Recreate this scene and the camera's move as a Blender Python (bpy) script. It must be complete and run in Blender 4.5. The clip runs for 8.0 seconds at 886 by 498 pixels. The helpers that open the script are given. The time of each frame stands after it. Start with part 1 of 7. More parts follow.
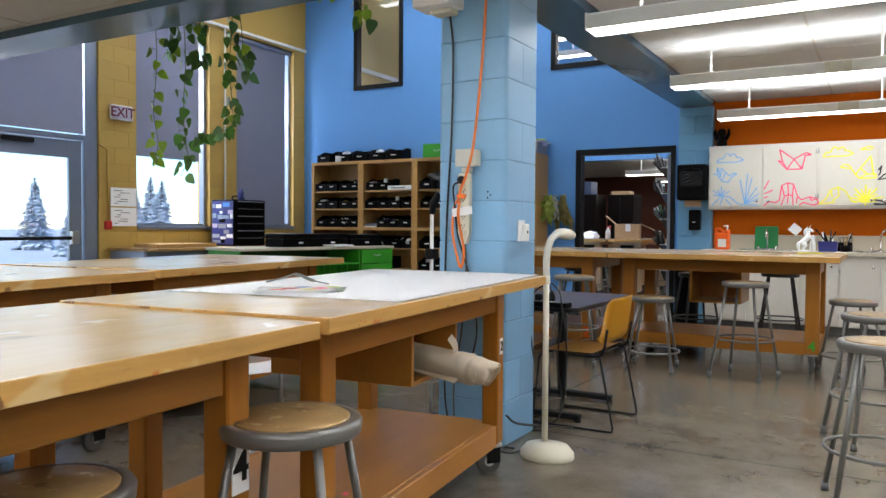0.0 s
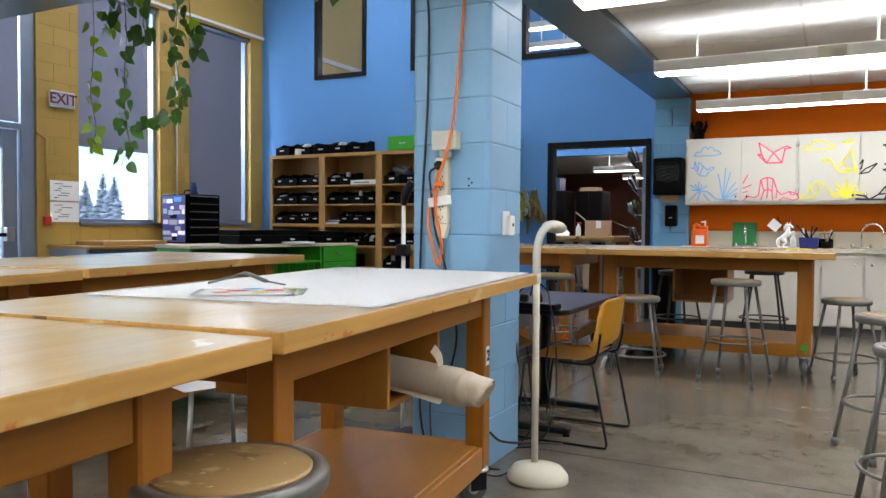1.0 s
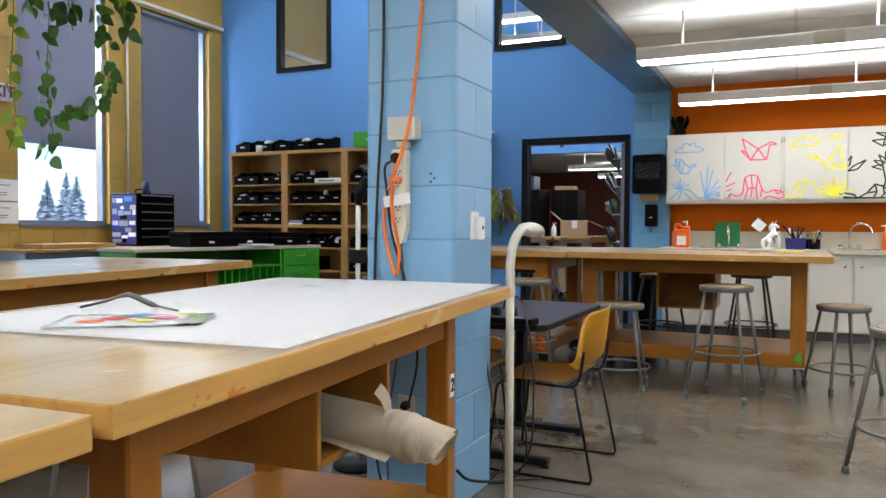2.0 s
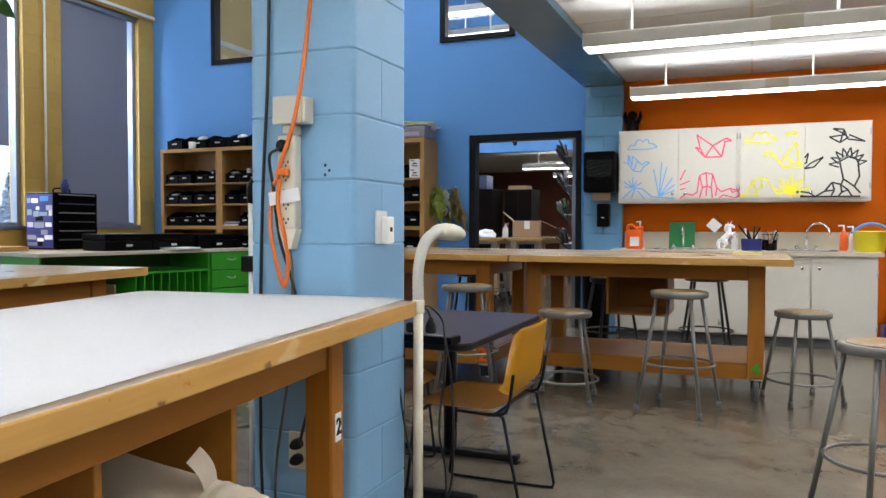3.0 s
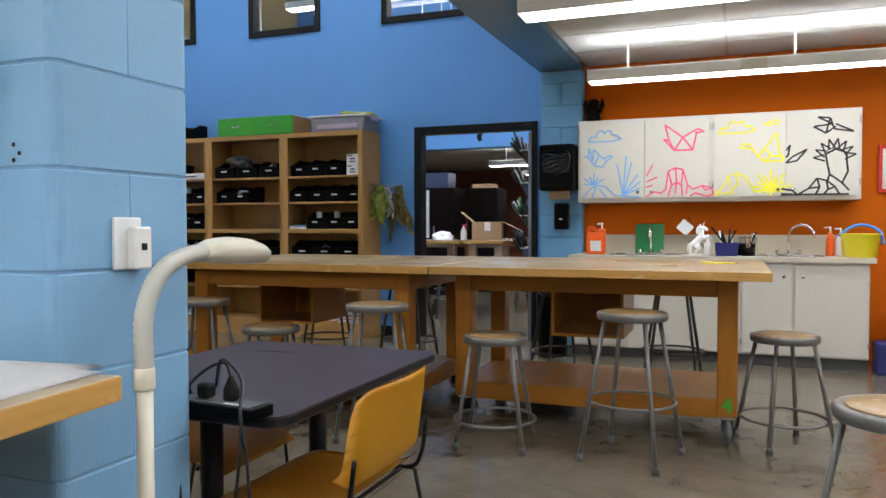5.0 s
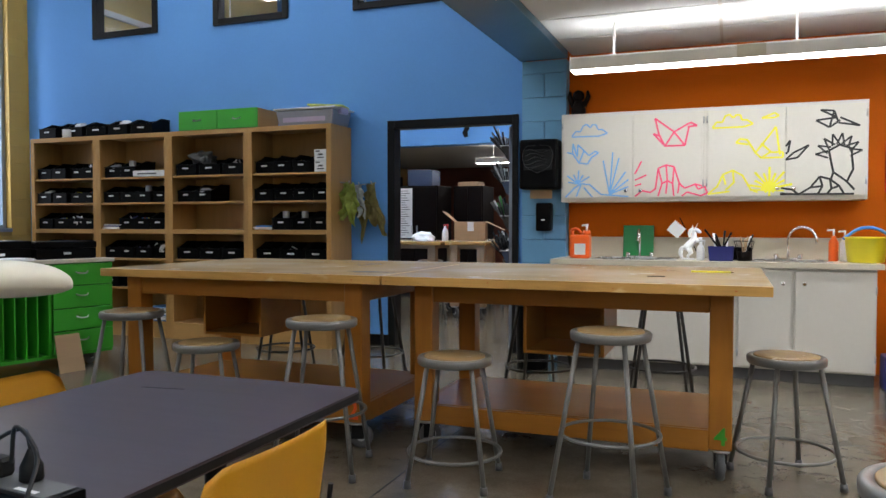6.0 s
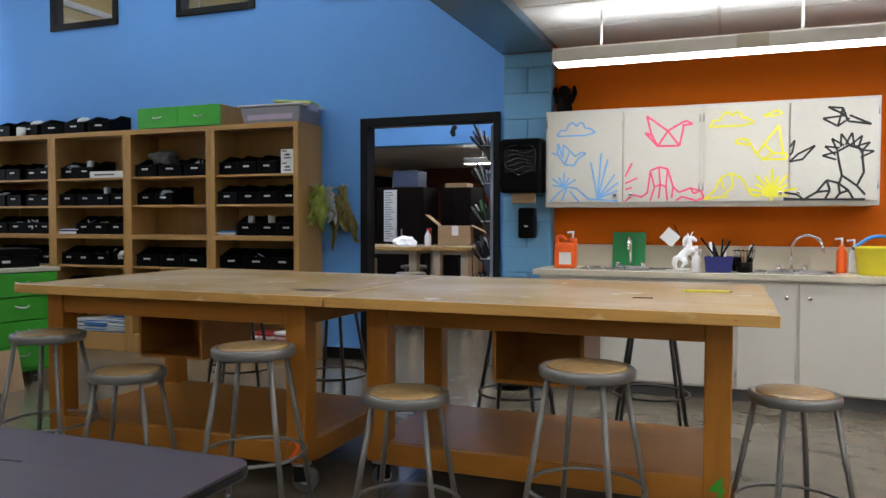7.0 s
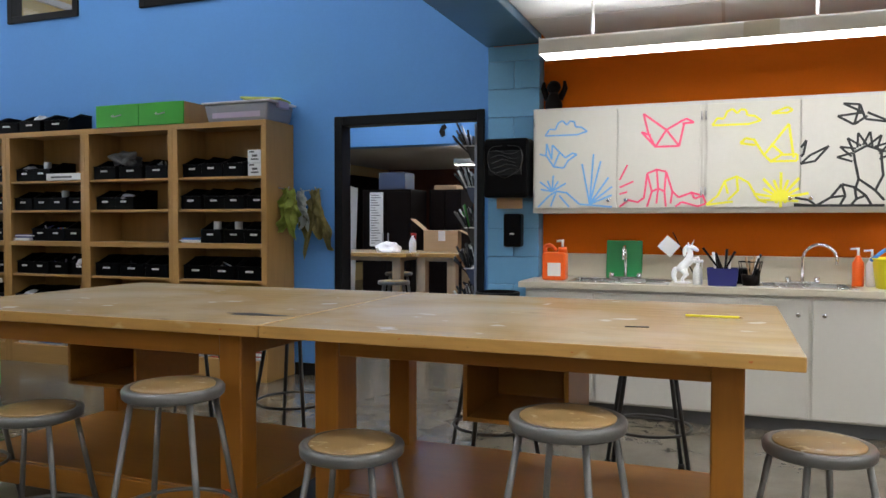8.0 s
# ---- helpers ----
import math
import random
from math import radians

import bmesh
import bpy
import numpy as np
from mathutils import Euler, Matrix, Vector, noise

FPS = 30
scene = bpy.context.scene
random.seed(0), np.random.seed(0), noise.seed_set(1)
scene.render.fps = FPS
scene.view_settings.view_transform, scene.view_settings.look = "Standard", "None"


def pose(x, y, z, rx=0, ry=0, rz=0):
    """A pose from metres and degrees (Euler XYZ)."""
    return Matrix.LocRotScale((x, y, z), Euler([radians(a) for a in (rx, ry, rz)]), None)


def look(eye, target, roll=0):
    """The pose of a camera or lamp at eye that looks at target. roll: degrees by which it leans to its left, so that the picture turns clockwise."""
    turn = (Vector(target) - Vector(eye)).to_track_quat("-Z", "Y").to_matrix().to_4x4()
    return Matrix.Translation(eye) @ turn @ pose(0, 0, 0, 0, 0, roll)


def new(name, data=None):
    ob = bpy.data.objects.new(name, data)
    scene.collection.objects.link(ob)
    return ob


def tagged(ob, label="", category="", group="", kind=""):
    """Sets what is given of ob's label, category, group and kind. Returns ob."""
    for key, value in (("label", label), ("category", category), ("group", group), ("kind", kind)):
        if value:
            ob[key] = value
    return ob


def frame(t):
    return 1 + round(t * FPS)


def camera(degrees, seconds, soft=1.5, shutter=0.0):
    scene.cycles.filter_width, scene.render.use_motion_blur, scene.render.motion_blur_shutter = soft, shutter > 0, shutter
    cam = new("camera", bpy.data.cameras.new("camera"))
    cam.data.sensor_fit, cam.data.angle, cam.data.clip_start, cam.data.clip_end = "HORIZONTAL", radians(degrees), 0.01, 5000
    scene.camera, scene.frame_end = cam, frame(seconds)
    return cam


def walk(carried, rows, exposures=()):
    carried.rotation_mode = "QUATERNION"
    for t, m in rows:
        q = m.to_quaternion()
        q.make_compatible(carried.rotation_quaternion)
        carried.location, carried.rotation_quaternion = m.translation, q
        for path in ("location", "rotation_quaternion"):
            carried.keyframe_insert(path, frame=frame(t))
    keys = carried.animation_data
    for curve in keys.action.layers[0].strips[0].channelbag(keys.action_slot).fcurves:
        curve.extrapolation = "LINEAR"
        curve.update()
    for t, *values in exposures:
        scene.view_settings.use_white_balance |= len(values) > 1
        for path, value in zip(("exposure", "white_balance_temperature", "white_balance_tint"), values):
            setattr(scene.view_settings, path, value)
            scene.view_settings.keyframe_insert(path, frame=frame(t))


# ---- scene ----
cam = camera(60.9, 8.0)
PATH = [
    (0, (0.018, 0.596, 1.105), (-0.986, 2.325, 1.047), 0.4),
    (0.5, (-0.148, 0.773, 1.098), (-1.115, 2.522, 1.036), 0.5),
    (1, (-0.267, 0.966, 1.075), (-1.181, 2.744, 1.014), 0.4),
    (2.5, (-0.463, 1.686, 1.094), (-1.278, 3.511, 1.032), 0.2),
    (3, (-0.453, 1.942, 1.093), (-1.213, 3.791, 1.033), 0.1),
    (3.5, (-0.432, 2.191, 1.107), (-1.169, 4.049, 1.048), 0.0),
    (4, (-0.419, 2.438, 1.104), (-1.149, 4.299, 1.045), 0.0),
    (4.5, (-0.399, 2.677, 1.112), (-1.127, 4.539, 1.053), -0.1),
    (6, (-0.39, 3.476, 1.156), (-1.105, 5.343, 1.088), 0.0),
    (6.5, (-0.395, 3.741, 1.176), (-1.108, 5.609, 1.109), 0.0),
    (7, (-0.393, 4.01, 1.209), (-1.104, 5.878, 1.14), 0.1),
    (7.5, (-0.413, 4.257, 1.212), (-1.12, 6.127, 1.147), 0.1),
    (8, (-0.433, 4.517, 1.259), (-1.14, 6.386, 1.191), 0.1),
]
walk(cam, [(t, look(eye, target, roll)) for t, eye, target, roll in PATH],
     [(0, 0.05), (4.7, 0.02), (6.0, -0.15), (8.0, -0.15)])

# ---- light ----
world = bpy.data.worlds.new("sky")
scene.world = world
world.use_nodes = True
_n = world.node_tree.nodes
_sky = _n.new("ShaderNodeTexSky")
_sky.sky_type, _sky.sun_disc = "NISHITA", False
_sky.sun_elevation, _sky.sun_rotation = radians(40), radians(180)
_sky.dust_density, _sky.ozone_density = 0.0, 6.0
world.node_tree.links.new(_sky.outputs["Color"], _n["Background"].inputs["Color"])
_n["Background"].inputs["Strength"].default_value = 0.28
SUN = bpy.data.lights.new("sun", "SUN")
SUN.energy, SUN.angle, SUN.color = 2.5, radians(12), (1.0, 0.96, 0.9)
new("sun", SUN).matrix_world = look((0, -20, 16.8), (0, 0, 0))
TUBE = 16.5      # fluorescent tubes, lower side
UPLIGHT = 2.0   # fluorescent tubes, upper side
DAY = 1.25       # daylight through one square metre of glazing


def window_light(name, x, y, z, w, h, rz, power, col=(0.80, 0.88, 1.0)):
    d = bpy.data.lights.new(name, "AREA")
    d.shape, d.size, d.size_y, d.energy, d.color = "RECTANGLE", w, h, power, col
    o = new(name, d)
    o.matrix_world = pose(x, y, z, 90, 0, rz)
    return o


# ---- materials ----
def node_mat(name):
    m = bpy.data.materials.new(name)
    m.use_nodes = True
    nt = m.node_tree
    return m, nt, nt.nodes["Principled BSDF"]


def coords(nt, scale, obj=True):
    tc = nt.nodes.new("ShaderNodeTexCoord")
    mp = nt.nodes.new("ShaderNodeMapping")
    mp.inputs["Scale"].default_value = scale if isinstance(scale, tuple) else (scale,) * 3
    if obj:
        nt.links.new(tc.outputs["Object"], mp.inputs["Vector"])
    else:
        g = nt.nodes.new("ShaderNodeNewGeometry")
        nt.links.new(g.outputs["Position"], mp.inputs["Vector"])
    return mp.outputs["Vector"]


def noise_tex(nt, vec, scale, detail=4, rough=0.55, dist=0.0):
    t = nt.nodes.new("ShaderNodeTexNoise")
    t.inputs["Scale"].default_value, t.inputs["Detail"].default_value = scale, detail
    t.inputs["Roughness"].default_value, t.inputs["Distortion"].default_value = rough, dist
    nt.links.new(vec, t.inputs["Vector"])
    return t.outputs["Fac"]


def ramp(nt, fac, stops):
    r = nt.nodes.new("ShaderNodeValToRGB")
    e = r.color_ramp.elements
    while len(e) < len(stops):
        e.new(0.5)
    for el, (p, c) in zip(e, stops):
        el.position, el.color = p, (*c, 1) if len(c) == 3 else c
    nt.links.new(fac, r.inputs["Fac"])
    return r.outputs["Color"]


def mixc(nt, fac, a, b, mode="MIX"):
    m = nt.nodes.new("ShaderNodeMix")
    m.data_type, m.blend_type = "RGBA", mode
    for sock, v in ((m.inputs[0], fac), (m.inputs[6], a), (m.inputs[7], b)):
        if hasattr(v, "is_output"):
            nt.links.new(v, sock)
        else:
            sock.default_value = v if isinstance(v, (int, float)) else (*v, 1)
    return m.outputs[2]


def bump(nt, bsdf, height, strength=0.2, dist=0.002):
    b = nt.nodes.new("ShaderNodeBump")
    b.inputs["Strength"].default_value, b.inputs["Distance"].default_value = strength, dist
    nt.links.new(height, b.inputs["Height"])
    nt.links.new(b.outputs["Normal"], bsdf.inputs["Normal"])


def piece_vary(nt, col, amount=0.12):
    """Light and dark from one piece to the next."""
    oi = nt.nodes.new("ShaderNodeObjectInfo")
    mr = nt.nodes.new("ShaderNodeMapRange")
    mr.inputs[3].default_value, mr.inputs[4].default_value = 1 - amount, 1 + amount
    nt.links.new(oi.outputs["Random"], mr.inputs[0])
    hs = nt.nodes.new("ShaderNodeHueSaturation")
    nt.links.new(mr.outputs[0], hs.inputs["Value"])
    nt.links.new(col, hs.inputs["Color"])
    return hs.outputs["Color"]


def dark(c, k):
    return tuple(v * k for v in c)


def paint(name, c, rough=0.5, metal=0.0, grain=60.0, var=0.12, bmp=0.15, big=1.3, spec=0.5, vary=0.0, world_co=False, coat=0.0):
    """Painted, moulded or plain surface: broad stains and fine grain."""
    m, nt, b = node_mat(name)
    v = coords(nt, 1.0, not world_co)
    n1, n2 = noise_tex(nt, v, big, 5, 0.6), noise_tex(nt, v, grain, 3)
    col = ramp(nt, n1, [(0.3, dark(c, 1 - var)), (0.7, dark(c, 1 + var * 0.5))])
    col = mixc(nt, 0.25, col, ramp(nt, n2, [(0.35, dark(c, 1 - var)), (0.65, dark(c, 1 + var * 0.4))]))
    if vary:
        col = piece_vary(nt, col, vary)
    nt.links.new(col, b.inputs["Base Color"])
    rr = ramp(nt, n1, [(0.3, (rough * 0.85,) * 3), (0.7, (min(1, rough * 1.15),) * 3)])
    nt.links.new(rr, b.inputs["Roughness"])
    b.inputs["Metallic"].default_value, b.inputs["Specular IOR Level"].default_value = metal, spec
    b.inputs["Coat Weight"].default_value = coat
    if bmp:
        bump(nt, b, n2, bmp)
    return m


def wood(name, c, axis=0, rough=0.4, var=0.3, strips=0.0, stains=(), bmp=0.1, coat=0.0, worn=None, vary=0.0, wmin=0.55, wmax=0.75, spec=0.28):
    """Wood with its grain along one axis, worn and stained in patches."""
    m, nt, b = node_mat(name)
    st = [9.0, 9.0, 9.0]
    st[axis] = 0.8
    v = coords(nt, tuple(st))
    g = noise_tex(nt, v, 2.2, 6, 0.6, 0.6)
    st2 = [70.0, 70.0, 70.0]
    st2[axis] = 3.0
    fine = noise_tex(nt, coords(nt, tuple(st2)), 1.0, 3)
    col = ramp(nt, g, [(0.28, dark(c, 1 - var)), (0.5, c), (0.75, dark(c, 1 + var * 0.5))])
    col = mixc(nt, 0.3, col, ramp(nt, fine, [(0.3, dark(c, 1 - var)), (0.7, dark(c, 1.1))]))
    plain = coords(nt, 1.0)
    if strips:
        sx = nt.nodes.new("ShaderNodeTexBrick")
        sx.inputs["Scale"].default_value = 1.0
        sx.inputs["Brick Width"].default_value, sx.inputs["Row Height"].default_value = 0.9, strips
        sx.inputs["Mortar Size"].default_value = 0.0006
        sx.inputs["Color1"].default_value = (0.93, 0.93, 0.92, 1)
        sx.inputs["Color2"].default_value = (1.1, 1.07, 1.04, 1)
        sx.inputs["Mortar"].default_value = (0.6, 0.55, 0.5, 1)
        nt.links.new(plain, sx.inputs["Vector"])
        col = mixc(nt, 0.35, col, sx.outputs["Color"], "MULTIPLY")
    if worn:
        w = noise_tex(nt, plain, 1.7, 3, 0.5, 0.5)
        col = mixc(nt, ramp(nt, w, [(wmin - 0.12, (0, 0, 0)), (wmax, (0.6, 0.6, 0.6))]), col, worn)
    for k, (sc, lo, scale) in enumerate(stains):
        w = noise_tex(nt, coords(nt, (scale * 0.55 + k, scale, scale)), 1.0, 3, 0.5, 0.3)
        col = mixc(nt, ramp(nt, w, [(lo, (0, 0, 0)), (lo + 0.04, (0.8, 0.8, 0.8))]), col, sc)
    if vary:
        col = piece_vary(nt, col, vary)
    nt.links.new(col, b.inputs["Base Color"])
    rr = ramp(nt, noise_tex(nt, plain, 5.0, 5), [(0.2, (rough * 0.985,) * 3), (0.8, (min(1, rough * 1.015),) * 3)])
    nt.links.new(rr, b.inputs["Roughness"])
    b.inputs["Specular IOR Level"].default_value = spec
    b.inputs["Coat Weight"].default_value = coat
    b.inputs["Coat Roughness"].default_value = 0.15
    bump(nt, b, fine, bmp, 0.001)
    return m


def glow(name, c, strength):
    m, nt, b = node_mat(name)
    b.inputs["Base Color"].default_value = (*c, 1)
    b.inputs["Emission Color"].default_value, b.inputs["Emission Strength"].default_value = (*c, 1), strength
    return m


def glassy(name, c=(1, 1, 1), rough=0.02):
    m, nt, b = node_mat(name)
    b.inputs["Base Color"].default_value = (*c, 1)
    b.inputs["Transmission Weight"].default_value, b.inputs["Roughness"].default_value, b.inputs["IOR"].default_value = 1.0, rough, 1.45
    return m


def concrete(name):
    """Polished concrete: blotches, pale clouds, dark worn spots and a shine that varies."""
    m, nt, b = node_mat(name)
    v = coords(nt, 1.0, False)
    a, d, f = noise_tex(nt, v, 0.8, 8, 0.62, 0.4), noise_tex(nt, v, 4.5, 8, 0.66, 0.3), noise_tex(nt, v, 90, 3)
    col = ramp(nt, a, [(0.3, (0.080, 0.062, 0.039)), (0.5, (0.126, 0.103, 0.070)), (0.7, (0.168, 0.141, 0.102))])
    col = mixc(nt, 0.45, col, ramp(nt, d, [(0.28, (0.063, 0.048, 0.029)), (0.5, (0.126, 0.103, 0.070)), (0.72, (0.210, 0.181, 0.134))]))
    col = mixc(nt, 0.16, col, ramp(nt, f, [(0.3, (0.084, 0.070, 0.053)), (0.7, (0.269, 0.241, 0.196))]))
    w = noise_tex(nt, coords(nt, (1.5, 1.9, 1), False), 1.3, 8, 0.7, 0.2)
    col = mixc(nt, ramp(nt, w, [(0.44, (0, 0, 0)), (0.80, (0.5, 0.5, 0.5))]), col, (0.235, 0.207, 0.160))
    k = noise_tex(nt, coords(nt, (3.1, 2.4, 1), False), 1.0, 8, 0.72, 0.3)
    col = mixc(nt, ramp(nt, k, [(0.52, (0, 0, 0)), (0.78, (0.6, 0.6, 0.6))]), col, (0.055, 0.040, 0.024))
    nt.links.new(col, b.inputs["Base Color"])
    nt.links.new(ramp(nt, d, [(0.25, (0.18,) * 3), (0.75, (0.27,) * 3)]), b.inputs["Roughness"])
    b.inputs["Specular IOR Level"].default_value = 0.6
    bump(nt, b, a, 0.04, 0.004)
    return m


BLUE, PALE, YELLOW, ORANGE = (0.118, 0.31, 0.675), (0.205, 0.40, 0.61), (0.49, 0.315, 0.07), (0.56, 0.115, 0.003)
M_FLOOR = concrete("polished_concrete")
M_BLUE = paint("blue_wall_paint", BLUE, 0.6, grain=45, var=0.07, bmp=0.12, big=0.6, spec=0.25, world_co=True)
M_BEAM = paint("blue_beam_gloss", (0.075, 0.15, 0.23), 0.22, grain=8, var=0.05, bmp=0.08, world_co=True)
M_PALE = paint("pale_blue_block_paint", PALE, 0.42, grain=90, var=0.08, bmp=0.35, big=2.0, vary=0.05, world_co=True)
M_PIER = paint("blue_block_paint", (0.14, 0.34, 0.55), 0.45, grain=90, var=0.08, bmp=0.3, vary=0.05, world_co=True)
M_GROUT_B = paint("painted_joint_blue", dark(PALE, 0.86), 0.55, var=0.1, world_co=True)
M_GROUT_P = paint("painted_joint_deep_blue", (0.10, 0.25, 0.43), 0.6, var=0.1, world_co=True)
M_YEL = paint("yellow_block_paint", YELLOW, 0.5, grain=80, var=0.08, bmp=0.35, vary=0.05, world_co=True)
M_GROUT_Y = paint("painted_joint_yellow", dark(YELLOW, 0.93), 0.55, var=0.1, world_co=True)
M_YELPALE = paint("pale_yellow_wall_paint", (0.74, 0.58, 0.26), 0.55, grain=45, var=0.07, world_co=True)
M_YELPLAIN = paint("yellow_wall_paint", YELLOW, 0.55, grain=45, var=0.07, world_co=True)
M_ORANGE = paint("orange_wall_paint", ORANGE, 0.7, grain=60, var=0.08, bmp=0.12, big=0.8, spec=0.12, world_co=True)
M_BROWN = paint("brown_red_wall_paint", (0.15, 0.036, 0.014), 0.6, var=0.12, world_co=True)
M_WHITEWALL = paint("off_white_wall_paint", (0.66, 0.64, 0.6), 0.6, var=0.05, world_co=True)
M_TILE = paint("ceiling_tile", (0.56, 0.55, 0.535), 0.9, grain=160, var=0.10, bmp=0.5, world_co=True)
M_GRID = paint("white_ceiling_grid", (0.42, 0.37, 0.31), 0.5, var=0.08)
M_DECK = paint("white_metal_deck", (0.62, 0.64, 0.66), 0.45, 0.0, var=0.08)
M_BLACK = paint("black_frame_paint", (0.007, 0.007, 0.008), 0.45, var=0.2, spec=0.2)
M_WHITE = paint("white_enamel", (0.84, 0.83, 0.79), 0.35, var=0.05, bmp=0.05)
M_LAM = paint("white_laminate_cabinet", (0.64, 0.61, 0.55), 0.38, grain=30, var=0.05, bmp=0.04)
M_COUNTER = paint("cream_speckled_laminate", (0.62, 0.56, 0.44), 0.35, grain=220, var=0.14, bmp=0.02)
M_TOP = wood("maple_table_top", (0.42, 0.285, 0.135), 0, 0.25, 0.2, 0.055, [((0.27, 0.20, 0.125), 0.69, 6.0), ((0.60, 0.55, 0.46), 0.66, 9.0)], 0.03, 0.0, (0.52, 0.46, 0.36), wmin=0.44, wmax=0.62, spec=0.45)
M_EDGE = wood("maple_table_edge", (0.54, 0.30, 0.085), 0, 0.38, 0.25, 0, [((0.64, 0.47, 0.23), 0.60, 7), ((0.13, 0.055, 0.018), 0.635, 19), ((0.50, 0.12, 0.03), 0.66, 30)], 0.1, 0.1)
M_LEG = wood("varnished_table_leg", (0.34, 0.130, 0.016), 2, 0.36, 0.18, 0, [], 0.06, 0.06, vary=0.06)
M_APRON = wood("varnished_table_apron", (0.35, 0.140, 0.019), 0, 0.36, 0.18, 0, [], 0.06, 0.06, vary=0.06)
M_LOW = wood("varnished_lower_shelf", (0.36, 0.155, 0.026), 0, 0.30, 0.14, 0, [], 0.03, 0.0)
M_SHELF = wood("birch_shelf_upright", (0.42, 0.235, 0.078), 2, 0.42, 0.16, 0, [], 0.05, 0.1, vary=0.05)
M_SHELFH = wood("birch_shelf_board", (0.44, 0.25, 0.085), 0, 0.42, 0.16, 0, [], 0.05, 0.1, vary=0.05)
M_STEEL = paint("grey_stool_enamel", (0.16, 0.155, 0.145), 0.33, 0.3, grain=140, var=0.16, bmp=0.05, spec=0.6)
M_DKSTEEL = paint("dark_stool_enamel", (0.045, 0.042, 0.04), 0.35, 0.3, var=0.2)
M_SEAT = wood("worn_hardboard_seat", (0.29, 0.18, 0.07), 0, 0.33, 0.2, 0, [((0.62, 0.55, 0.42), 0.66, 42), ((0.13, 0.07, 0.03), 0.64, 14), ((0.55, 0.42, 0.22), 0.66, 24)], 0.12, 0.25, (0.42, 0.29, 0.13))
M_GLOSSBLACK = paint("glossy_black_plastic", (0.02, 0.02, 0.022), 0.16, var=0.1, bmp=0, spec=0.7)
M_RUBBER = paint("black_rubber", (0.01, 0.01, 0.01), 0.6, var=0.2, spec=0.2)
M_GREYRUB = paint("grey_caster_tread", (0.10, 0.10, 0.10), 0.5, var=0.2)
M_ZINC = paint("zinc_plate", (0.5, 0.5, 0.5), 0.35, 0.9, var=0.15)
M_CHROME = paint("chrome", (0.75, 0.75, 0.76), 0.12, 1.0, var=0.05, bmp=0)
M_STAIN = paint("stainless_sink", (0.55, 0.55, 0.55), 0.28, 1.0, var=0.1, bmp=0.05)
M_BIN = paint("black_plastic_bin", (0.0022, 0.0022, 0.0026), 0.36, grain=200, var=0.2, bmp=0.05, spec=0.07)
M_LABEL = paint("white_label", (0.75, 0.75, 0.75), 0.6, var=0.06)
M_GREEN = paint("bright_green_paint", (0.035, 0.34, 0.018), 0.4, var=0.08, bmp=0.05)
# the cabinet green halved: shade on its recessed back is put into the colour
M_DKGREEN = paint("shaded_dark_green", (0.018, 0.16, 0.015), 0.5, var=0.1)
M_PAPER = paint("white_paper", (0.95, 0.95, 0.96), 0.6, grain=25, var=0.015, bmp=0.0)
M_LIMEPAPER = paint("pale_green_paper", (0.62, 0.74, 0.56), 0.7, var=0.05, bmp=0)
M_KRAFT = wood("kraft_cardboard", (0.42, 0.28, 0.16), 0, 0.8, 0.12, 0, [], 0.1)
M_CANVAS = paint("cream_canvas_roll", (0.80, 0.71, 0.57), 0.85, grain=180, var=0.08, bmp=0.4)
M_CREAM = paint("cream_plastic", (0.66, 0.62, 0.50), 0.4, var=0.06, bmp=0.03)
M_CREAMRIB = paint("cream_ribbed_gooseneck", (0.50, 0.49, 0.44), 0.45, var=0.1)
M_YCHAIR = paint("yellow_plastic_shell", (0.66, 0.34, 0.02), 0.36, grain=180, var=0.07, bmp=0.12)
M_OCHAIR = paint("ochre_plastic_seat", (0.52, 0.24, 0.02), 0.38, grain=180, var=0.08, bmp=0.12)
M_CABLE_O = paint("orange_cable", (0.85, 0.20, 0.03), 0.4, var=0.08, bmp=0)
M_CABLE_B = paint("black_cable", (0.01, 0.01, 0.01), 0.45, var=0.1, bmp=0)
M_GREYTOP = wood("grey_laminate_top", (0.050, 0.036, 0.043), 0, 0.36, 0.22, 0, [], 0.03)
M_SHADE = paint("lilac_grey_shade_cloth", (0.21, 0.215, 0.265), 0.8, grain=300, var=0.05, bmp=0.2, big=0.8)
_sh = M_SHADE.node_tree
_tr, _mx = _sh.nodes.new("ShaderNodeBsdfTranslucent"), _sh.nodes.new("ShaderNodeMixShader")
_tr.inputs["Color"].default_value, _mx.inputs[0].default_value = (0.42, 0.43, 0.53, 1), 0.22
_sh.links.new(_sh.nodes["Principled BSDF"].outputs[0], _mx.inputs[1])
_sh.links.new(_tr.outputs[0], _mx.inputs[2])
_sh.links.new(_mx.outputs[0], _sh.nodes["Material Output"].inputs["Surface"])
M_ALU = paint("aluminium_frame", (0.27, 0.31, 0.39), 0.35, 0.6, var=0.06)
M_REDC = paint("red_plastic", (0.60, 0.03, 0.02), 0.4, var=0.1)
M_EXITRED = paint("dark_red_lettering", (0.14, 0.008, 0.03), 0.5, var=0.1, bmp=0)
M_SIGN = paint("lilac_white_sign_face", (0.42, 0.42, 0.55), 0.35, var=0.06, bmp=0)
M_ORPL = paint("orange_plastic", (0.85, 0.12, 0.01), 0.35, var=0.06)
M_YELPL = paint("yellow_plastic", (0.80, 0.70, 0.02), 0.35, var=0.06)
M_BLUEPL = paint("blue_plastic", (0.05, 0.22, 0.60), 0.4, var=0.08)
M_NAVY = paint("navy_plastic", (0.025, 0.03, 0.17), 0.4, var=0.1)
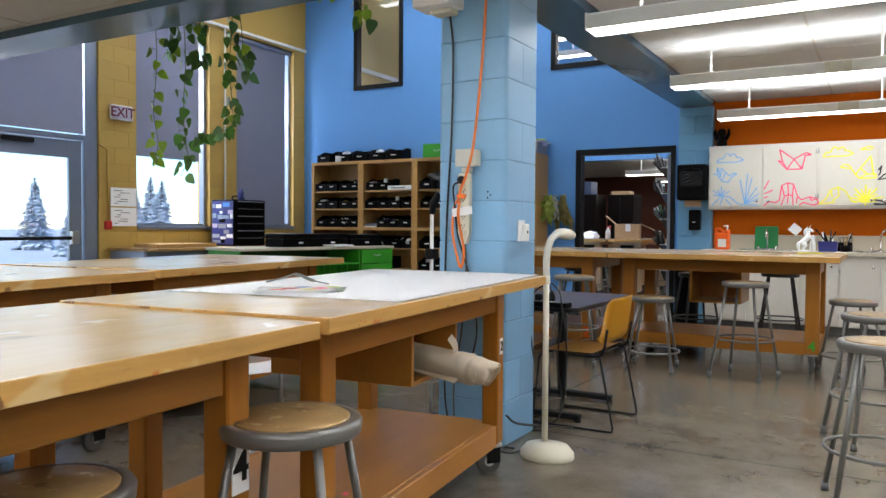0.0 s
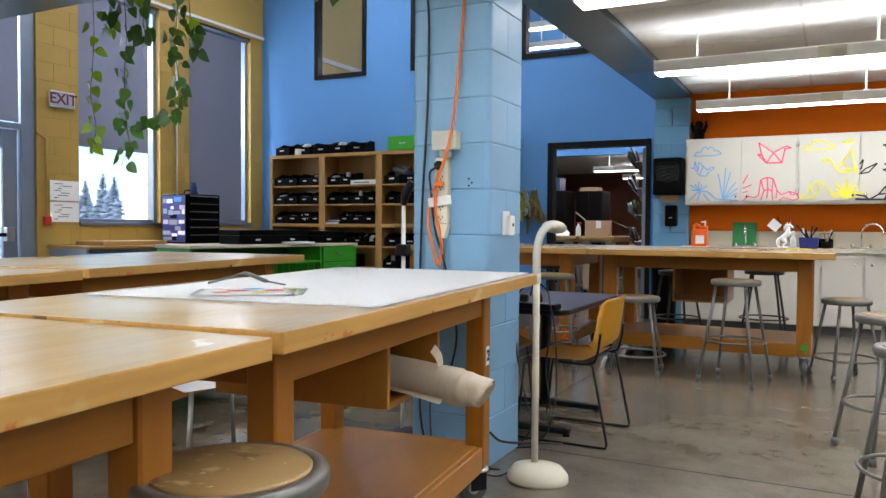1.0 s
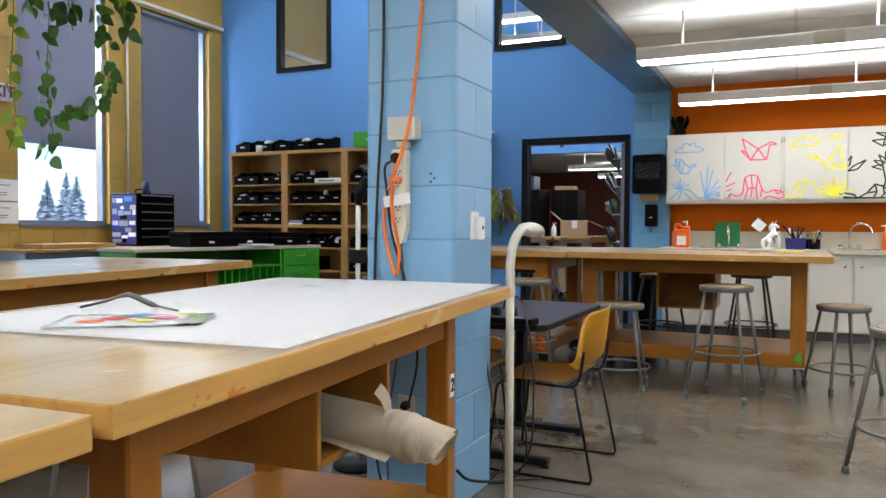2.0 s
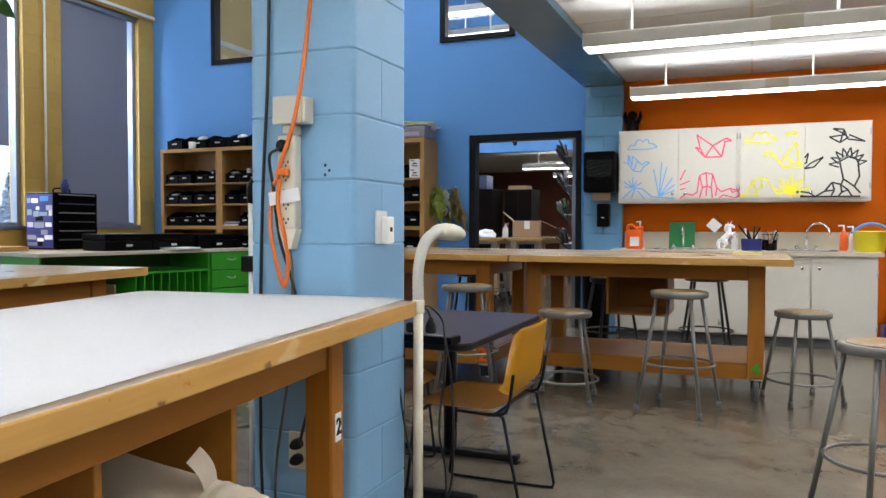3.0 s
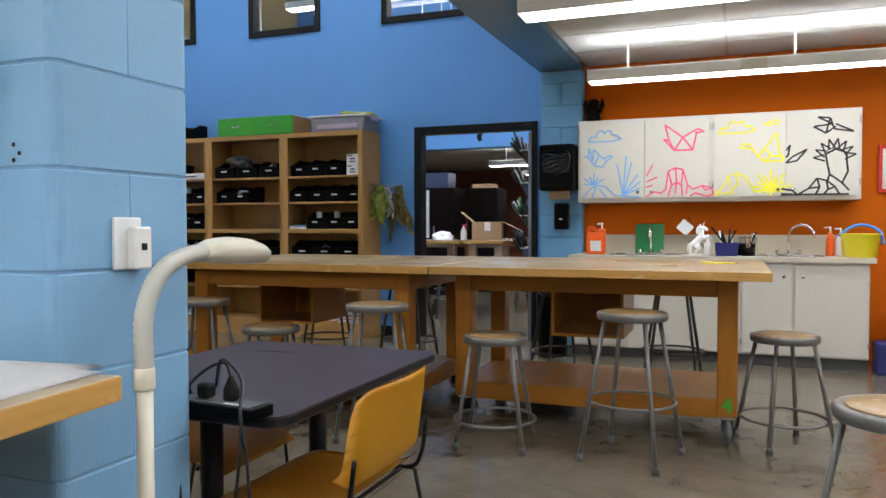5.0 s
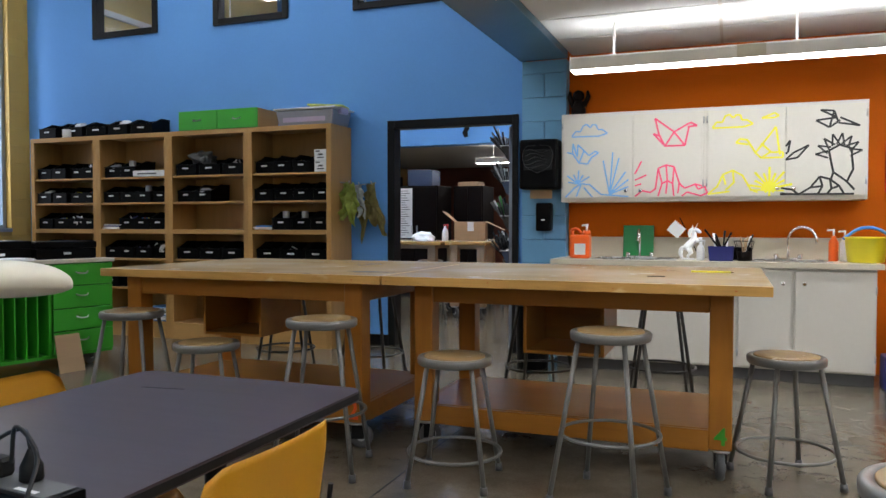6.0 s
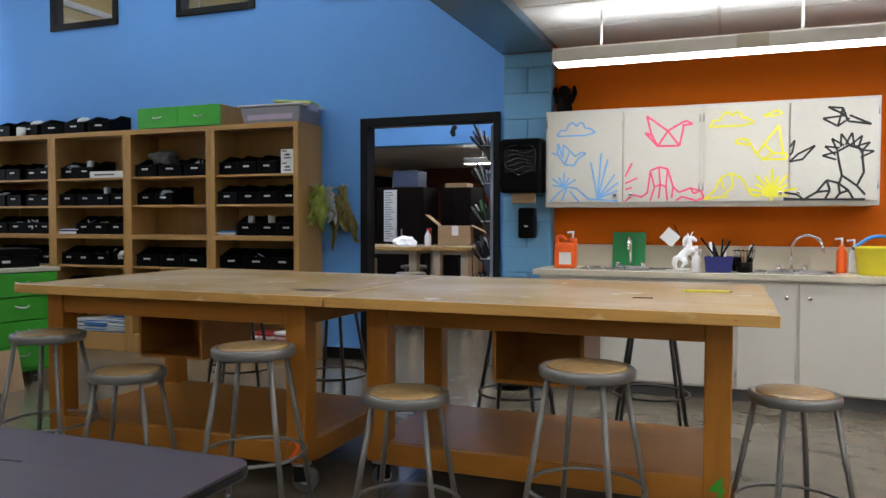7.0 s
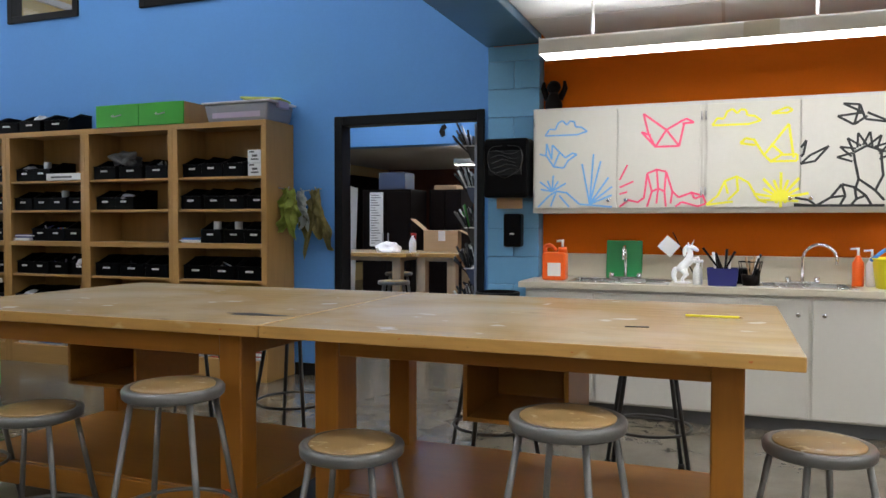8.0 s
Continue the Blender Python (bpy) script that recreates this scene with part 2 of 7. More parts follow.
M_GRNPL = paint("green_cutting_board", (0.01, 0.24, 0.06), 0.4, var=0.08)
M_CLEARPL = paint("milky_plastic_tub", (0.30, 0.31, 0.36), 0.25, var=0.12)
M_BLUETUB = paint("blue_grey_clear_tub", (0.07, 0.09, 0.15), 0.25, var=0.2)
M_PALEWOOD = wood("pale_ash_leg", (0.55, 0.40, 0.24), 2, 0.45, 0.12, 0, [], 0.04)
M_LILAC = paint("lilac_lid", (0.48, 0.40, 0.55), 0.35, var=0.1)
M_OLIVE = paint("olive_cloth", (0.34, 0.28, 0.10), 0.9, grain=25, var=0.5, bmp=0.6, big=14)
M_LIME = paint("lime_green_cloth", (0.52, 0.60, 0.13), 0.9, grain=40, var=0.35, bmp=0.6, big=12)
M_LEAF = paint("pothos_leaf", (0.055, 0.19, 0.018), 0.3, grain=30, var=0.3, bmp=0.1, vary=0.35)
M_LEAFY = paint("young_pothos_leaf", (0.30, 0.50, 0.025), 0.4, grain=30, var=0.3, bmp=0.1, vary=0.3)
M_STEM = paint("vine_stem", (0.10, 0.14, 0.03), 0.6, var=0.2)
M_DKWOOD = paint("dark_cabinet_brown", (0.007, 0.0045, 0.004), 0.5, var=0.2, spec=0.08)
M_TAPE = {k: paint(k + "_tape", c, 0.5, var=0.06, bmp=0) for k, c in (
    ("blue", (0.18, 0.45, 0.82)), ("pink", (0.92, 0.10, 0.22)), ("yellow", (0.86, 0.80, 0.05)), ("black", (0.02, 0.02, 0.02)))}
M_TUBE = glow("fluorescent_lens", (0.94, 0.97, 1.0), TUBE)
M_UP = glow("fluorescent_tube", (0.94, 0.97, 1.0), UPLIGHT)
M_GLASS = glassy("window_glass")
M_SNOW = paint("snowy_ground", (0.80, 0.82, 0.86), 0.8, grain=3, var=0.06, bmp=0.2, world_co=True)
# near-white needles: outdoor glare and haze are put into the colour
M_FIR = paint("hazed_fir_needles", (0.80, 0.86, 0.92), 0.8, grain=30, var=0.4, bmp=0.3)


# ---- building helpers ----
def box(bm, x0, y0, z0, x1, y1, z1, bev=0.0, m=None, seg=1):
    r = bmesh.ops.create_cube(bm, size=1.0)["verts"]
    M = Matrix.Translation(((x0 + x1) / 2, (y0 + y1) / 2, (z0 + z1) / 2)) @ Matrix.Diagonal((abs(x1 - x0), abs(y1 - y0), abs(z1 - z0), 1))
    if m:
        M = m @ M
    bmesh.ops.transform(bm, matrix=M, verts=r)
    if bev:
        es = list({e for v in r for e in v.link_edges})
        bmesh.ops.bevel(bm, geom=es, offset=bev, segments=seg, profile=0.6, affect="EDGES", clamp_overlap=True)
    return bm


def tube(bm, pts, r, n=8, caps=True, closed=False):
    """A round bar along a line of points; r may be a list."""
    pts = [Vector(p) for p in pts]
    k = len(pts)
    rs = r if isinstance(r, (list, tuple)) else [r] * k
    rings, up = [], None
    for i, p in enumerate(pts):
        a, b = (pts[i - 1] if i or closed else p), (pts[(i + 1) % k] if i < k - 1 or closed else p)
        d = (b - a).normalized()
        if up is None:
            up = d.orthogonal().normalized()
        up = (up - d * up.dot(d)).normalized()
        s = d.cross(up)
        rings.append([bm.verts.new(p + rs[i] * (math.cos(2 * math.pi * j / n) * up + math.sin(2 * math.pi * j / n) * s)) for j in range(n)])
    for i in range(k if closed else k - 1):
        A, B = rings[i], rings[(i + 1) % k]
        for j in range(n):
            f = bm.faces.new((A[j], A[(j + 1) % n], B[(j + 1) % n], B[j]))
            f.smooth = True
    if caps and not closed:
        bm.faces.new(rings[0][::-1])
        bm.faces.new(rings[-1])
    return bm


def smooth_line(pts, n=6):
    """Catmull-Rom through the points."""
    P = [Vector(p) for p in pts]
    P = [2 * P[0] - P[1]] + P + [2 * P[-1] - P[-2]]
    out = []
    for i in range(1, len(P) - 2):
        for k in range(n):
            t = k / n
            a, b, c, d = P[i - 1:i + 3]
            out.append(0.5 * ((2 * b) + (c - a) * t + (2 * a - 5 * b + 4 * c - d) * t * t + (3 * b - a - 3 * c + d) * t ** 3))
    return out + [P[-2]]


def lathe(bm, prof, n=24, m=None):
    """A body of turning: (radius, height) from the bottom up."""
    rings = []
    for r, z in prof:
        rings.append([bm.verts.new((r * math.cos(2 * math.pi * j / n), r * math.sin(2 * math.pi * j / n), z)) for j in range(n)] if r > 1e-6 else [bm.verts.new((0, 0, z))])
    vs = [v for q in rings for v in q]
    for A, B in zip(rings, rings[1:]):
        for j in range(n):
            q = [A[j % len(A)], A[(j + 1) % len(A)], B[(j + 1) % len(B)], B[j % len(B)]]
            q = list(dict.fromkeys(q))
            if len(q) > 2:
                bm.faces.new(q).smooth = True
    if len(rings[0]) > 1:
        bm.faces.new(rings[0][::-1])
    if len(rings[-1]) > 1:
        bm.faces.new(rings[-1])
    if m:
        bmesh.ops.transform(bm, matrix=m, verts=vs)
    return bm


def prism(bm, outline, h, m=None):
    """An upright plate of that outline in x and y, thick h in z."""
    lo = [bm.verts.new((x, y, 0)) for x, y in outline]
    hi = [bm.verts.new((x, y, h)) for x, y in outline]
    bm.faces.new(lo[::-1]), bm.faces.new(hi)
    k = len(outline)
    for i in range(k):
        bm.faces.new((lo[i], lo[(i + 1) % k], hi[(i + 1) % k], hi[i]))
    if m:
        bmesh.ops.transform(bm, matrix=m, verts=lo + hi)
    return bm


def rounded(x0, y0, x1, y1, r, n=5):
    out = []
    for cx, cy, a in ((x1 - r, y0 + r, -90), (x1 - r, y1 - r, 0), (x0 + r, y1 - r, 90), (x0 + r, y0 + r, 180)):
        out += [(cx + r * math.cos(radians(a + 90 * k / n)), cy + r * math.sin(radians(a + 90 * k / n))) for k in range(n + 1)]
    return out


def mesh_of(name, bm, material):
    me = bpy.data.meshes.new(name)
    bmesh.ops.recalc_face_normals(bm, faces=bm.faces)
    bm.to_mesh(me)
    bm.free()
    for mt in (material if isinstance(material, (list, tuple)) else [material]):
        me.materials.append(mt)
    return me


def part(name, bm, material, parent=None, label="", m=None):
    ob = new(name, bm if isinstance(bm, bpy.types.Mesh) else mesh_of(name, bm, material))
    if parent:
        ob.parent = parent
    if m:
        ob.matrix_basis = m
    return tagged(ob, label)


def thing(name, m, label, category, group="", kind=""):
    ob = new(name)
    ob.empty_display_size = 0.1
    ob.matrix_basis = m
    return tagged(ob, label, category, group, kind)


def solid(name, bm, material, label, category="", kind="", group="", m=None):
    ob = new(name, mesh_of(name, bm, material))
    if m:
        ob.matrix_basis = m
    return tagged(ob, label, category, group, kind)


def structure(name, bm, material, label):
    return solid(name, bm, material, label, name.split("_")[0], "structure")


def B():
    return bmesh.new()


def bx(*a, **k):
    return box(bmesh.new(), *a, **k)


def letters(name, text, size, material, parent, m, label="", depth=0.001):
    cu = bpy.data.curves.new(name, "FONT")
    cu.body, cu.size, cu.extrude, cu.align_x, cu.align_y, cu.offset = text, size, depth, "CENTER", "CENTER", size * 0.02
    tmp = bpy.data.objects.new(name, cu)
    scene.collection.objects.link(tmp)
    bpy.context.view_layer.update()
    me = bpy.data.meshes.new_from_object(tmp)
    bpy.data.objects.remove(tmp)
    me.materials.clear()
    me.materials.append(material)
    return part(name, me, material, parent, label, m)


# ---- large structure ----
NORTH, WEST, EAST, SOUTH, ORANGE_Y, CEIL, HIGH, BEAM_Z = 9.94, -7.97, 4.2, -4.0, 10.02, 2.60, 5.6, 2.55
structure("floor", bx(WEST - 0.3, SOUTH - 0.3, -0.2, EAST + 0.3, 21.3, 0), M_FLOOR, "polished mottled grey concrete floor with saw-cut joints")
bm = B()
box(bm, -7.9, 4.395, 0.0005, EAST, 4.401, 0.0015)
box(bm, -1.803, SOUTH, 0.0005, -1.797, NORTH, 0.0015)
structure("floor_joint", bm, M_RUBBER, "dark saw-cut joints in the concrete floor")


def wall_with_holes(name, axis, face, thick, a0, a1, z0, z1, holes, material, label):
    """A wall whose face lies at axis = face; it runs from a0 to a1 and has holes (a, b, low, high)."""
    bm = B()
    cuts = sorted({a0, a1, *[h[0] for h in holes], *[h[1] for h in holes]})
    for s, e in zip(cuts, cuts[1:]):
        mid, z = (s + e) / 2, z0
        for h in sorted([h for h in holes if h[0] <= mid <= h[1]], key=lambda h: h[2]):
            if h[2] > z:
                box(bm, *((face, s, z, face + thick, e, h[2]) if axis == "x" else (s, face, z, e, face + thick, h[2])))
            z = h[3]
        if z < z1:
            box(bm, *((face, s, z, face + thick, e, z1) if axis == "x" else (s, face, z, e, face + thick, z1)))
    bmesh.ops.remove_doubles(bm, verts=bm.verts, dist=1e-5)
    return structure(name, bm, material, label)


HIGHWIN = [(-7.00, -6.11), (-5.39, -4.50), (-3.78, -2.89)]
WIN_LO, WIN_HI = 3.18, 4.9
wall_north = wall_with_holes("wall_north", "y", NORTH, 0.12, WEST - 0.3, -2.11, 0, HIGH,
                [(-3.36, -2.18, 0, 2.085)] + [(a + 0.03, b - 0.03, WIN_LO + 0.03, WIN_HI - 0.03) for a, b in HIGHWIN],
                M_BLUE, "smooth bright blue painted wall with high windows")
structure("wall_orange", bx(-2.11, ORANGE_Y, 0, EAST, ORANGE_Y + 0.14, HIGH), M_ORANGE, "orange painted wall behind the sink counter")
structure("wall_east", bx(EAST, SOUTH, 0, EAST + 0.2, 10.3, HIGH), M_WHITEWALL, "plain off-white side wall")
structure("wall_south", bx(WEST - 0.3, SOUTH - 0.2, 0, EAST + 0.2, SOUTH, HIGH), M_YELPLAIN, "plain yellow rear wall")
WWIN = [(4.72, 6.27, 0.0, 3.83), (6.79, 7.97, 1.08, 3.83), (8.47, 9.68, 1.09, 3.83)]
wall_west = wall_with_holes("wall_west", "x", WEST - 0.25, 0.235, SOUTH, NORTH, 0, HIGH, WWIN, M_GROUT_Y, "yellow painted concrete block wall with tall windows")
structure("beam_long", bx(-2.11, 4.4, BEAM_Z, -1.70, NORTH - 0.09, HIGH, 0.004), M_BEAM, "glossy blue painted beam along the ceiling edge")
structure("beam_cross", bx(WEST, 4.0, BEAM_Z, -1.6, 4.4, HIGH, 0.004), M_BEAM, "glossy blue painted beam across the room")
# low ceilings with their grid, and the high metal deck
bm = B()
TILE = 0.61
for (x0, x1, y0, y1) in ((-1.70, EAST, SOUTH, ORANGE_Y), (WEST, -1.70, SOUTH, 4.0)):
    for i in range(int((x1 - x0) / 1.22) + 1):
        for j in range(int((y1 - y0) / TILE) + 1):
            a, b, c, d = x0 + i * 1.22, min(x0 + (i + 1) * 1.22, x1), y0 + j * TILE, min(y0 + (j + 1) * TILE, y1)
            if b - a > 0.03 and d - c > 0.03:
                box(bm, a + 0.011, c + 0.011, CEIL + 0.006, b - 0.011, d - 0.011, CEIL + 0.03)
structure("ceiling", bm, M_TILE, "white acoustic tile ceiling in a metal grid")
structure("ceiling_grid", box(bx(-1.70, SOUTH, CEIL + 0.01, EAST, ORANGE_Y, CEIL + 0.05), WEST, SOUTH, CEIL + 0.01, -1.70, 4.0, CEIL + 0.05), M_GRID, "white metal grid between the ceiling tiles")
bm = B()
x = WEST - 0.3
while x < -1.6:
    box(bm, x, 4.0, HIGH, x + 0.09, 21.3, HIGH + 0.08)
    box(bm, x + 0.09, 4.0, HIGH + 0.05, x + 0.18, 21.3, HIGH + 0.08)
    x += 0.18
structure("ceiling_high", bm, M_DECK, "white corrugated metal roof deck")
structure("roof", bx(WEST - 0.4, SOUTH - 0.3, HIGH + 0.09, EAST + 0.3, 21.4, HIGH + 0.25), M_WHITEWALL, "flat roof slab over the rooms")


def block_course(parent, name, x0, x1, y, z, h, material, axis="x", length=0.406, off=0.0, depth=0.03, sign=1):
    """One course of blocks on a wall face; each block is a piece of its own."""
    a = x0 - off
    while a < x1 - 0.02:
        s, e = max(a, x0), min(a + length, x1)
        if e - s > 0.03:
            key = (name, round(e - s, 3), round(h, 3), axis, depth)
            if key not in block_course.made:
                w = (e - s) / 2 - 0.002
                bb = bx(-w, 0, 0.002, w, depth, h - 0.002) if axis == "x" else bx(0, -w, 0.002, depth, w, h - 0.002)
                es = [q for q in bb.edges]
                bmesh.ops.bevel(bb, geom=es, offset=0.003, segments=1, affect="EDGES")
                block_course.made[key] = mesh_of(name, bb, material)
            p = new(name, block_course.made[key])
            p.parent = parent
            mid = (s + e) / 2
            p.matrix_basis = pose(mid, y, z) if axis == "x" else pose(y, mid, z)
        a += length


block_course.made = {}


# pilaster beside the doorway, with its blocks
pier = structure("pier", bx(-2.09, NORTH - 0.07, 0, -1.72, ORANGE_Y + 0.02, BEAM_Z), M_GROUT_P, "blue painted concrete block pilaster beside the doorway")
for k in range(13):
    z = k * 0.2032
    block_course(pier, "block", -2.10, -1.71, NORTH - 0.09, z, min(0.2032, BEAM_Z - z), M_PIER, "x", 0.40, 0.2 if k % 2 else 0.0, 0.1)

# free-standing column of pale blue blocks with rounded corners
CX0, CX1, CY0, CY1 = -1.99, -1.60, 4.0, 4.39
column = structure("column", prism(B(), rounded(CX0 + 0.004, CY0 + 0.004, CX1 - 0.004, CY1 - 0.004, 0.024, 3), BEAM_Z), M_GROUT_B, "pale blue painted concrete block column")
for k in range(13):
    z = k * 0.2032 + (0.02 if k else 0.0)
    hh = min(0.2032 if k else 0.2232, BEAM_Z - z)
    if k % 2:
        cells = [(CX0, CY0, CX1, (CY0 + CY1) / 2), (CX0, (CY0 + CY1) / 2, CX1, CY1)]
    else:
        cells = [(CX0, CY0, CX1, CY1)]
    for (a, b, c, d) in cells:
        bb = B()
        q = 0.028
        cor = []
        for (px, py, s) in ((c, b, -90), (c, d, 0), (a, d, 90), (a, b, 180)):
            outer = py in (CY0, CY1)
            r = q if outer else 0.003
            cx, cy = px + (-r if px == c else r), py + (r if py == b else -r)
            cor += [(cx + r * math.cos(radians(s + 90 * i / 5)), cy + r * math.sin(radians(s + 90 * i / 5))) for i in range(6)]
        prism(bb, cor, hh - 0.005, Matrix.Translation((0, 0, z + 0.0025)))
        for f in bb.faces:
            f.smooth = False
        top = [e for e in bb.edges if abs(e.verts[0].co.z - e.verts[1].co.z) < 1e-6]
        bmesh.ops.bevel(bb, geom=top, offset=0.003, segments=1, affect="EDGES")
        part("block", bb, M_PALE, column)

# openings: dark door frame, high windows, tall side windows
frame_1 = thing("door_frame", pose(0, 0, 0), "black painted steel door frame around an open doorway", "door frame", kind="structure")
for a, b in ((-3.416, -3.345), (-2.205, -2.15)):
    part("jamb", bx(a, NORTH - 0.025, 0, b, NORTH + 0.124, 2.115, 0.004), M_BLACK, frame_1)
part("head", bx(-3.345, NORTH - 0.024, 2.04, -2.205, NORTH + 0.129, 2.114, 0.004), M_BLACK, frame_1)
structure("baseboard", bx(-3.80, NORTH - 0.012, 0, -3.42, NORTH - 0.001, 0.10, 0.002), M_BLACK, "black rubber baseboard under the blue wall")
for a, b in HIGHWIN:
    w = thing("window", pose(a, NORTH, WIN_LO), "high interior window in a thick black frame", "window", "high windows", "structure")
    W_, H_ = b - a, WIN_HI - WIN_LO
    for (p, q, r, s) in ((0, 0, 0.065, H_), (W_ - 0.065, 0, W_, H_), (0.065, 0, W_ - 0.065, 0.065), (0.065, H_ - 0.065, W_ - 0.065, H_)):
        part("frame_bar", bx(p, -0.022, q, r, 0.10, s, 0.004), M_BLACK, w)
    part("pane", bx(0.06, 0.045, 0.06, W_ - 0.06, 0.051, H_ - 0.06), M_GLASS, w).visible_shadow = False


def side_window(y0, y1, z0, z1, shade_to, label):
    """A tall aluminium window in the west wall; local origin at its lower south corner."""
    w = thing("window", pose(WEST - 0.12, y0, z0), label, "window", "tall windows", "structure")
    L, H = y1 - y0, z1 - z0
    for (p, q, r, s) in ((0, 0, 0.05, H), (L - 0.05, 0, L, H), (0.05, 0, L - 0.05, 0.05), (0.05, H - 0.05, L - 0.05, H)):
        part("frame_bar", bx(-0.05, p, q, 0.04, r, s, 0.004), M_ALU, w)
    part("pane", bx(-0.008, 0.045, 0.045, -0.002, L - 0.045, H - 0.045), M_GLASS, w).visible_shadow = False
    part("window_sill", bx(0.0, 0.0, -0.03, 0.13, L, 0.012, 0.004), M_ALU, w)
    sh = part("shade", bx(0.055, 0.03, shade_to - z0, 0.058, L - 0.15, H - 0.03), M_SHADE, w, "lilac-grey roller shade cloth")
    part("hem_bar", bx(0.050, 0.03, shade_to - z0 - 0.02, 0.062, L - 0.15, shade_to - z0 + 0.004, 0.003), M_ALU, sh)
    part("roller", lathe(B(), [(0.035, 0), (0.035, L - 0.06)], 16, pose(0.06, 0.03, H - 0.04, -90, 0, 0)), M_ALU, w)
    return w


side_window(6.79, 7.97, 1.08, 3.83, 1.99, "tall window with its grey shade lowered two thirds")
side_window(8.47, 9.68, 1.09, 3.83, 1.13, "tall window with its grey shade fully lowered")
# glazed exit door with a shaded transom
ex = thing("exit_door", pose(WEST - 0.10, 0, 0), "glazed aluminium exit door with a push bar, closed", "door", kind="structure")
for (p, q, r, s) in ((4.72, 0, 4.80, 3.83), (6.11, 0, 6.27, 3.83), (4.80, 2.08, 6.11, 2.14), (4.80, 3.77, 6.11, 3.83)):
    part("frame_bar", bx(-0.06, p, q, 0.06, r, s, 0.004), M_ALU, ex)
leaf = part("leaf", bx(-0.02, 4.82, 0.02, 0.02, 4.97, 2.07, 0.003), M_ALU, ex)
box_l = B()
for (p, q, r, s) in ((5.93, 0.02, 6.09, 2.07), (4.97, 1.87, 5.93, 2.07), (4.97, 0.02, 5.93, 0.30)):
    box(box_l, -0.02, p, q, 0.02, r, s, 0.003)
part("stile", box_l, M_ALU, ex)
part("pane", bx(-0.003, 4.96, 0.29, 0.003, 5.94, 1.88), M_GLASS, ex).visible_shadow = False
part("pane", bx(-0.003, 4.80, 2.14, 0.003, 6.11, 3.77), M_GLASS, ex).visible_shadow = False
bar = part("push_bar", bx(0.05, 4.90, 0.93, 0.075, 5.95, 0.97, 0.008), M_BLACK, ex, "dark push bar")
part("bar_end", bx(0.02, 5.93, 0.88, 0.085, 6.02, 1.03, 0.006), M_ZINC, bar)
part("closer", bx(0.02, 5.15, 2.0, 0.07, 5.50, 2.05, 0.006), M_BLACK, ex, "black door closer")
part("shade", bx(0.063, 4.84, 2.15, 0.066, 6.08, 3.74), M_SHADE, ex, "lilac-grey roller shade over the transom")

# blocks of the west wall, on the strips between the openings
for k in range(24):
    z = k * 0.2032
    for (a, b) in ((6.27, 6.79), (7.97, 8.47), (9.68, NORTH)):
        if z < 3.83:
            block_course(wall_west, "block", a, b, WEST - 0.02, z, 0.2032, M_YEL, "y", 0.406, 0.2 if k % 2 else 0.0, 0.0085)
    for (a, b) in ((6.79, 7.97), (8.47, 9.68)):
        if z + 0.2032 <= 1.09:
            block_course(wall_west, "block", a, b, WEST - 0.02, z, 0.2032, M_YEL, "y", 0.406, 0.2 if k % 2 else 0.0, 0.0085)
structure("wall_panel", bx(WEST - 0.02, 4.4, 3.83, WEST + 0.003, NORTH, HIGH), M_YELPLAIN, "yellow painted wall above the tall windows")
structure("trim", bx(WEST, 4.4, 3.86, WEST + 0.03, NORTH, 3.90, 0.004), M_WHITE, "white metal trim along the yellow wall")
solid("conduit", tube(B(), [(WEST + 0.02, 8.22, 1.0), (WEST + 0.02, 8.22, 3.85)], 0.014), M_WHITE, "white painted conduit down the yellow wall", "conduit")
al = thing("alarm_pull", pose(WEST, 6.36, 1.10), "small red alarm box with a yellow conduit", "alarm")
part("alarm_box", bx(0.003, -0.04, -0.05, 0.05, 0.04, 0.05, 0.006), M_REDC, al)
part("pipe", tube(B(), [(0.018, 0, 0.05), (0.018, 0, 0.9), (0.018, -0.1, 0.95)], 0.012), M_YEL, al)
es = thing("exit_sign", pose(WEST + 0.003, 6.55, 2.455), "white exit sign with dark red letters", "sign")
part("housing", bx(0, -0.15, -0.09, 0.045, 0.15, 0.09, 0.008), M_WHITE, es)
part("face", bx(0.0455, -0.138, -0.078, 0.0495, 0.138, 0.078, 0.002), M_SIGN, es, "lilac-white sign face")
letters("lettering", "EXIT", 0.165, M_EXITRED, es, Matrix.Translation((0.051, 0, 0)) @ pose(0, 0, 0, 90, 0, 90), "dark red letters")
for z0 in (1.33, 1.09):
    nt_ = thing("notice", pose(WEST + 0.003, 6.59, z0), "white printed evacuation notice on the yellow wall", "notice", "notices")
    part("sheet", bx(0, -0.18, 0, 0.004, 0.18, 0.225), M_PAPER, nt_)
    bm = B()
    for i in range(7):
        w_ = 0.05 + 0.03 * ((i * 7) % 4)
        box(bm, 0.0045, -0.13 + 0.04 * (i % 3), 0.03 + i * 0.026, 0.0055, -0.13 + 0.04 * (i % 3) + w_, 0.037 + i * 0.026)
    part("print", bm, M_GREYRUB, nt_)

# outside: snowy ground, far trees, pale sky
structure("ground", bx(-200, -150, -0.35, WEST - 0.3, 160, -0.15), M_SNOW, "flat snow-covered ground outside the windows")


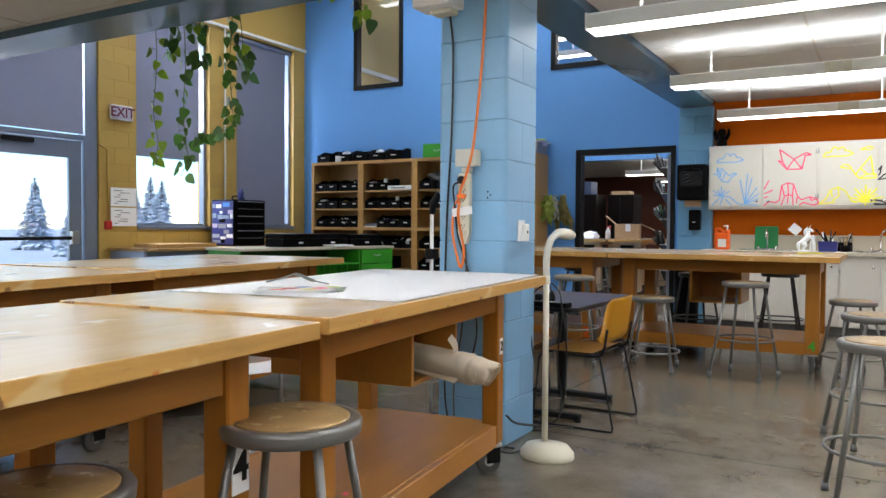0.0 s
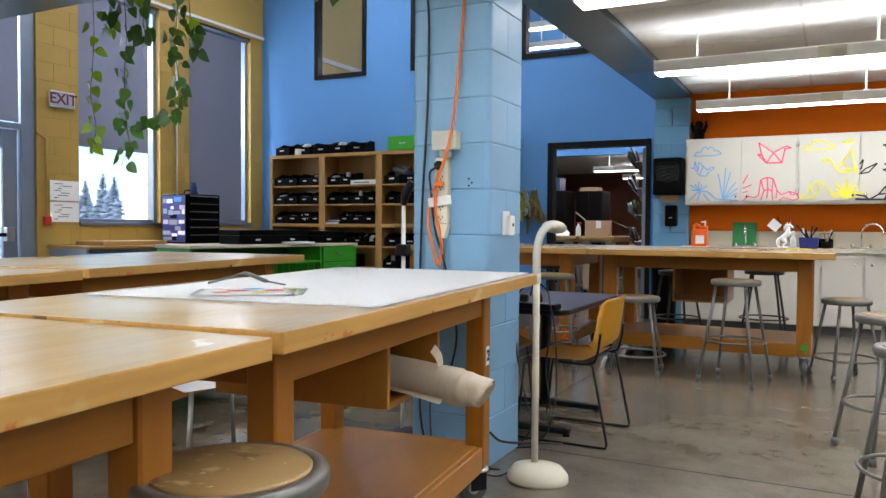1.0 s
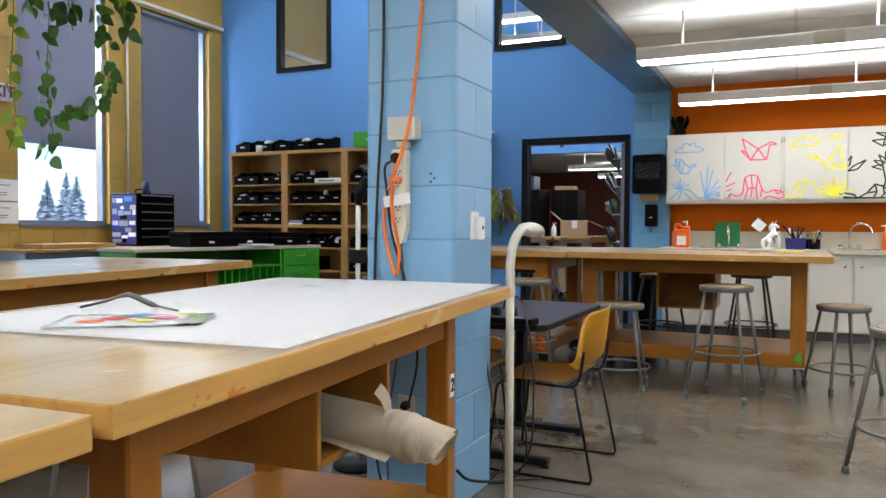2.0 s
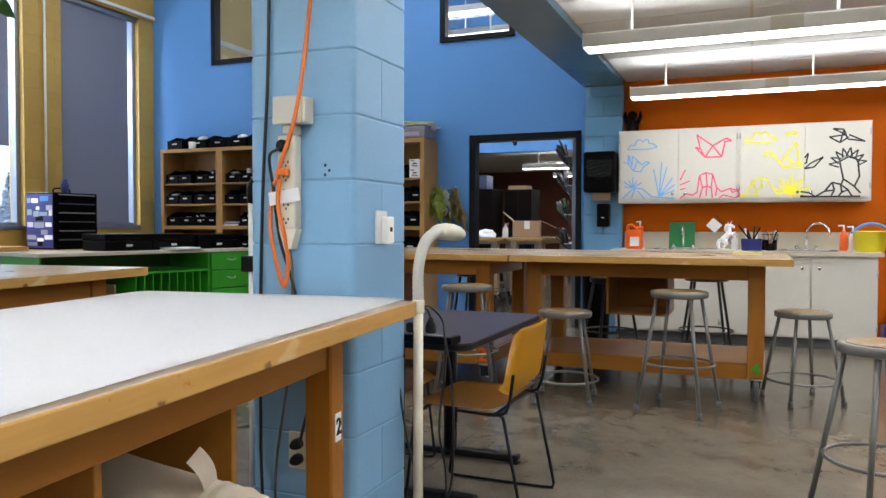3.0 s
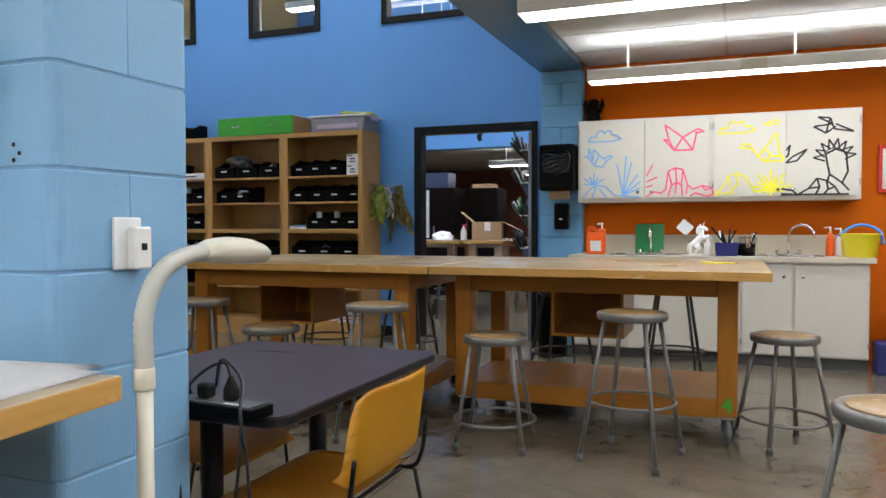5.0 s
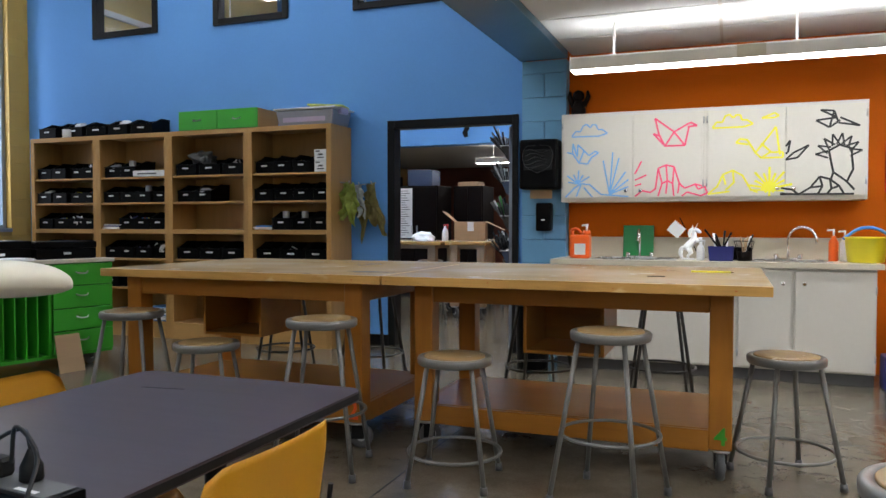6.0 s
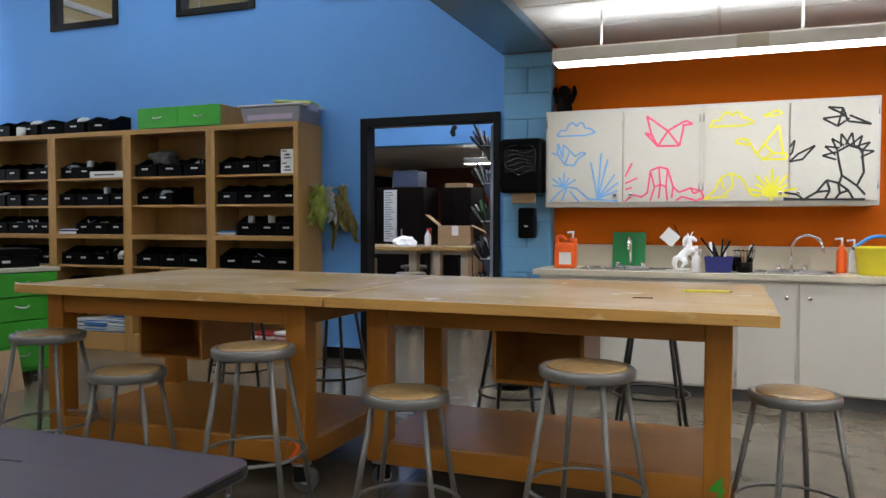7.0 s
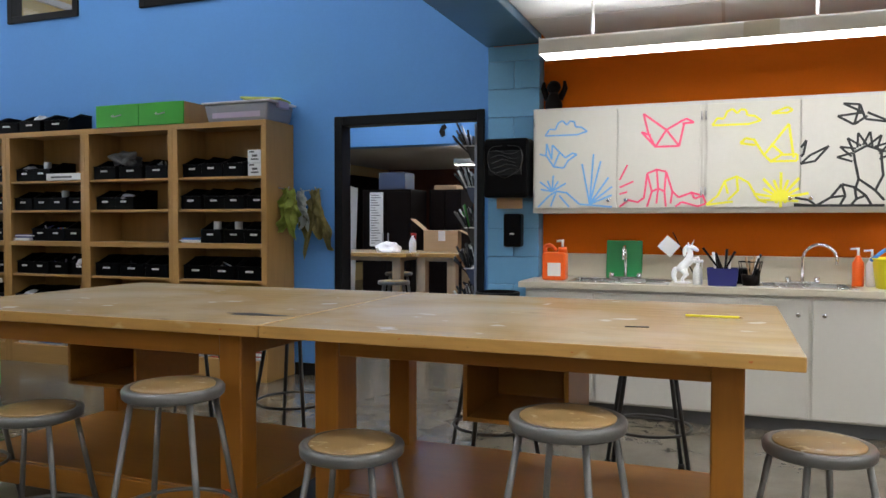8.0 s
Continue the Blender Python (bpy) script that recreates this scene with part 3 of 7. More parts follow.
def fir(x, y, h, s):
    rnd = random.Random(s)
    t = thing("fir_tree", pose(x, y, -0.2), "snowy blue-grey fir tree outside the window, paled for glare", "tree", "firs outside")
    part("trunk", lathe(B(), [(0.14, 0), (0.03, h)], 8), M_DKWOOD, t)
    bm = B()
    for i in range(900):
        z = h * (0.06 + 0.94 * rnd.random() ** 1.2)
        R = (h - z) * 0.40 * (0.75 + 0.5 * rnd.random())
        a = rnd.random() * 6.283
        L = R * (0.5 + 0.5 * rnd.random())
        d = Vector((math.cos(a), math.sin(a), -0.25))
        sd = Vector((-d.y, d.x, 0)) * (0.06 + 0.1 * rnd.random())
        o = Vector((0, 0, z)) + d * (L * 0.25)
        e = Vector((0, 0, z)) + d * L
        v = [bm.verts.new(p) for p in (o - sd * 0.4, o + sd * 0.4, (o + e) / 2 + sd * 1.8 + Vector((0, 0, 0.05)), e, (o + e) / 2 - sd * 1.8)]
        bm.faces.new((v[0], v[1], v[2], v[3], v[4]))
    part("crown", bm, M_FIR, t)


for x, y, h, s in ((-28, 23.6, 3.3, 1), (-33, 26.0, 3.4, 2), (-27.5, 18.8, 1.9, 3), (-36, 22.6, 3.6, 4), (-38, 31.0, 4.2, 5), (-30, 21.2, 1.8, 6)):
    fir(x, y, h, s)
# area lamps set before the lowered shades stand in for their daylight
for nm, y0, y1, z0, z1 in (("transom_daylight", 4.85, 6.1, 2.2, 3.7), ("shade_daylight", 8.5, 9.65, 1.2, 3.7)):
    window_light(nm, WEST + 0.02, (y0 + y1) / 2, (z0 + z1) / 2, y1 - y0, z1 - z0, -90, 3.6 * DAY * (y1 - y0) * (z1 - z0))
# hidden area lamps outside, above door and window, stand in for open sky
for nm, y0, y1 in (("door_daylight", 4.7, 6.2), ("window_daylight", 6.7, 8.1)):
    window_light(nm, WEST - 1.6, (y0 + y1) / 2, 3.5, y1 - y0, 1.4, -90, 130 * DAY).matrix_world = look((WEST - 1.6, (y0 + y1) / 2, 3.3), (WEST + 0.6, (y0 + y1) / 2, 0.9))


# ---- lights under the ceilings ----
def pendant_light(x0, y, length, zt=2.36, hang=CEIL):
    """A suspended fluorescent light: white channel above, bowed prismatic lens below."""
    t = thing("pendant_light", pose(x0, y, zt), "long white suspended fluorescent light, switched on", "ceiling light", "fluorescent lights")
    bm = B()
    sec = [(-0.098, -0.092), (-0.098, -0.012), (-0.090, 0.0), (-0.060, 0.004), (0.060, 0.004), (0.090, 0.0), (0.098, -0.012), (0.098, -0.092)]
    for (p, q), (r, s) in zip(sec, sec[1:]):
        if abs(p - r) > 0.1:
            continue
        v = [bm.verts.new((xx, yy, zz)) for xx, yy, zz in ((0, p, q), (length, p, q), (length, r, s), (0, r, s))]
        bm.faces.new(v)
    bmesh.ops.remove_doubles(bm, verts=bm.verts, dist=1e-5)
    bmesh.ops.solidify(bm, geom=bm.faces[:], thickness=0.004)
    part("housing", bm, M_WHITE, t)
    for xx in (-0.004, length - 0.004):
        part("end_cap", bx(xx, -0.102, -0.097, xx + 0.008, 0.102, 0.006, 0.003), M_WHITE, t)
    lens = B()
    ring = [(-0.093, -0.086), (-0.088, -0.093), (-0.070, -0.096), (0.070, -0.096), (0.088, -0.093), (0.093, -0.086)]
    ends = [[lens.verts.new((xx, p, q)) for p, q in ring] for xx in (0.012, length - 0.012)]
    lens.faces.new(ends[0]), lens.faces.new(ends[1][::-1])
    for i in range(len(ring)):
        j = (i + 1) % len(ring)
        lens.faces.new((ends[0][i], ends[0][j], ends[1][j], ends[1][i]))
    part("lens", lens, M_TUBE, t, "bright prismatic lens")
    part("tube", tube(tube(B(), [(0.03, -0.05, -0.03), (length - 0.03, -0.05, -0.03)], 0.013), [(0.03, 0.05, -0.03), (length - 0.03, 0.05, -0.03)], 0.013), M_UP, t, "bright fluorescent tubes")
    for xx in [0.3 + 1.2 * i for i in range(int((length - 0.3) / 1.2) + 1)]:
        part("stem", tube(B(), [(xx, 0, -0.05), (xx, 0, hang - zt + 0.01)], 0.008), M_WHITE, t)
        part("bracket", bx(xx - 0.025, -0.05, 0.001, xx + 0.025, 0.05, 0.012, 0.002), M_WHITE, t)
    for xx in (1.22, 2.44, 3.66):
        if xx < length - 0.3:
            part("joint_band", bx(xx - 0.09, -0.1025, -0.090, xx + 0.09, -0.0985, -0.006, 0.001), M_CREAM, t, "cream joint cover")
    return t


for y in (9.05, 7.00, 4.95, 2.90, 0.85, -1.20):
    pendant_light(-1.50, y, 4.88)
# unseen western rows, added to put more light on the near tables
for y in (2.45, 0.55, -1.4):
    pendant_light(-6.62, y, 4.88)
# unseen high-bay rows, added to even out the light on the blue wall
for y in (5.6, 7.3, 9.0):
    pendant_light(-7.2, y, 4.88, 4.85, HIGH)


# ---- work tables ----
def caster(parent, x, y, turn, z=0.0):
    """A swivel caster; its wheel stands on the floor."""
    c = part("caster", lathe(B(), [(0.045, 0.125), (0.045, 0.135), (0.02, 0.137)], 12), M_ZINC, parent, "", pose(x, y, z, 0, 0, turn))
    fork = B()
    box(fork, -0.03, -0.026, 0.05, 0.035, -0.021, 0.127, 0.002)
    box(fork, -0.03, 0.021, 0.05, 0.035, 0.026, 0.127, 0.002)
    box(fork, -0.03, -0.0255, 0.122, 0.035, 0.0255, 0.1265)
    part("fork", fork, M_BLACK, c)
    part("wheel", lathe(B(), [(0.02, -0.018), (0.052, -0.018), (0.06, -0.010), (0.06, 0.010), (0.052, 0.018), (0.02, 0.018)], 20, pose(0.02, 0, 0.06, 90, 0, 0)), M_GREYRUB, c, "grey rubber wheel")
    part("hub", lathe(B(), [(0.022, -0.023), (0.024, -0.02), (0.024, 0.02), (0.022, 0.023)], 12, pose(0.02, 0, 0.06, 90, 0, 0)), M_ZINC, c)
    return c


def work_table(m, L, D, H, inset, label, group, number=None, cubby=None, lower=True, seed=0, w=0.10):
    """A heavy maple table: x along its length, y from the front edge to the back."""
    rnd = random.Random(seed)
    t = thing("work_table", m, label, "table", group)
    l, r, f, k = inset
    top = bx(0.002, 0.002, H - 0.043, L - 0.002, D - 0.002, H, 0.004, seg=2)
    me = mesh_of("tabletop", top, [M_TOP, M_EDGE])
    for p in me.polygons:
        p.material_index = 0 if p.normal.z > 0.7 else 1
    part("tabletop", me, None, t)
    xs, ys = (l, L - r - w), (f, D - k - w)
    for i, x in enumerate(xs):
        for j, y in enumerate(ys):
            part("leg", bx(x, y, 0.14, x + w, y + w, H - 0.044, 0.005), M_LEG, t)
            caster(t, x + w / 2, y + w / 2, rnd.uniform(0, 360))
    az0, az1 = H - (0.15 if lower else 0.09), H - 0.044
    part("apron", bx(l + w, f + 0.012, az0, L - r - w, f + 0.04, az1, 0.003), M_APRON, t)
    part("apron", bx(l + w, D - k - 0.04, az0, L - r - w, D - k - 0.012, az1, 0.003), M_APRON, t)
    for x in (l + 0.012, L - r - 0.04):
        part("side_apron", bx(x, f + w, az0, x + 0.028, D - k - w, az1, 0.003), M_APRON, t)
    if lower:
        part("lower_shelf", bx(l + 0.03, f + 0.03, 0.205, L - r - 0.03, D - k - 0.03, 0.228, 0.003), M_LOW, t)
        part("rail", bx(l + w, f + 0.004, 0.13, L - r - w, f + 0.029, 0.226, 0.003), M_APRON, t)
        part("rail", bx(l + w, D - k - 0.029, 0.13, L - r - w, D - k - 0.004, 0.226, 0.003), M_APRON, t)
        for x in (l + 0.004, L - r - 0.029):
            part("side_rail", bx(x, f + w, 0.13, x + 0.025, D - k - w, 0.226, 0.003), M_APRON, t)
    if cubby:
        cx, cy, cw, cd, cz = cubby
        z1 = H - 0.046
        cb_ = part("cubby", bx(cx + 0.0185, cy, cz, cx + cw - 0.0185, cy + cd, cz + 0.018, 0.002), M_LOW, t, "open plywood cubby hung under the top")
        part("cubby_side", bx(cx, cy, cz, cx + 0.018, cy + cd, z1, 0.002), M_LOW, cb_)
        part("cubby_side", bx(cx + cw - 0.018, cy, cz, cx + cw, cy + cd, z1, 0.002), M_LOW, cb_)
        part("cubby_back", bx(cx + 0.0185, cy + cd - 0.012, cz + 0.0185, cx + cw - 0.0185, cy + cd, z1), M_LOW, cb_)
    if number:
        text, colour, paper, nx, ny, nz, ang, size = number
        if paper:
            part("number_card", bx(-0.28 * size, -0.003, -0.6 * size, 0.28 * size, 0.0, 0.6 * size), paper, t, "", Matrix.Translation((nx, ny, nz)) @ pose(0, 0, 0, 0, 0, ang))
        letters("number", text, size, colour, t, Matrix.Translation((nx, ny, nz)) @ pose(0, 0, 0, 0, 0, ang) @ pose(0, -0.004, 0, 90, 0, 0))
    return t


work_table(pose(-1.95, 6.72, 0), 1.72, 1.36, 0.905, (0.04, 0.147, 0.31, 0.27), "worn maple work table with a green 4 on one leg", "work tables",
           ("4", M_GREEN, None, 1.525, 0.308, 0.20, 0, 0.11), (0.535, 0.62, 0.425, 0.45, 0.47), seed=1)
work_table(pose(-3.69, 6.72, 0), 1.735, 1.36, 0.905, (0.05, 0.175, 0.15, 0.27), "worn maple work table with an orange 2 on one leg", "work tables",
           ("2", M_ORPL, None, 1.51, 0.148, 0.20, 0, 0.13), (0.24, 0.58, 0.425, 0.45, 0.47), seed=2)
work_table(pose(-1.148, 2.05, 0, 0, 0, 95.8), 1.86, 0.95, 0.880, (0.165, 0.225, 0.13, 0.10), "maple work table carrying a large white sheet of paper", "work tables",
           ("2", M_BLACK, M_PAPER, 1.597, 0.13, 0.575, 0, 0.06), (0.77, 0.16, 0.40, 0.60, 0.545), seed=3, w=0.075)
work_table(pose(-1.03, 0.20, 0, 0, 0, 94.0), 1.84, 0.95, 0.872, (0.10, 0.145, 0.10, 0.10), "stained maple work table with a 4 on one leg", "work tables",
           ("4", M_BLACK, M_PAPER, 1.66, 0.10, 0.55, 0, 0.10), seed=4, w=0.075)
work_table(pose(-3.14, 3.18, 0, 0, 0, 97.2), 1.83, 1.20, 0.878, (0.10, 0.15, 0.14, 0.12), "maple work table in the middle of the room", "work tables", None, (0.6, 0.3, 0.5, 0.5, 0.47), seed=5)
work_table(pose(-2.90, 1.33, 0, 0, 0, 97.2), 1.83, 1.20, 0.874, (0.10, 0.15, 0.14, 0.12), "maple work table in the middle of the room", "work tables", None, (0.6, 0.3, 0.5, 0.5, 0.47), seed=6)


# ---- stools ----
def stool(x, y, h, rot=0.0, steel=None, label="grey steel stool with a worn round hardboard seat"):
    s = steel or M_STEEL
    t = thing("stool", pose(x, y, 0, 0, 0, rot), label, "stool", "round stools")
    part("seat_pan", lathe(B(), [(0.135, h - 0.040), (0.160, h - 0.038), (0.166, h - 0.032), (0.168, h - 0.010), (0.163, h - 0.002), (0.156, h), (0.142, h - 0.001), (0.140, h - 0.006), (0.0, h - 0.006)], 48), s, t)
    part("seat", lathe(B(), [(0.137, h - 0.005), (0.138, h + 0.000), (0.134, h + 0.003), (0.06, h + 0.0015), (0, h + 0.001)], 48), M_SEAT, t, "worn tan hardboard seat")
    foot = 0.16 + 0.145 * h
    rings = max(0.13, h - 0.43)
    for k in range(4):
        a = radians(45 + 90 * k)
        c, q = math.cos(a), math.sin(a)
        part("leg", tube(B(), [(0.138 * c, 0.138 * q, h - 0.02), (foot * c, foot * q, 0.022)], 0.0108, 10), s, t)
        part("foot", tube(B(), [(foot * c * 0.997, foot * q * 0.997, 0.035), (foot * c, foot * q, 0.0)], [0.0155, 0.017], 10), M_GREYRUB if s is M_STEEL else M_RUBBER, t)
    rr = foot + (0.138 - foot) * rings / h - 0.008
    part("ring", tube(B(), [(rr * math.cos(radians(i * 10)), rr * math.sin(radians(i * 10)), rings) for i in range(36)], 0.0075, 8, closed=True), s, t, "steel foot ring")
    return t


for x, y, h, rot in ((-0.154, 7.162, 0.565, 27), (-0.855, 6.642, 0.71, -14), (-1.548, 6.646, 0.562, 6), (-2.187, 6.572, 0.71, 15), (-2.919, 6.66, 0.545, 20), (-3.454, 6.71, 0.68, 15),
                     (0.01, 5.10, 0.668, 25), (0.04, 4.0, 0.671, 8), (-1.18, 1.95, 0.655, 20), (-1.36, 1.45, 0.60, 40)):
    stool(x, y, h, rot)
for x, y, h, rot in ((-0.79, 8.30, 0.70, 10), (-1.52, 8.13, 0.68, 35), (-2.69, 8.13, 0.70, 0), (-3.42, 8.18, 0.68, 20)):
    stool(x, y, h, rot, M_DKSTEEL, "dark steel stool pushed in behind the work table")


# ---- wall of open shelves ----
SHELF_Z = (1.63, 1.37, 1.095, 0.80, 0.50)


def bookcase(x0, x1):
    t = thing("bookcase", pose(x0, 9.545, 0), "tall birch plywood open shelf unit against the blue wall", "bookcase", "shelf wall")
    w, d, h = x1 - x0, 0.38, 2.065
    part("side", bx(0, 0, 0, 0.022, d, h, 0.002), M_SHELF, t)
    part("side", bx(w - 0.022, 0, 0, w, d, h, 0.002), M_SHELF, t)
    for a, b in ((0, 0.048), (w - 0.048, w)):
        part("face_stile", bx(a, -0.018, 0, b, -0.0005, h - 0.045, 0.002), M_SHELF, t)
    part("face_rail", bx(0, -0.018, h - 0.0445, w, -0.0005, h, 0.002), M_SHELFH, t)
    part("top", bx(0.0225, 0, h - 0.024, w - 0.0225, d, h - 0.001, 0.002), M_SHELFH, t)
    part("back", bx(0.0225, d - 0.008, 0.1, w - 0.0225, d, h - 0.025), M_SHELF, t)
    for z in SHELF_Z:
        k = 0.042 if z == 1.095 else 0.02
        part("shelf", bx(0.0225, 0.002, z - k, w - 0.0225, d - 0.009, z, 0.002), M_SHELFH, t)
        if k > 0.03:
            part("face_rail", bx(0.0485, -0.018, z - k, w - 0.0485, 0.0015, z, 0.002), M_SHELFH, t)
    part("bottom_shelf", bx(0.0225, 0.002, 0.14, w - 0.0225, d - 0.009, 0.165, 0.002), M_SHELFH, t)
    part("kick_rail", bx(0.0485, -0.018, 0.0, w - 0.0485, 0.0015, 0.165, 0.002), M_SHELFH, t)


UNITS = ((-7.49, -6.57), (-6.57, -5.64), (-5.64, -4.70), (-4.70, -3.80))
for a, b in UNITS:
    bookcase(a, b)


def bin_mesh(w, d, h):
    """A black stacking bin with a low open front."""
    bm = B()
    th = 0.006
    side = [(0, 0), (d, 0), (d, h), (d * 0.50, h), (d * 0.14, h * 0.72), (0.0, h * 0.64)]
    for x in (0, w - th):
        lo = [bm.verts.new((x, y, z)) for y, z in side]
        hi = [bm.verts.new((x + th, y, z)) for y, z in side]
        bm.faces.new(lo), bm.faces.new(hi[::-1])
        for i in range(len(side)):
            j = (i + 1) % len(side)
            bm.faces.new((lo[i], hi[i], hi[j], lo[j]))
    box(bm, th, 0, 0, w - th, d, th)
    box(bm, th, 0, th, w - th, th, h * 0.64, 0.002)
    box(bm, th, d - th, th, w - th, d, h)
    box(bm, -0.004, -0.006, h * 0.60, w + 0.004, 0.006, h * 0.65, 0.002)
    box(bm, -0.004, d * 0.50, h - 0.008, 0.004, d, h + 0.004)
    box(bm, w - 0.004, d * 0.50, h - 0.008, w + 0.004, d, h + 0.004)
    return mesh_of("tray", bm, M_BIN)


BIN_MESH = bin_mesh(0.200, 0.30, 0.172)
PLATE = mesh_of("label_plate", bx(-0.03, -0.002, -0.007, 0.03, 0.0, 0.007), M_LABEL)
BAR = mesh_of("bar", bx(-0.018, -0.003, -0.001, 0.014, -0.002, 0.001), M_GREYRUB)


def supply_bin(x, y, z, s=1.0, turn=0.0, label="black plastic supply bin with a white label"):
    t = thing("storage_bin", pose(x, y, z, 0, 0, turn) @ Matrix.Diagonal((s, 1, 1, 1)), label, "bin", "black bins")
    part("tray", BIN_MESH, None, t)
    p = part("label_plate", PLATE, None, t, "white label", pose(0.10, -0.007, 0.07))
    part("bar", BAR, None, p)
    return t


def clutter(x, y, z, kind, rnd):
    """Small odds and ends that stick up out of a bin."""
    if kind == "bag":
        bm = B()
        bmesh.ops.create_icosphere(bm, subdivisions=3, radius=0.075)
        for v in bm.verts:
            v.co *= 0.85 + 0.4 * noise.noise(v.co * 22 + Vector((x, 0, 0)))
            v.co.z *= 0.7
        solid("plastic_bag", bm, M_CLEARPL if rnd.random() < 0.4 else M_LABEL, "crumpled pale plastic bag lying in a bin", "bag", m=pose(x, y, z + 0.13))
    elif kind == "bits":
        t = thing("small_tools", pose(x, y, z + 0.10), "pale small tools and scraps heaped in a bin", "tools")
        for i in range(6):
            c_ = Vector((rnd.uniform(-0.06, 0.06), rnd.uniform(-0.06, 0.03), rnd.uniform(0.0, 0.05)))
            d_ = Vector((rnd.uniform(-0.05, 0.05), rnd.uniform(-0.03, 0.03), rnd.uniform(-0.02, 0.05)))
            part("tool", tube(B(), [c_ - d_, c_ + d_], [rnd.uniform(0.004, 0.012), rnd.uniform(0.004, 0.010)], 6), rnd.choice([M_LABEL, M_ZINC, M_CLEARPL, M_BIN, M_NAVY]), t)
    elif kind == "can":
        bm = lathe(B(), [(0.03, 0), (0.032, 0.003), (0.032, 0.10), (0.03, 0.105), (0.026, 0.106)], 16)
        solid("spray_can", bm, M_ZINC, "small grey metal can standing in a bin", "can", m=pose(x, y, z + 0.10))
    else:
        t = thing("marker_set", pose(x, y, z + 0.02), "coloured markers standing in a bin", "markers")
        for i in range(4):
            part("marker", tube(B(), [(0.02 * i - 0.03, 0, 0), (0.025 * i - 0.04, -0.03, 0.13)], 0.007, 6), rnd.choice([M_ORPL, M_YELPL, M_LABEL, M_BLUEPL]), t)


rnd = random.Random(4)
ROWS_OF_BINS = {  # (unit, shelf): count and first offset
    (0, 0): (4, 0.05), (0, 1): (4, 0.05), (0, 2): (4, 0.05), (0, 3): (4, 0.05), (0, 4): (4, 0.05),
    (1, 0): (2, 0.05), (1, 1): (4, 0.05), (1, 2): (3, 0.24), (1, 3): (4, 0.05), (1, 4): (2, 0.05),
    (2, 0): (3, 0.06), (2, 1): (2, 0.05), (2, 3): (3, 0.06), (2, 4): (2, 0.05),
    (3, 0): (3, 0.05), (3, 1): (4, 0.05), (3, 2): (3, 0.24), (3, 3): (3, 0.06), (3, 4): (1, 0.05)}
for (u, s), (k, off) in ROWS_OF_BINS.items():
    pitch = 0.208 if off < 0.06 or k < 3 or off > 0.2 else 0.27
    sc = 1.0 if pitch < 0.21 else 1.22
    for i in range(k):
        x, z = UNITS[u][0] + off + i * pitch, SHELF_Z[s]
        supply_bin(x, 9.56 + rnd.uniform(0, 0.05), z + 0.001, sc, rnd.uniform(-2.5, 2.5))
        if rnd.random() < 0.38:
            clutter(x + 0.1, 9.66, z - 0.03, rnd.choice(["bag", "bits", "marks", "bits", "bag", "can"]), rnd)
for i in range(5):
    supply_bin(-7.44 + i * 0.30 + (0.06 if i > 0 else 0), 9.60, 2.068, 1.28, rnd.uniform(-6, 6), "black plastic bin on top of the shelf unit")
    if i % 2:
        clutter(-7.3 + i * 0.31, 9.75, 2.07, "bag", rnd)
solid("tape_roll", lathe(B(), [(0.04, 0), (0.045, 0.003), (0.045, 0.085), (0.04, 0.088)], 20), M_LABEL, "white cylindrical tub on top of the shelf unit", "tub", m=pose(-7.02, 9.58, 2.066))


# green drawers and a clear tub on top of the shelves
gd = thing("drawer_box", pose(-5.50, 9.52, 2.066), "bright green two-drawer wooden box on the shelf unit", "drawers")
part("carcass", bx(0, 0.016, 0, 0.92, 0.36, 0.185, 0.003), M_SHELF, gd)
for i in range(2):
    f = part("drawer_front", bx(0.002 + i * 0.459, 0, 0.001, 0.459 + i * 0.459, 0.0155, 0.186, 0.003), M_GREEN, gd)
    part("handle", tube(B(), smooth_line([(0.19 + i * 0.459, -0.001, 0.10), (0.20 + i * 0.459, -0.025, 0.088), (0.23 + i * 0.459, -0.03, 0.084), (0.26 + i * 0.459, -0.025, 0.088), (0.27 + i * 0.459, -0.001, 0.10)], 4), 0.006, 8), M_ZINC, f, "nickel cup handle")
tb = thing("storage_tub", pose(-4.37, 9.56, 2.066), "clear plastic storage tub with a lilac lid", "tub")
tub_bm = bx(0, 0, 0, 0.56, 0.33, 0.142, 0.02, seg=2)
for v in tub_bm.verts:
    k_ = 1 + 0.10 * v.co.z / 0.142
    v.co.x, v.co.y = 0.28 + (v.co.x - 0.28) * k_, 0.165 + (v.co.y - 0.165) * k_
part("tub", tub_bm, M_CLEARPL, tb)
lid_ = part("lid", bx(-0.045, -0.03, 0.143, 0.605, 0.36, 0.158, 0.006, seg=2), M_LABEL, tb, "clear white lid")
part("lid_rib", bx(0.03, 0.03, 0.1585, 0.53, 0.30, 0.170, 0.005, seg=2), M_LILAC, lid_)
for x_ in (-0.05, 0.575):
    part("latch", bx(x_, 0.09, 0.105, x_ + 0.035, 0.24, 0.165, 0.006), M_LILAC, tb, "lilac latch")
part("cloth", bx(0.05, -0.0085, 0.03, 0.50, -0.0065, 0.11, 0.0), M_LILAC, tb, "purple cloth showing through the side")
part("label_plate", bx(0.22, -0.003, 0.05, 0.32, -0.0005, 0.07), M_LABEL, tb)
solid("folded_cloth", bx(-0.17, -0.12, 0, 0.17, 0.12, 0.018, 0.008, seg=2), M_LIME, "yellow-green cloth folded on the tub lid", "cloth", m=pose(-3.93, 9.72, 2.238, 0, 3, 12))
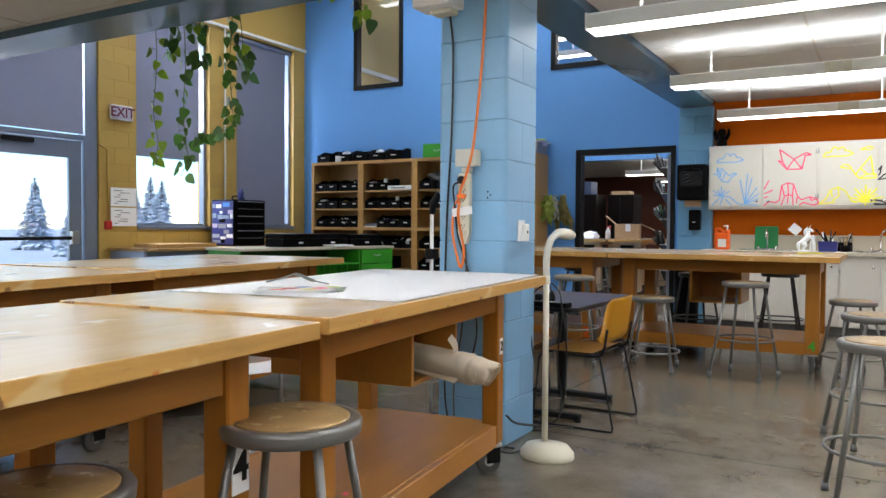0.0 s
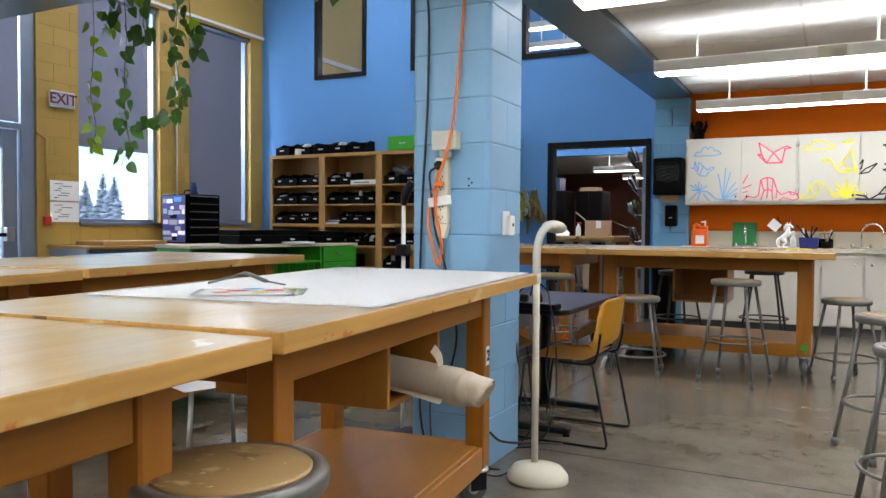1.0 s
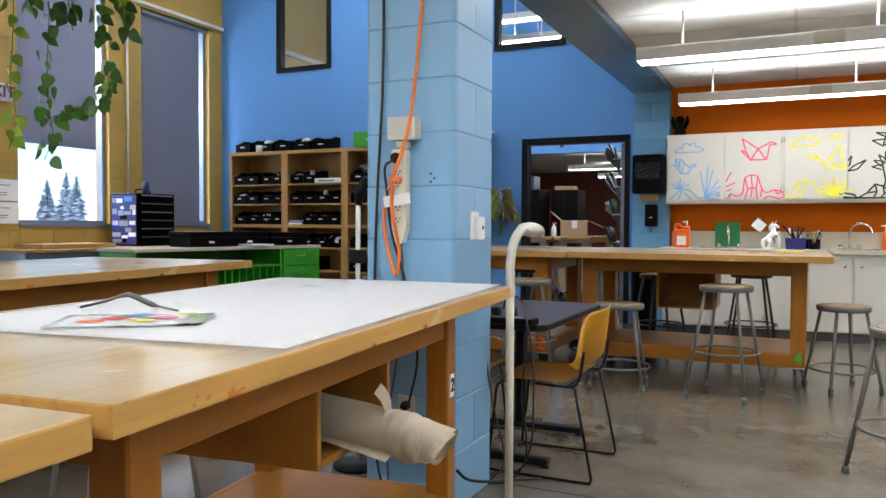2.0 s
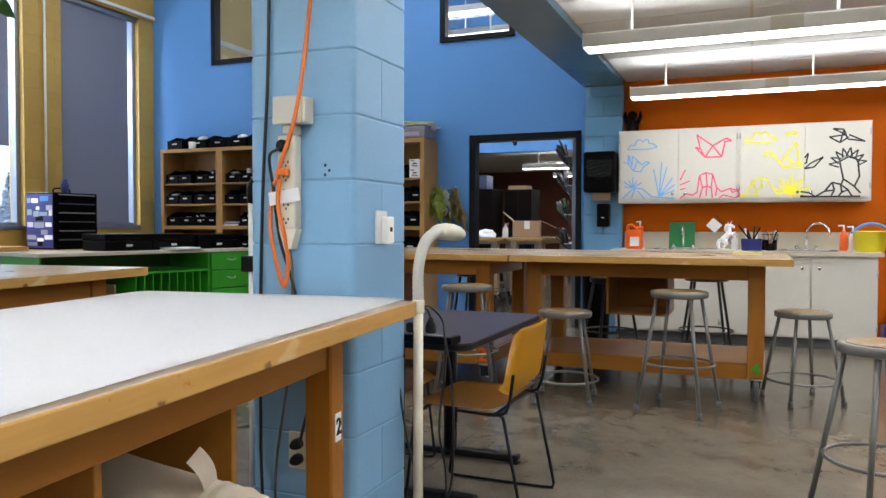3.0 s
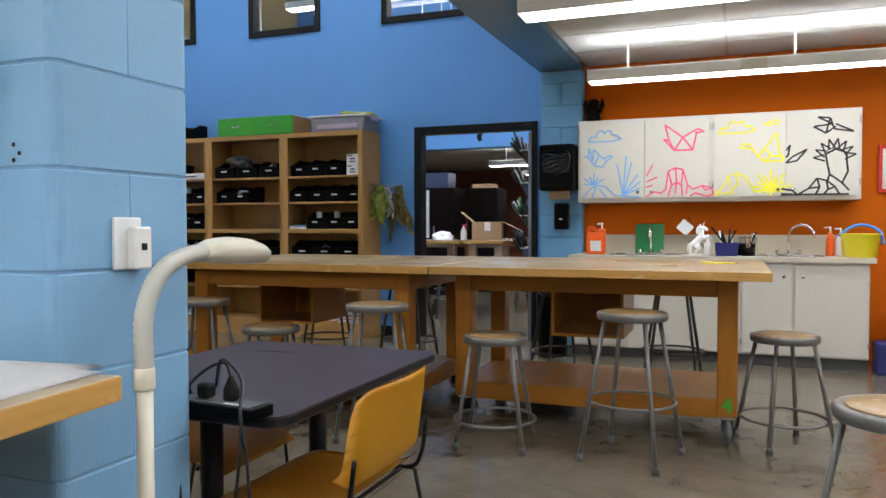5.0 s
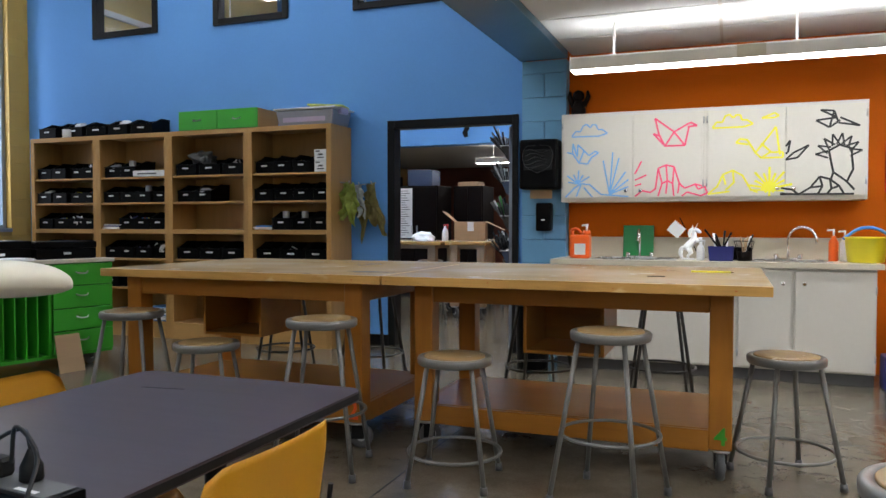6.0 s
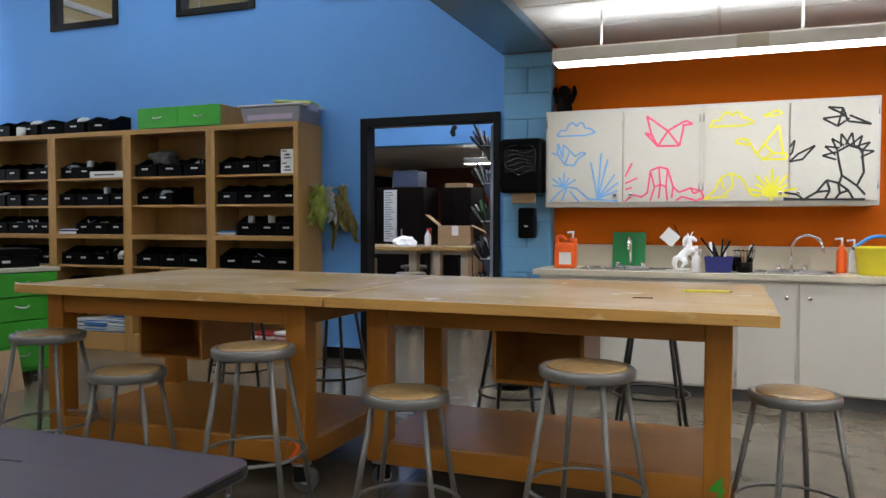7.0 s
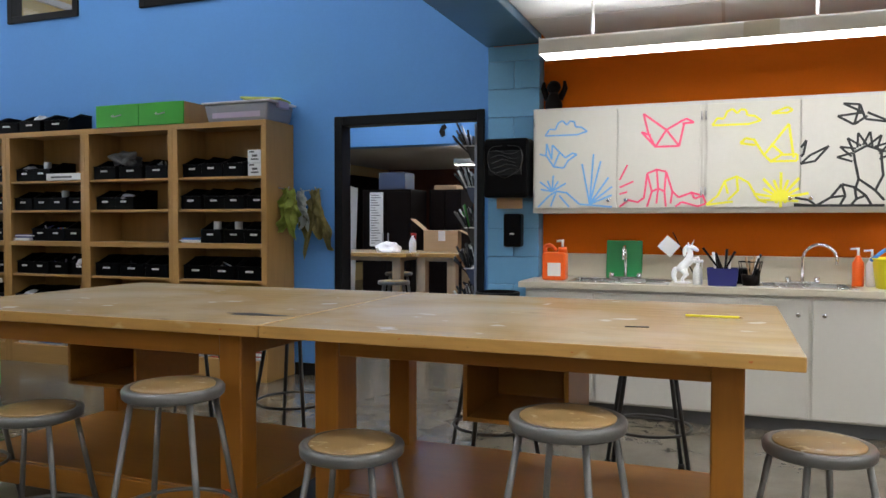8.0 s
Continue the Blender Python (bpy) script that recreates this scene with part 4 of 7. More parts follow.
# papers, boxes and loose stock on the shelves
for z in (1.632, 1.735):
    bt = thing("supply_box", pose(-3.985, 9.55, z), "small white printed cardboard box on the shelf", "box", "white boxes")
    part("carton", bx(0, 0, 0, 0.13, 0.2, 0.10, 0.002), M_LABEL, bt)
    bm = bx(0.03, -0.002, 0.02, 0.10, -0.0005, 0.032)
    box(bm, 0.04, -0.002, 0.045, 0.09, -0.0005, 0.062)
    box(bm, 0.015, -0.002, 0.078, 0.06, -0.0005, 0.09)
    part("print", bm, M_GREYRUB, bt)
lb = thing("long_box", pose(-6.10, 9.54, 1.632), "long flat white cardboard box on the shelf", "box")
part("carton", bx(0, 0, 0, 0.42, 0.25, 0.06, 0.003), M_LABEL, lb)
part("print", bx(0.06, -0.002, 0.02, 0.30, -0.0005, 0.035), M_GREYRUB, lb)


def paper_stack(x, y, z, w, d, n, seed, label, mats=None):
    r = random.Random(seed)
    t = thing("paper_stack", pose(x, y, z), label, "paper", "paper stacks")
    mats = mats or [M_PAPER, M_LABEL, M_PAPER]
    for i in range(n):
        part("sheet", bx(-w / 2, -d / 2, i * 0.008, w / 2, d / 2, i * 0.008 + 0.0065), r.choice(mats), t, "", pose(r.uniform(-.02, .02), r.uniform(-.015, .015), 0, 0, 0, r.uniform(-7, 7)))


paper_stack(-4.56, 9.70, 1.097, 0.19, 0.26, 5, 1, "stack of white and blue paper on the shelf", [M_PAPER, M_BLUEPL, M_PAPER])
paper_stack(-6.43, 9.70, 1.372 - 0.275, 0.2, 0.26, 7, 2, "stack of paper and boxes on the shelf", [M_PAPER, M_NAVY, M_PAPER])
for i in range(3):
    paper_stack(-6.35 + i * 0.27, 9.70, 0.167, 0.24, 0.28, 12 + 3 * i, 5 + i, "untidy stack of magazines on the bottom shelf", [M_PAPER, M_LABEL, M_BLUEPL, M_GREYRUB, M_PAPER])
    paper_stack(-4.5 + i * 0.27, 9.70, 0.167, 0.24, 0.28, 6 + 3 * i, 15 + i, "stack of red and white folders on the bottom shelf", [M_PAPER, M_REDC, M_LABEL])
# heap of grey bags on the third unit's upper shelf
bm = B()
bmesh.ops.create_icosphere(bm, subdivisions=4, radius=0.17)
for v in bm.verts:
    n_ = noise.noise(v.co * 9)
    v.co *= 0.8 + 0.5 * n_
    v.co.z = max(v.co.z * 0.55, -0.05)
    v.co.y *= 0.7
solid("bag", bm, M_GREYRUB, "heap of grey plastic packets lying over the bins", "bags", m=pose(-5.35, 9.72, 1.80))

# cloths hung on the end of the shelves
def hung_cloth(x, y, z, w, l, mat, label, seed, hook_dir):
    """A crumpled apron gathered at a hook, in deep uneven folds."""
    bm = B()
    nu, nv = 30, 30
    rows = []
    for j in range(nv + 1):
        t = j / nv
        row = []
        for i in range(nu + 1):
            s = i / nu - 0.5
            ww = w * (0.35 + 0.85 * min(1, t * 1.6) + 0.22 * math.sin(5 * t + seed))
            fold = 0.055 * (0.15 + 0.85 * t) * math.sin(7.5 * 3.14 * (s + 0.5) + seed + 2.2 * t)
            hang = 1 - 0.34 * abs(math.sin(5.0 * s + seed * 1.7)) - 0.12 * math.sin(17 * s + seed)
            row.append(bm.verts.new((x + s * ww + 0.05 * noise.noise((t * 4, s * 4, seed + 5)), y + fold * 0.8 + 0.045 * noise.noise((s * 9, t * 7, seed)),
                                     z - l * t * hang + 0.03 * noise.noise((s * 6, seed, t * 3)))))
        rows.append(row)
    for a, b in zip(rows, rows[1:]):
        for i in range(nu):
            bm.faces.new((a[i], a[i + 1], b[i + 1], b[i])).smooth = True
    bmesh.ops.solidify(bm, geom=bm.faces[:], thickness=0.004)
    t = thing("hung_cloth", pose(0, 0, 0), label, "cloth", "hung cloths")
    part("cloth", bm, mat, t)
    hx, hy = hook_dir
    part("hook", tube(B(), [(x + hx, y + hy, z + 0.01), (x, y, z - 0.005), (x - hx * 0.15, y - hy * 0.15, z + 0.02)], 0.005, 6), M_ZINC, t)
    return t


hung_cloth(-3.715, 9.70, 1.53, 0.17, 0.40, M_LIME, "lime green apron hanging on the end of the shelves", 1.0, (-0.085, 0))
hung_cloth(-3.66, 9.82, 1.52, 0.09, 0.34, M_LABEL, "grey rag hanging beside the aprons", 4.0, (0, 0.12))
hung_cloth(-3.55, 9.855, 1.53, 0.20, 0.52, M_OLIVE, "olive camouflage apron hanging on the blue wall", 2.6, (0, 0.085))

# ---- sink counter ----
CY, CZ = 9.40, 0.872


def upper_cabinet(x0, x1, split, group="wall cabinets"):
    t = thing("wall_cabinet", pose(x0, 9.69, 1.332), "white laminate wall cabinet with tape drawings on its doors", "cabinet", group)
    w = x1 - x0
    part("body", bx(0, 0.02, 0, w, ORANGE_Y - 9.69 - 0.001, 0.725, 0.002), M_LAM, t)
    doors = []
    for a, b in ((0.018, split - 0.004), (split + 0.004, w - 0.02)):
        d = part("door", bx(a, 0, 0.032, b, 0.0195, 0.70, 0.002), M_LAM, t)
        doors.append(d)
    for d, hx, kx in ((doors[0], 0.012, split - 0.055), (doors[1], w - 0.014, split + 0.06)):
        for z in (0.11, 0.60):
            part("hinge", tube(B(), [(hx, -0.004, z), (hx, -0.004, z + 0.055)], 0.006, 8), M_ZINC, d)
        part("knob", lathe(B(), [(0.006, 0), (0.006, 0.012), (0.014, 0.018), (0.014, 0.024), (0.009, 0.028)], 14, pose(kx, -0.0005, 0.085, 90, 0, 0)), M_CHROME, d, "round chrome knob")
    return t, doors


cab_a, doors_a = upper_cabinet(-1.72, -0.588, 0.583)
cab_b, doors_b = upper_cabinet(-0.588, 0.53, 0.568)


def ribbon(bm, line, width, ox, oz):
    """One continuous strip of tape through the points."""
    P = [Vector(p) for p in line]
    P = [p for i, p in enumerate(P) if i == 0 or (p - P[i - 1]).length > 1e-4]
    layer = 0.0016 + 0.0012 * random.random()
    lo, hi = [], []
    for i, p in enumerate(P):
        a, b = P[max(i - 1, 0)], P[min(i + 1, len(P) - 1)]
        u, w = (p - a), (b - p)
        u = u.normalized() if u.length > 0 else w.normalized()
        w = w.normalized() if w.length > 0 else u
        t = u + w
        t = t.normalized() if t.length > 0.3 else u
        n_ = Vector((-t.y, t.x)) * width / 2 / max(0.55, abs(t.dot(u)))
        for q, dst in ((p + n_, lo), (p - n_, lo)):
            dst.append(bm.verts.new((q.x + ox, -0.0006, q.y + oz)))
        hi += [bm.verts.new((v.co.x, -layer, v.co.z)) for v in lo[-2:]]
    for i in range(len(P) - 1):
        k = 2 * i
        bm.faces.new((hi[k], hi[k + 1], hi[k + 3], hi[k + 2]))
        bm.faces.new((lo[k], hi[k], hi[k + 2], lo[k + 2]))
        bm.faces.new((lo[k + 1], lo[k + 3], hi[k + 3], hi[k + 1]))


def tape_lines(door, lines, colour, width=0.014, name="tape_drawing", ox=0.0, oz=0.0, label=""):
    """Strips of tape on a door; each line is a run of points in metres on the door's face."""
    made = None
    runs = []
    for line in lines:
        run = [line[0]]
        for i in range(1, len(line)):
            run.append(line[i])
            if i < len(line) - 1:
                u, w = Vector(line[i]) - Vector(line[i - 1]), Vector(line[i + 1]) - Vector(line[i])
                if u.length and w.length and u.normalized().dot(w.normalized()) < 0.6:
                    runs.append(run)
                    run = [line[i]]
        runs.append(run)
    for line in runs:
        bm = B()
        ribbon(bm, line, width, ox, oz)
        made = part("tape_strip", bm, M_TAPE[colour], door, label or colour + " tape line")
    return made


CLOUD = [[(0.0, 0.0), (0.03, 0.045), (0.07, 0.04), (0.09, 0.085), (0.12, 0.10), (0.15, 0.07), (0.17, 0.095), (0.20, 0.09), (0.21, 0.055), (0.25, 0.05), (0.29, 0.02), (0.22, 0.0), (0.0, 0.0)]]
CRANE = [[(0.012, 0.22), (0.045, 0.085), (0.09, 0.0)], [(0.012, 0.22), (0.158, 0.108), (0.258, 0.165), (0.285, 0.175), (0.33, 0.15), (0.258, 0.145)], [(0.27, 0.15), (0.24, 0.0), (0.09, 0.0), (0.0, 0.10), (0.06, 0.075)], [(0.158, 0.108), (0.09, 0.0)], [(0.158, 0.108), (0.24, 0.0)]]
MESA = [[(0.0, 0.0), (0.06, 0.045), (0.12, 0.03), (0.16, 0.06), (0.18, 0.22), (0.24, 0.245), (0.30, 0.23), (0.34, 0.10), (0.38, 0.06), (0.46, 0.09), (0.53, 0.07), (0.55, 0.02), (0.50, 0.0), (0.40, 0.03), (0.36, 0.0)],
        [(0.18, 0.22), (0.21, 0.10), (0.18, 0.0)], [(0.24, 0.245), (0.25, 0.12), (0.24, 0.02)], [(0.21, 0.10), (0.25, 0.12), (0.29, 0.10), (0.30, 0.23)], [(0.29, 0.10), (0.30, 0.0)], [(0.34, 0.10), (0.33, 0.02)], [(0.46, 0.09), (0.48, 0.05), (0.53, 0.07)]]
BIRD = [[(0.0, 0.10), (0.05, 0.085), (0.10, 0.01), (0.17, 0.0), (0.20, 0.05), (0.26, 0.09), (0.23, 0.10), (0.18, 0.07), (0.09, 0.16), (0.085, 0.06), (0.05, 0.17), (0.045, 0.085)], [(0.10, 0.01), (0.14, 0.11)]]


def fan(cx, cz, r, a0, a1, n, k=0.0):
    return [[(cx + k * math.cos(radians(a0 + (a1 - a0) * i / (n - 1))), cz + k * math.sin(radians(a0 + (a1 - a0) * i / (n - 1)))),
             (cx + r * (1 - 0.25 * (i % 2)) * math.cos(radians(a0 + (a1 - a0) * i / (n - 1))), cz + r * (1 - 0.25 * (i % 2)) * math.sin(radians(a0 + (a1 - a0) * i / (n - 1))))] for i in range(n)]


def shifted(lines, dx, dz, k=1.0):
    return [[(x * k + dx, z * k + dz) for x, z in ln] for ln in lines]


tape_lines(doors_a[0], shifted(CLOUD, 0.09, 0.535), "blue", 0.011)
tape_lines(doors_a[0], shifted(BIRD, 0.05, 0.31), "blue", 0.012)
tape_lines(doors_a[0], [[(0.40, 0.06), (0.40 + r_ * math.cos(radians(a_)), 0.06 + r_ * math.sin(radians(a_)))] for a_, r_ in ((22, 0.16), (38, 0.19), (55, 0.22), (76, 0.30), (86, 0.34), (101, 0.28))] + fan(0.14, 0.15, 0.11, 30, 170, 6), "blue", 0.012)
tape_lines(doors_a[0], [[(0.04, 0.04), (0.12, 0.12), (0.17, 0.15), (0.24, 0.14), (0.33, 0.06)], [(0.17, 0.15), (0.13, 0.045)], [(0.19, 0.12), (0.26, 0.04)], [(0.33, 0.06), (0.55, 0.04)]], "blue", 0.012)
tape_lines(doors_a[1], shifted(CRANE, 0.74, 0.435), "pink", 0.014)
tape_lines(doors_a[1], shifted(MESA, 0.60, 0.04), "pink", 0.013)
tape_lines(doors_a[1], [[(0.60, 0.22), (0.65, 0.32)], [(0.60, 0.17), (0.69, 0.21)], [(0.60, 0.125), (0.65, 0.14)]], "pink", 0.012)
tape_lines(doors_b[0], shifted(CLOUD, 0.05, 0.56), "yellow", 0.014)
tape_lines(doors_b[0], shifted([[(0, 0.0), (0.09, 0.035), (0.12, 0.015), (0.09, 0.0), (0, 0)]], 0.40, 0.62), "yellow", 0.014)
tape_lines(doors_b[0], [[(0.22, 0.44), (0.25, 0.47), (0.30, 0.46), (0.36, 0.36), (0.40, 0.32), (0.55, 0.32), (0.55, 0.36), (0.46, 0.36), (0.40, 0.32)], [(0.36, 0.36), (0.50, 0.55), (0.53, 0.34)], [(0.22, 0.44), (0.31, 0.425)], [(0.40, 0.43), (0.47, 0.36)]], "yellow", 0.015)
tape_lines(doors_b[0], shifted([[(0.0, 0.0), (0.07, 0.06), (0.11, 0.15), (0.18, 0.18), (0.25, 0.14), (0.31, 0.03), (0.36, 0.01)], [(0.18, 0.18), (0.19, 0.09), (0.13, 0.03)], [(0.11, 0.15), (0.13, 0.07)], [(0.0, 0.0), (0.16, 0.02)], [(0.31, 0.03), (0.54, 0.02)]], 0.02, 0.05), "yellow", 0.014)
tape_lines(doors_b[0], fan(0.46, 0.09, 0.16, 10, 170, 9) + fan(0.46, 0.09, 0.06, 0, 360, 9), "yellow", 0.017)
tape_lines(doors_b[1], [[(0.80, 0.66), (0.89, 0.65), (0.92, 0.56), (0.98, 0.55), (1.06, 0.535), (0.98, 0.575), (0.93, 0.60)], [(0.89, 0.65), (0.86, 0.53), (0.77, 0.585), (0.91, 0.60), (0.80, 0.66)], [(0.86, 0.53), (0.93, 0.58)]], "black", 0.014)
tape_lines(doors_b[1], [[(0.57, 0.30), (0.65, 0.315), (0.725, 0.405), (0.62, 0.35), (0.57, 0.30)], [(0.57, 0.40), (0.60, 0.445), (0.585, 0.36), (0.57, 0.345)]], "black", 0.014)
for i in range(8):
    a_ = radians(10 + 24 * i)
    c_, s_ = math.cos(a_), math.sin(a_)
    tip, side_ = (0.97 + 0.155 * c_, 0.33 + 0.155 * s_), 0.026
    tape_lines(doors_b[1], [[(0.97 + 0.07 * c_ - side_ * s_, 0.33 + 0.07 * s_ + side_ * c_), tip, (0.97 + 0.07 * c_ + side_ * s_, 0.33 + 0.07 * s_ - side_ * c_)]], "black", 0.013, ox=-0.045)
tape_lines(doors_b[1], [[(0.90, 0.36), (0.91, 0.30), (0.93, 0.20), (0.91, 0.13)], [(0.90, 0.36), (0.97, 0.40), (1.05, 0.37)], [(1.05, 0.37), (1.05, 0.32), (1.06, 0.22), (1.02, 0.13), (0.97, 0.17), (0.93, 0.20)], [(1.02, 0.13), (1.07, 0.07)]], "black", 0.015, ox=-0.04)
tape_lines(doors_b[1], [[(0.575, 0.05), (0.70, 0.04), (0.78, 0.09), (0.84, 0.17), (0.91, 0.15), (0.97, 0.10), (1.0, 0.045)], [(0.58, 0.09), (0.66, 0.075), (0.70, 0.04)], [(0.78, 0.09), (0.86, 0.10), (0.84, 0.17)], [(0.86, 0.10), (0.83, 0.04)], [(0.91, 0.15), (0.92, 0.08), (0.89, 0.04)], [(0.92, 0.08), (0.97, 0.10)], [(0.575, 0.042), (1.07, 0.04)]], "black", 0.015, ox=-0.04)


def base_cabinet(x0, x1, hinge, knob):
    t = thing("base_cabinet", pose(x0, CY + 0.02, 0), "white laminate base cabinet with one door", "cabinet", "sink cabinets")
    w, d = x1 - x0, ORANGE_Y - CY - 0.022
    part("body", bx(0, 0.02, 0.09, w, d, CZ - 0.04, 0.002), M_LAM, t)
    part("toe_kick", bx(0, 0.075, 0, w, 0.09, 0.09), M_GREYRUB, t)
    dr = part("door", bx(0.012, 0, 0.105, w - 0.012, 0.0195, CZ - 0.06, 0.002), M_LAM, t)
    hx, kx = (0.006, w - 0.07) if hinge < 0 else (w - 0.006, 0.07)
    for z in (0.18, 0.66):
        part("hinge", tube(B(), [(hx, -0.004, z), (hx, -0.004, z + 0.055)], 0.006, 8), M_ZINC, dr)
    part("knob", lathe(B(), [(0.006, 0), (0.006, 0.012), (0.015, 0.018), (0.015, 0.024), (0.009, 0.028)], 14, pose(kx, -0.0005, CZ - 0.15, 90, 0, 0)), M_CHROME, dr, "round chrome knob")


for a, b, h in ((-1.70, -1.24, -1), (-1.24, -0.73, 1), (-0.73, -0.35, -1), (-0.35, 0.03, -1), (0.03, 0.56, 1)):
    base_cabinet(a, b, h, 0)
ct = thing("countertop", pose(0, 0, 0), "cream laminate countertop with a backsplash", "countertop")
SINKS = ((-1.43, -0.78), (-0.26, 0.29))
bm = B()
SY0, SY1 = CY + 0.08, CY + 0.46
cuts = [-1.74] + [v for s in SINKS for v in (s[0] + 0.03, s[1] - 0.03)] + [0.60]
for i, (a, b) in enumerate(zip(cuts, cuts[1:])):
    if i % 2 == 0:
        box(bm, a, CY - 0.005, CZ - 0.038, b, ORANGE_Y - 0.001, CZ)
    else:
        box(bm, a, CY - 0.005, CZ - 0.038, b, SY0 + 0.02, CZ)
        box(bm, a, SY1 - 0.02, CZ - 0.038, b, ORANGE_Y - 0.001, CZ)
bmesh.ops.remove_doubles(bm, verts=bm.verts, dist=1e-5)
part("slab", bm, M_COUNTER, ct)
part("backsplash", bx(-1.70, ORANGE_Y - 0.022, CZ + 0.0005, 0.60, ORANGE_Y - 0.0015, CZ + 0.17, 0.003), M_COUNTER, ct)


def sink(x0, x1):
    t = thing("sink", pose(x0, SY0, CZ), "stainless steel drop-in sink", "sink", "sinks")
    w, d = x1 - x0, SY1 - SY0
    bm = B()
    for (p, q, r, s) in ((0, 0, w, 0.035), (0, d - 0.035, w, d), (0, 0.035, 0.035, d - 0.035), (w - 0.035, 0.035, w, d - 0.035)):
        box(bm, p, q, 0.0008, r, s, 0.008, 0.002)
    part("rim", bm, M_STAIN, t)
    bm = B()
    for (p, q, r, s) in ((0.033, 0.033, w - 0.033, 0.036), (0.033, d - 0.036, w - 0.033, d - 0.033), (0.033, 0.036, 0.036, d - 0.036), (w - 0.036, 0.036, w - 0.033, d - 0.036)):
        box(bm, p, q, -0.17, r, s, 0.001)
    box(bm, 0.033, 0.033, -0.175, w - 0.033, d - 0.033, -0.171)
    part("basin", bm, M_STAIN, t)


def faucet(x, wide, label, h=0.30, swing=0.0, reach=0.09):
    t = thing("faucet", pose(x, SY1 + 0.03, CZ + 0.001), label, "faucet", "faucets")
    part("base", bx(-wide, -0.025, 0, wide, 0.025, 0.016, 0.006), M_CHROME, t)
    pts = [(0, 0, 0.012), (0, 0, h * 0.55)] + [(0, -reach + reach * math.cos(radians(a)), h * 0.62 + reach * math.sin(radians(a))) for a in range(0, 181, 15)] + [(0, -2 * reach, h * 0.52)]
    part("spout", tube(B(), pts, 0.010, 10), M_CHROME, t, "tall chrome gooseneck spout", pose(0, 0, 0, 0, 0, swing))
    for s in (-1, 1):
        hd = part("handle", lathe(B(), [(0.018, 0.01), (0.018, 0.035), (0.012, 0.045)], 14, pose(s * wide * 0.85, 0, 0)), M_CHROME, t)
        part("lever", bx(s * wide * 0.85 - 0.009, -0.065, 0.036, s * wide * 0.85 + 0.009, 0.01, 0.046, 0.003), M_CHROME, hd)
    return t


for a, b in SINKS:
    sink(a, b)
f1 = faucet(-1.10, 0.11, "tall chrome faucet with lever handles", 0.27, 0, 0.06)
f2 = faucet(0.02, 0.10, "chrome gooseneck faucet over the small sink", 0.25, 75, 0.10)


# ---- the room beyond the doorway ----
NB = NORTH + 0.12
structure("wall_beyond_west", bx(WEST - 0.3, NB, 0, WEST - 0.1, 21.3, HIGH), M_YELPALE, "pale yellow side wall of the next room")
structure("trim_beyond", bx(WEST - 0.1, NB, 3.86, WEST - 0.06, 21.0, 3.94, 0.004), M_WHITE, "white metal trim along the pale yellow wall")
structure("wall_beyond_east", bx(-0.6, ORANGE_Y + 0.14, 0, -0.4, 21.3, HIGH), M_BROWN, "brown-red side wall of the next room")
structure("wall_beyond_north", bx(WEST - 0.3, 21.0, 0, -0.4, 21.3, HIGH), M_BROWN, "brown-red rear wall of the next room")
structure("soffit_beyond", bx(WEST - 0.1, 15.2, 2.46, -0.6, 15.5, HIGH), M_BLUE, "blue painted soffit in the next room")
structure("ceiling_beyond", bx(WEST - 0.1, 15.5, 2.52, -0.6, 21.0, 2.60), M_TILE, "white tile ceiling of the next room")
# the second of these is unseen, added to light the brown wall
for x, y in ((-4.55, 16.0), (-4.55, 18.4)):
    pendant_light(x, y, 2.44, 2.29, 2.52)
# extra rows added to brighten the next room, the low one its doorway floor
for x, y, z in ((-6.2, 10.9, 3.0), (-6.2, 12.0, 4.2), (-6.2, 13.2, 4.2), (-6.2, 14.4, 4.2)):
    pendant_light(x, y, 4.88, z, HIGH)
paper_bit = solid("paper_figure", prism(B(), [(0, 0), (0.06, 0.02), (0.05, 0.1), (0.09, 0.14), (0.05, 0.2), (0.0, 0.17), (-0.04, 0.08)], 0.004, pose(-4.5, 15.198, 2.56, 90, 0, 0)), M_BLACK, "small black cut-paper shape on the blue soffit", "decoration")
T_FAR = work_table(pose(-5.42, 11.95, 0), 1.75, 0.95, 0.935, (0.1, 0.1, 0.08, 0.1), "pale maple work table in the next room", "tables beyond", lower=False, seed=11)
T_FAR2 = work_table(pose(-3.12, 12.05, 0, 0, 0, 90), 1.7, 0.53, 0.935, (0.06, 0.06, 0.04, 0.04), "pale maple work table in the next room", "tables beyond", lower=False, seed=12)
for tb_ in (T_FAR, T_FAR2):
    for c in tb_.children:
        if c.name.split(".")[0] in ("leg", "apron", "side_apron", "rail", "side_rail"):
            c.data.materials[0] = M_PALEWOOD
cb = thing("cardboard_box", pose(-3.55, 12.75, 0.937, 0, 0, 12), "open cardboard box with raised flaps on a far table", "box")
part("carton", bx(-0.2, -0.15, 0, 0.2, 0.15, 0.24, 0.003), M_KRAFT, cb)
part("flap", bx(-0.26, -0.15, -0.002, 0.0, 0.15, 0.003), M_KRAFT, cb, "", pose(0.2, 0, 0.243, 0, -155, 0))
part("flap", bx(0, -0.15, -0.002, 0.2, 0.15, 0.003), M_KRAFT, cb, "", pose(-0.2, 0, 0.243, 0, -140, 0))
part("tape_strip", bx(-0.03, -0.153, 0.12, 0.05, -0.1505, 0.235), M_LABEL, cb)
bm = B()
bmesh.ops.create_icosphere(bm, subdivisions=3, radius=0.16)
for v in bm.verts:
    v.co *= 0.9 + 0.3 * noise.noise(v.co * 9)
    v.co.z = max(v.co.z * 0.65, -0.02)
